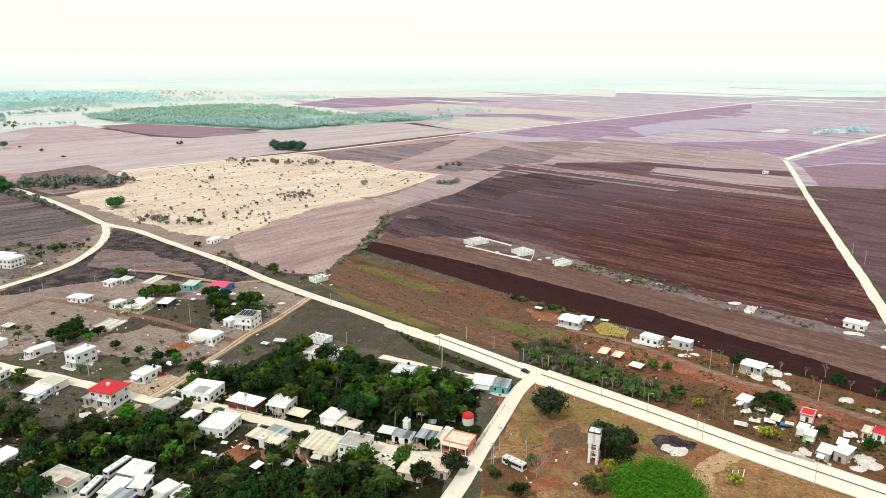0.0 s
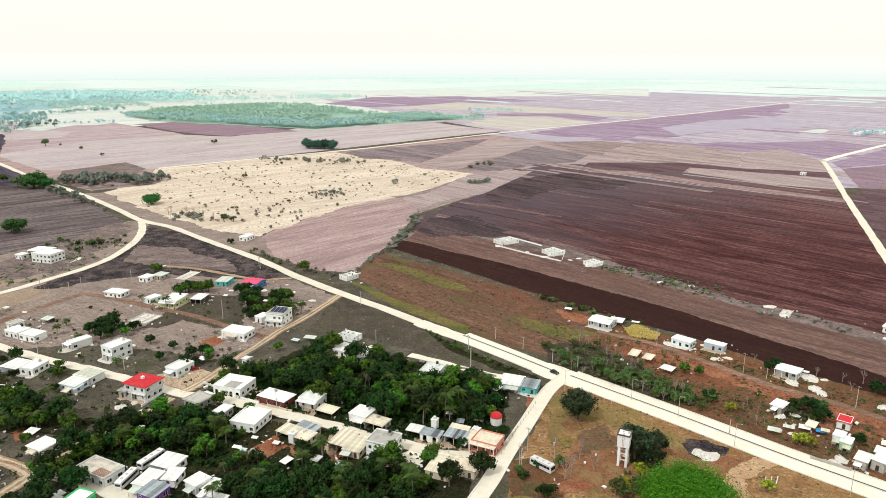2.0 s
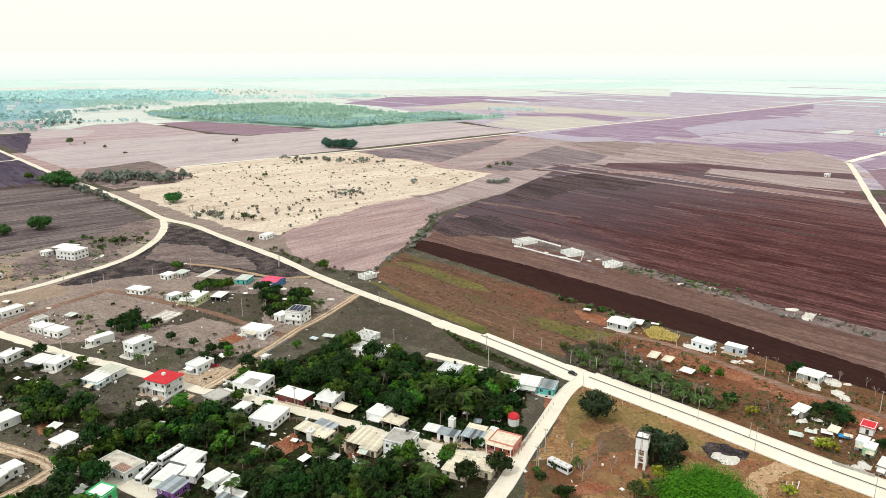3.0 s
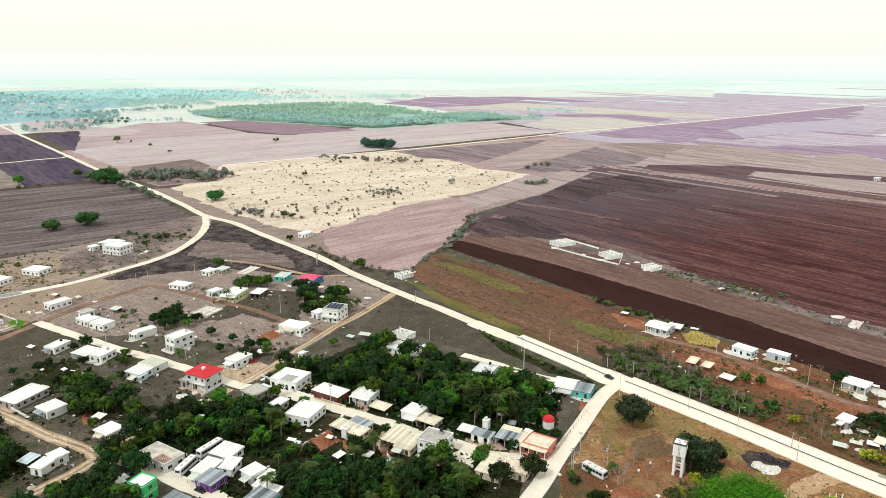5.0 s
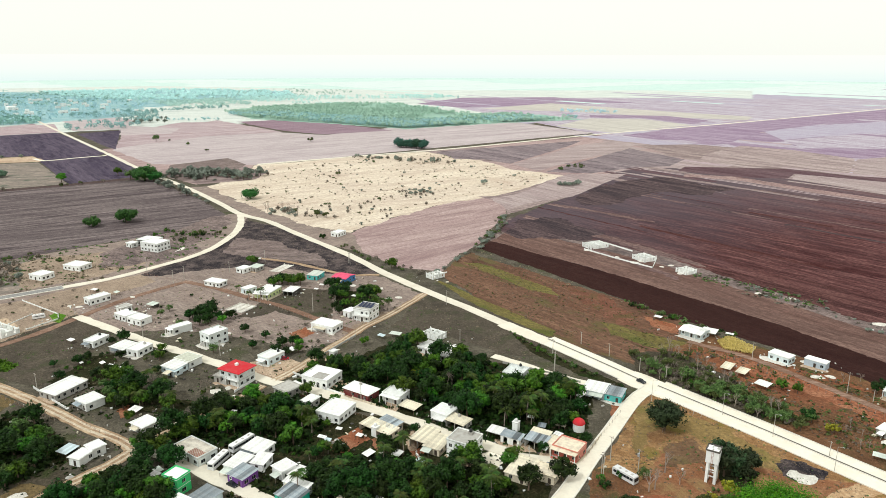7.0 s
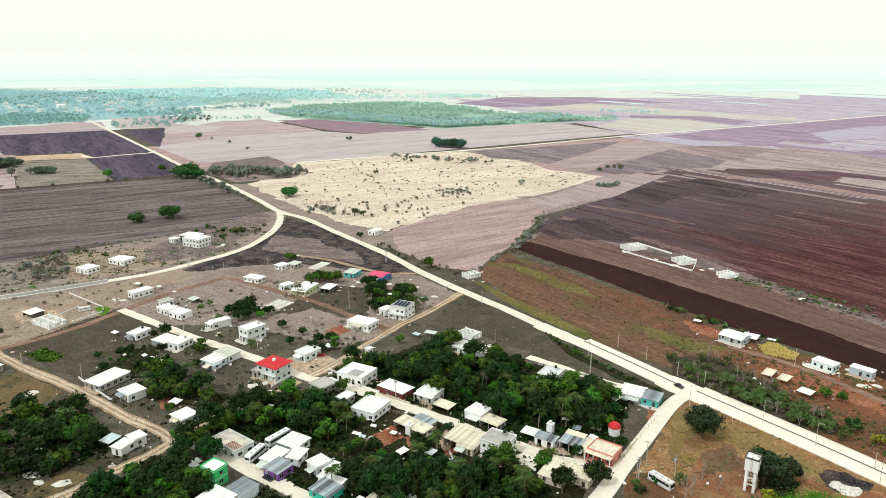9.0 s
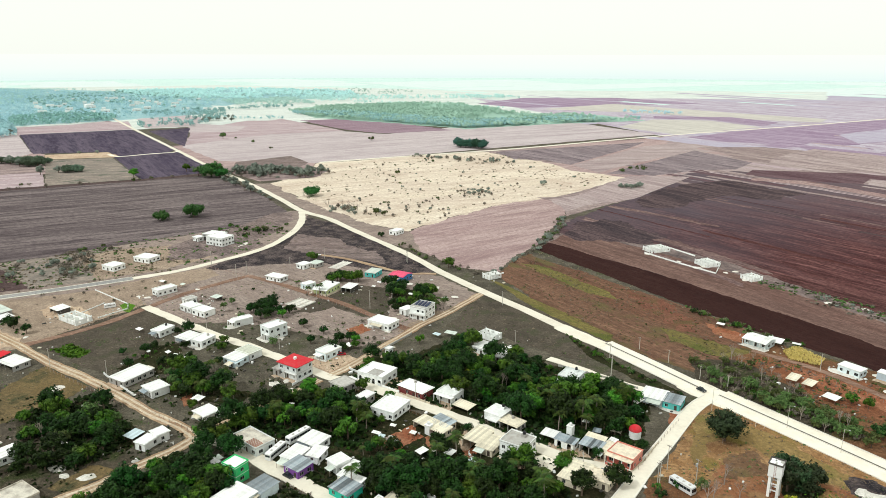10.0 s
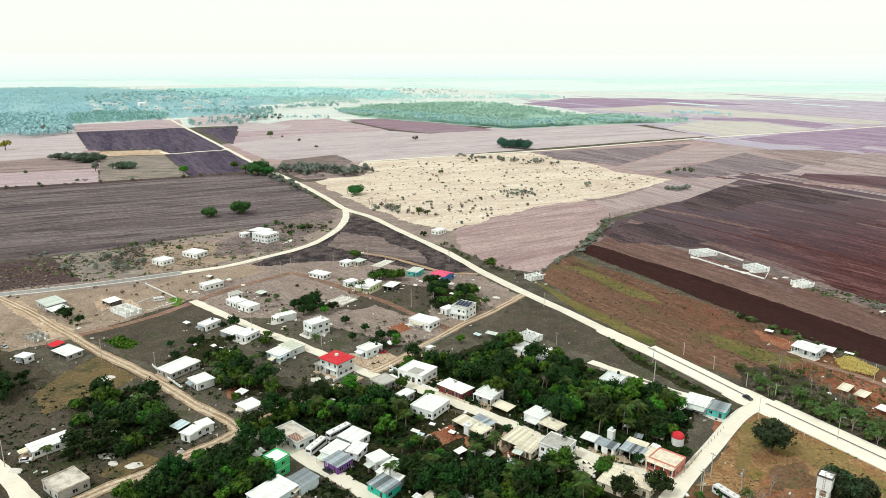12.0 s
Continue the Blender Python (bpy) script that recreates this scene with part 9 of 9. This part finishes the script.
weeds([(-358, 283), (-340, 327), (-265, 398), (-366, 438), (-407, 365), (-422, 338)], 700, LEAF_DRY, "dry scrub beside the grey road", (.3, .7), 5)
weeds([(-411, 329), (-340, 327), (-265, 398), (-250, 497), (-287, 527), (-366, 438), (-407, 365)], 350, LEAF_OLIVE, "olive scrub beside the grey road", (.3, .9), 5)
weeds([(80, 468), (110, 447), (152, 416), (146, 404), (118, 418), (98, 434), (76, 458)], 230, LEAF_OLIVE, "dusty olive scrub along the ploughed field", (.25, .7), 9)
weeds([(80, 468), (110, 447), (152, 416), (140, 392), (118, 410), (98, 434), (76, 458)], 150, LEAF_GREY, "dry grey scrub along the ploughed field", (.25, .8), 9)
weeds([(-58, 482), (-57, 493), (-20, 455), (20, 414), (38, 396), (35, 391), (16, 408), (-24, 448)], 420, LEAF_DRY, "dry straw tufts along the edge of the ploughed strip", (.2, .45), 5)
weeds([(36, 398), (46, 396), (70, 372), (88, 352), (84, 344), (64, 362)], 150, LEAF_OLIVE, "olive scrub along the dark strip", (.3, .8), 8)
weeds([(-258, 256), (-255, 264), (-241, 259), (-240, 251), (-249, 251)], 170, LEAF_LIME, "clump of bright green weeds on a bare plot", (.3, .8), 7)
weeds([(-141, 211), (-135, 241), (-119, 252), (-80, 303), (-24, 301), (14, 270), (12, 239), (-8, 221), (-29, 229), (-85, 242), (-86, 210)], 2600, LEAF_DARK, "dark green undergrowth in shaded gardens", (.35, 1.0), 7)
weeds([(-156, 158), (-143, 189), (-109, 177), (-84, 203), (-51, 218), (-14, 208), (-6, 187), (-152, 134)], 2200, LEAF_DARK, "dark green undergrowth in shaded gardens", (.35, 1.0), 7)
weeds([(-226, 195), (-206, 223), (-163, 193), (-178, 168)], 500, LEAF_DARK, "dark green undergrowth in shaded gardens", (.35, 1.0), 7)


def litter(n, mat, label, size):
    """Small odds and ends strewn round the houses."""
    rng = random.Random(n)
    homes = [f for f in FOOT if math.hypot(f[0], f[1]) < 430]
    vs, fs = [], []
    while n:
        hx, hy, w, d, a = rng.choice(homes)
        x, y = hx + rng.gauss(0, w * .5 + 3.5), hy + rng.gauss(0, d * .5 + 3.5)
        if in_house(x, y, .4) or on_road(x, y):
            continue
        n -= 1
        l, b, h = rng.uniform(*size), rng.uniform(*size) * .7, rng.uniform(.1, .6)
        c, q = math.cos(rng.uniform(0, 3)), math.sin(rng.uniform(0, 3))
        ux, uy, tilt = (c * l, q * l), (-q * b, c * b), rng.uniform(-.15, .3)
        i = len(vs)
        for z0, z1 in ((0, 0), (h, h + tilt)):
            vs += [(x, y, z0 + .02), (x + ux[0], y + ux[1], z1 + .02), (x + ux[0] + uy[0], y + ux[1] + uy[1], z1 + .02), (x + uy[0], y + uy[1], z0 + .02)]
        fs += [tuple(i + k for k in f) for f in ((0, 3, 2, 1), (4, 5, 6, 7), (0, 1, 5, 4), (1, 2, 6, 5), (2, 3, 7, 6), (3, 0, 4, 7))]
    tagged(quick("litter", vs, fs, mat), label, "litter", kind="stuff")


litter(260, SHEETW, "scraps of white sheet and plastic round the houses", (.4, 1.5))
litter(220, GREYC, "broken blocks and grey odds and ends in yards", (.3, 1.1))
litter(160, DARKW, "dark junk and tyres lying in yards", (.4, 1.4))
litter(70, SHEETY, "boards and faded sheets lying in yards", (.5, 1.8))

for p in PROTO:
    for o in (*p.children_recursive, p):
        bpy.data.objects.remove(o)
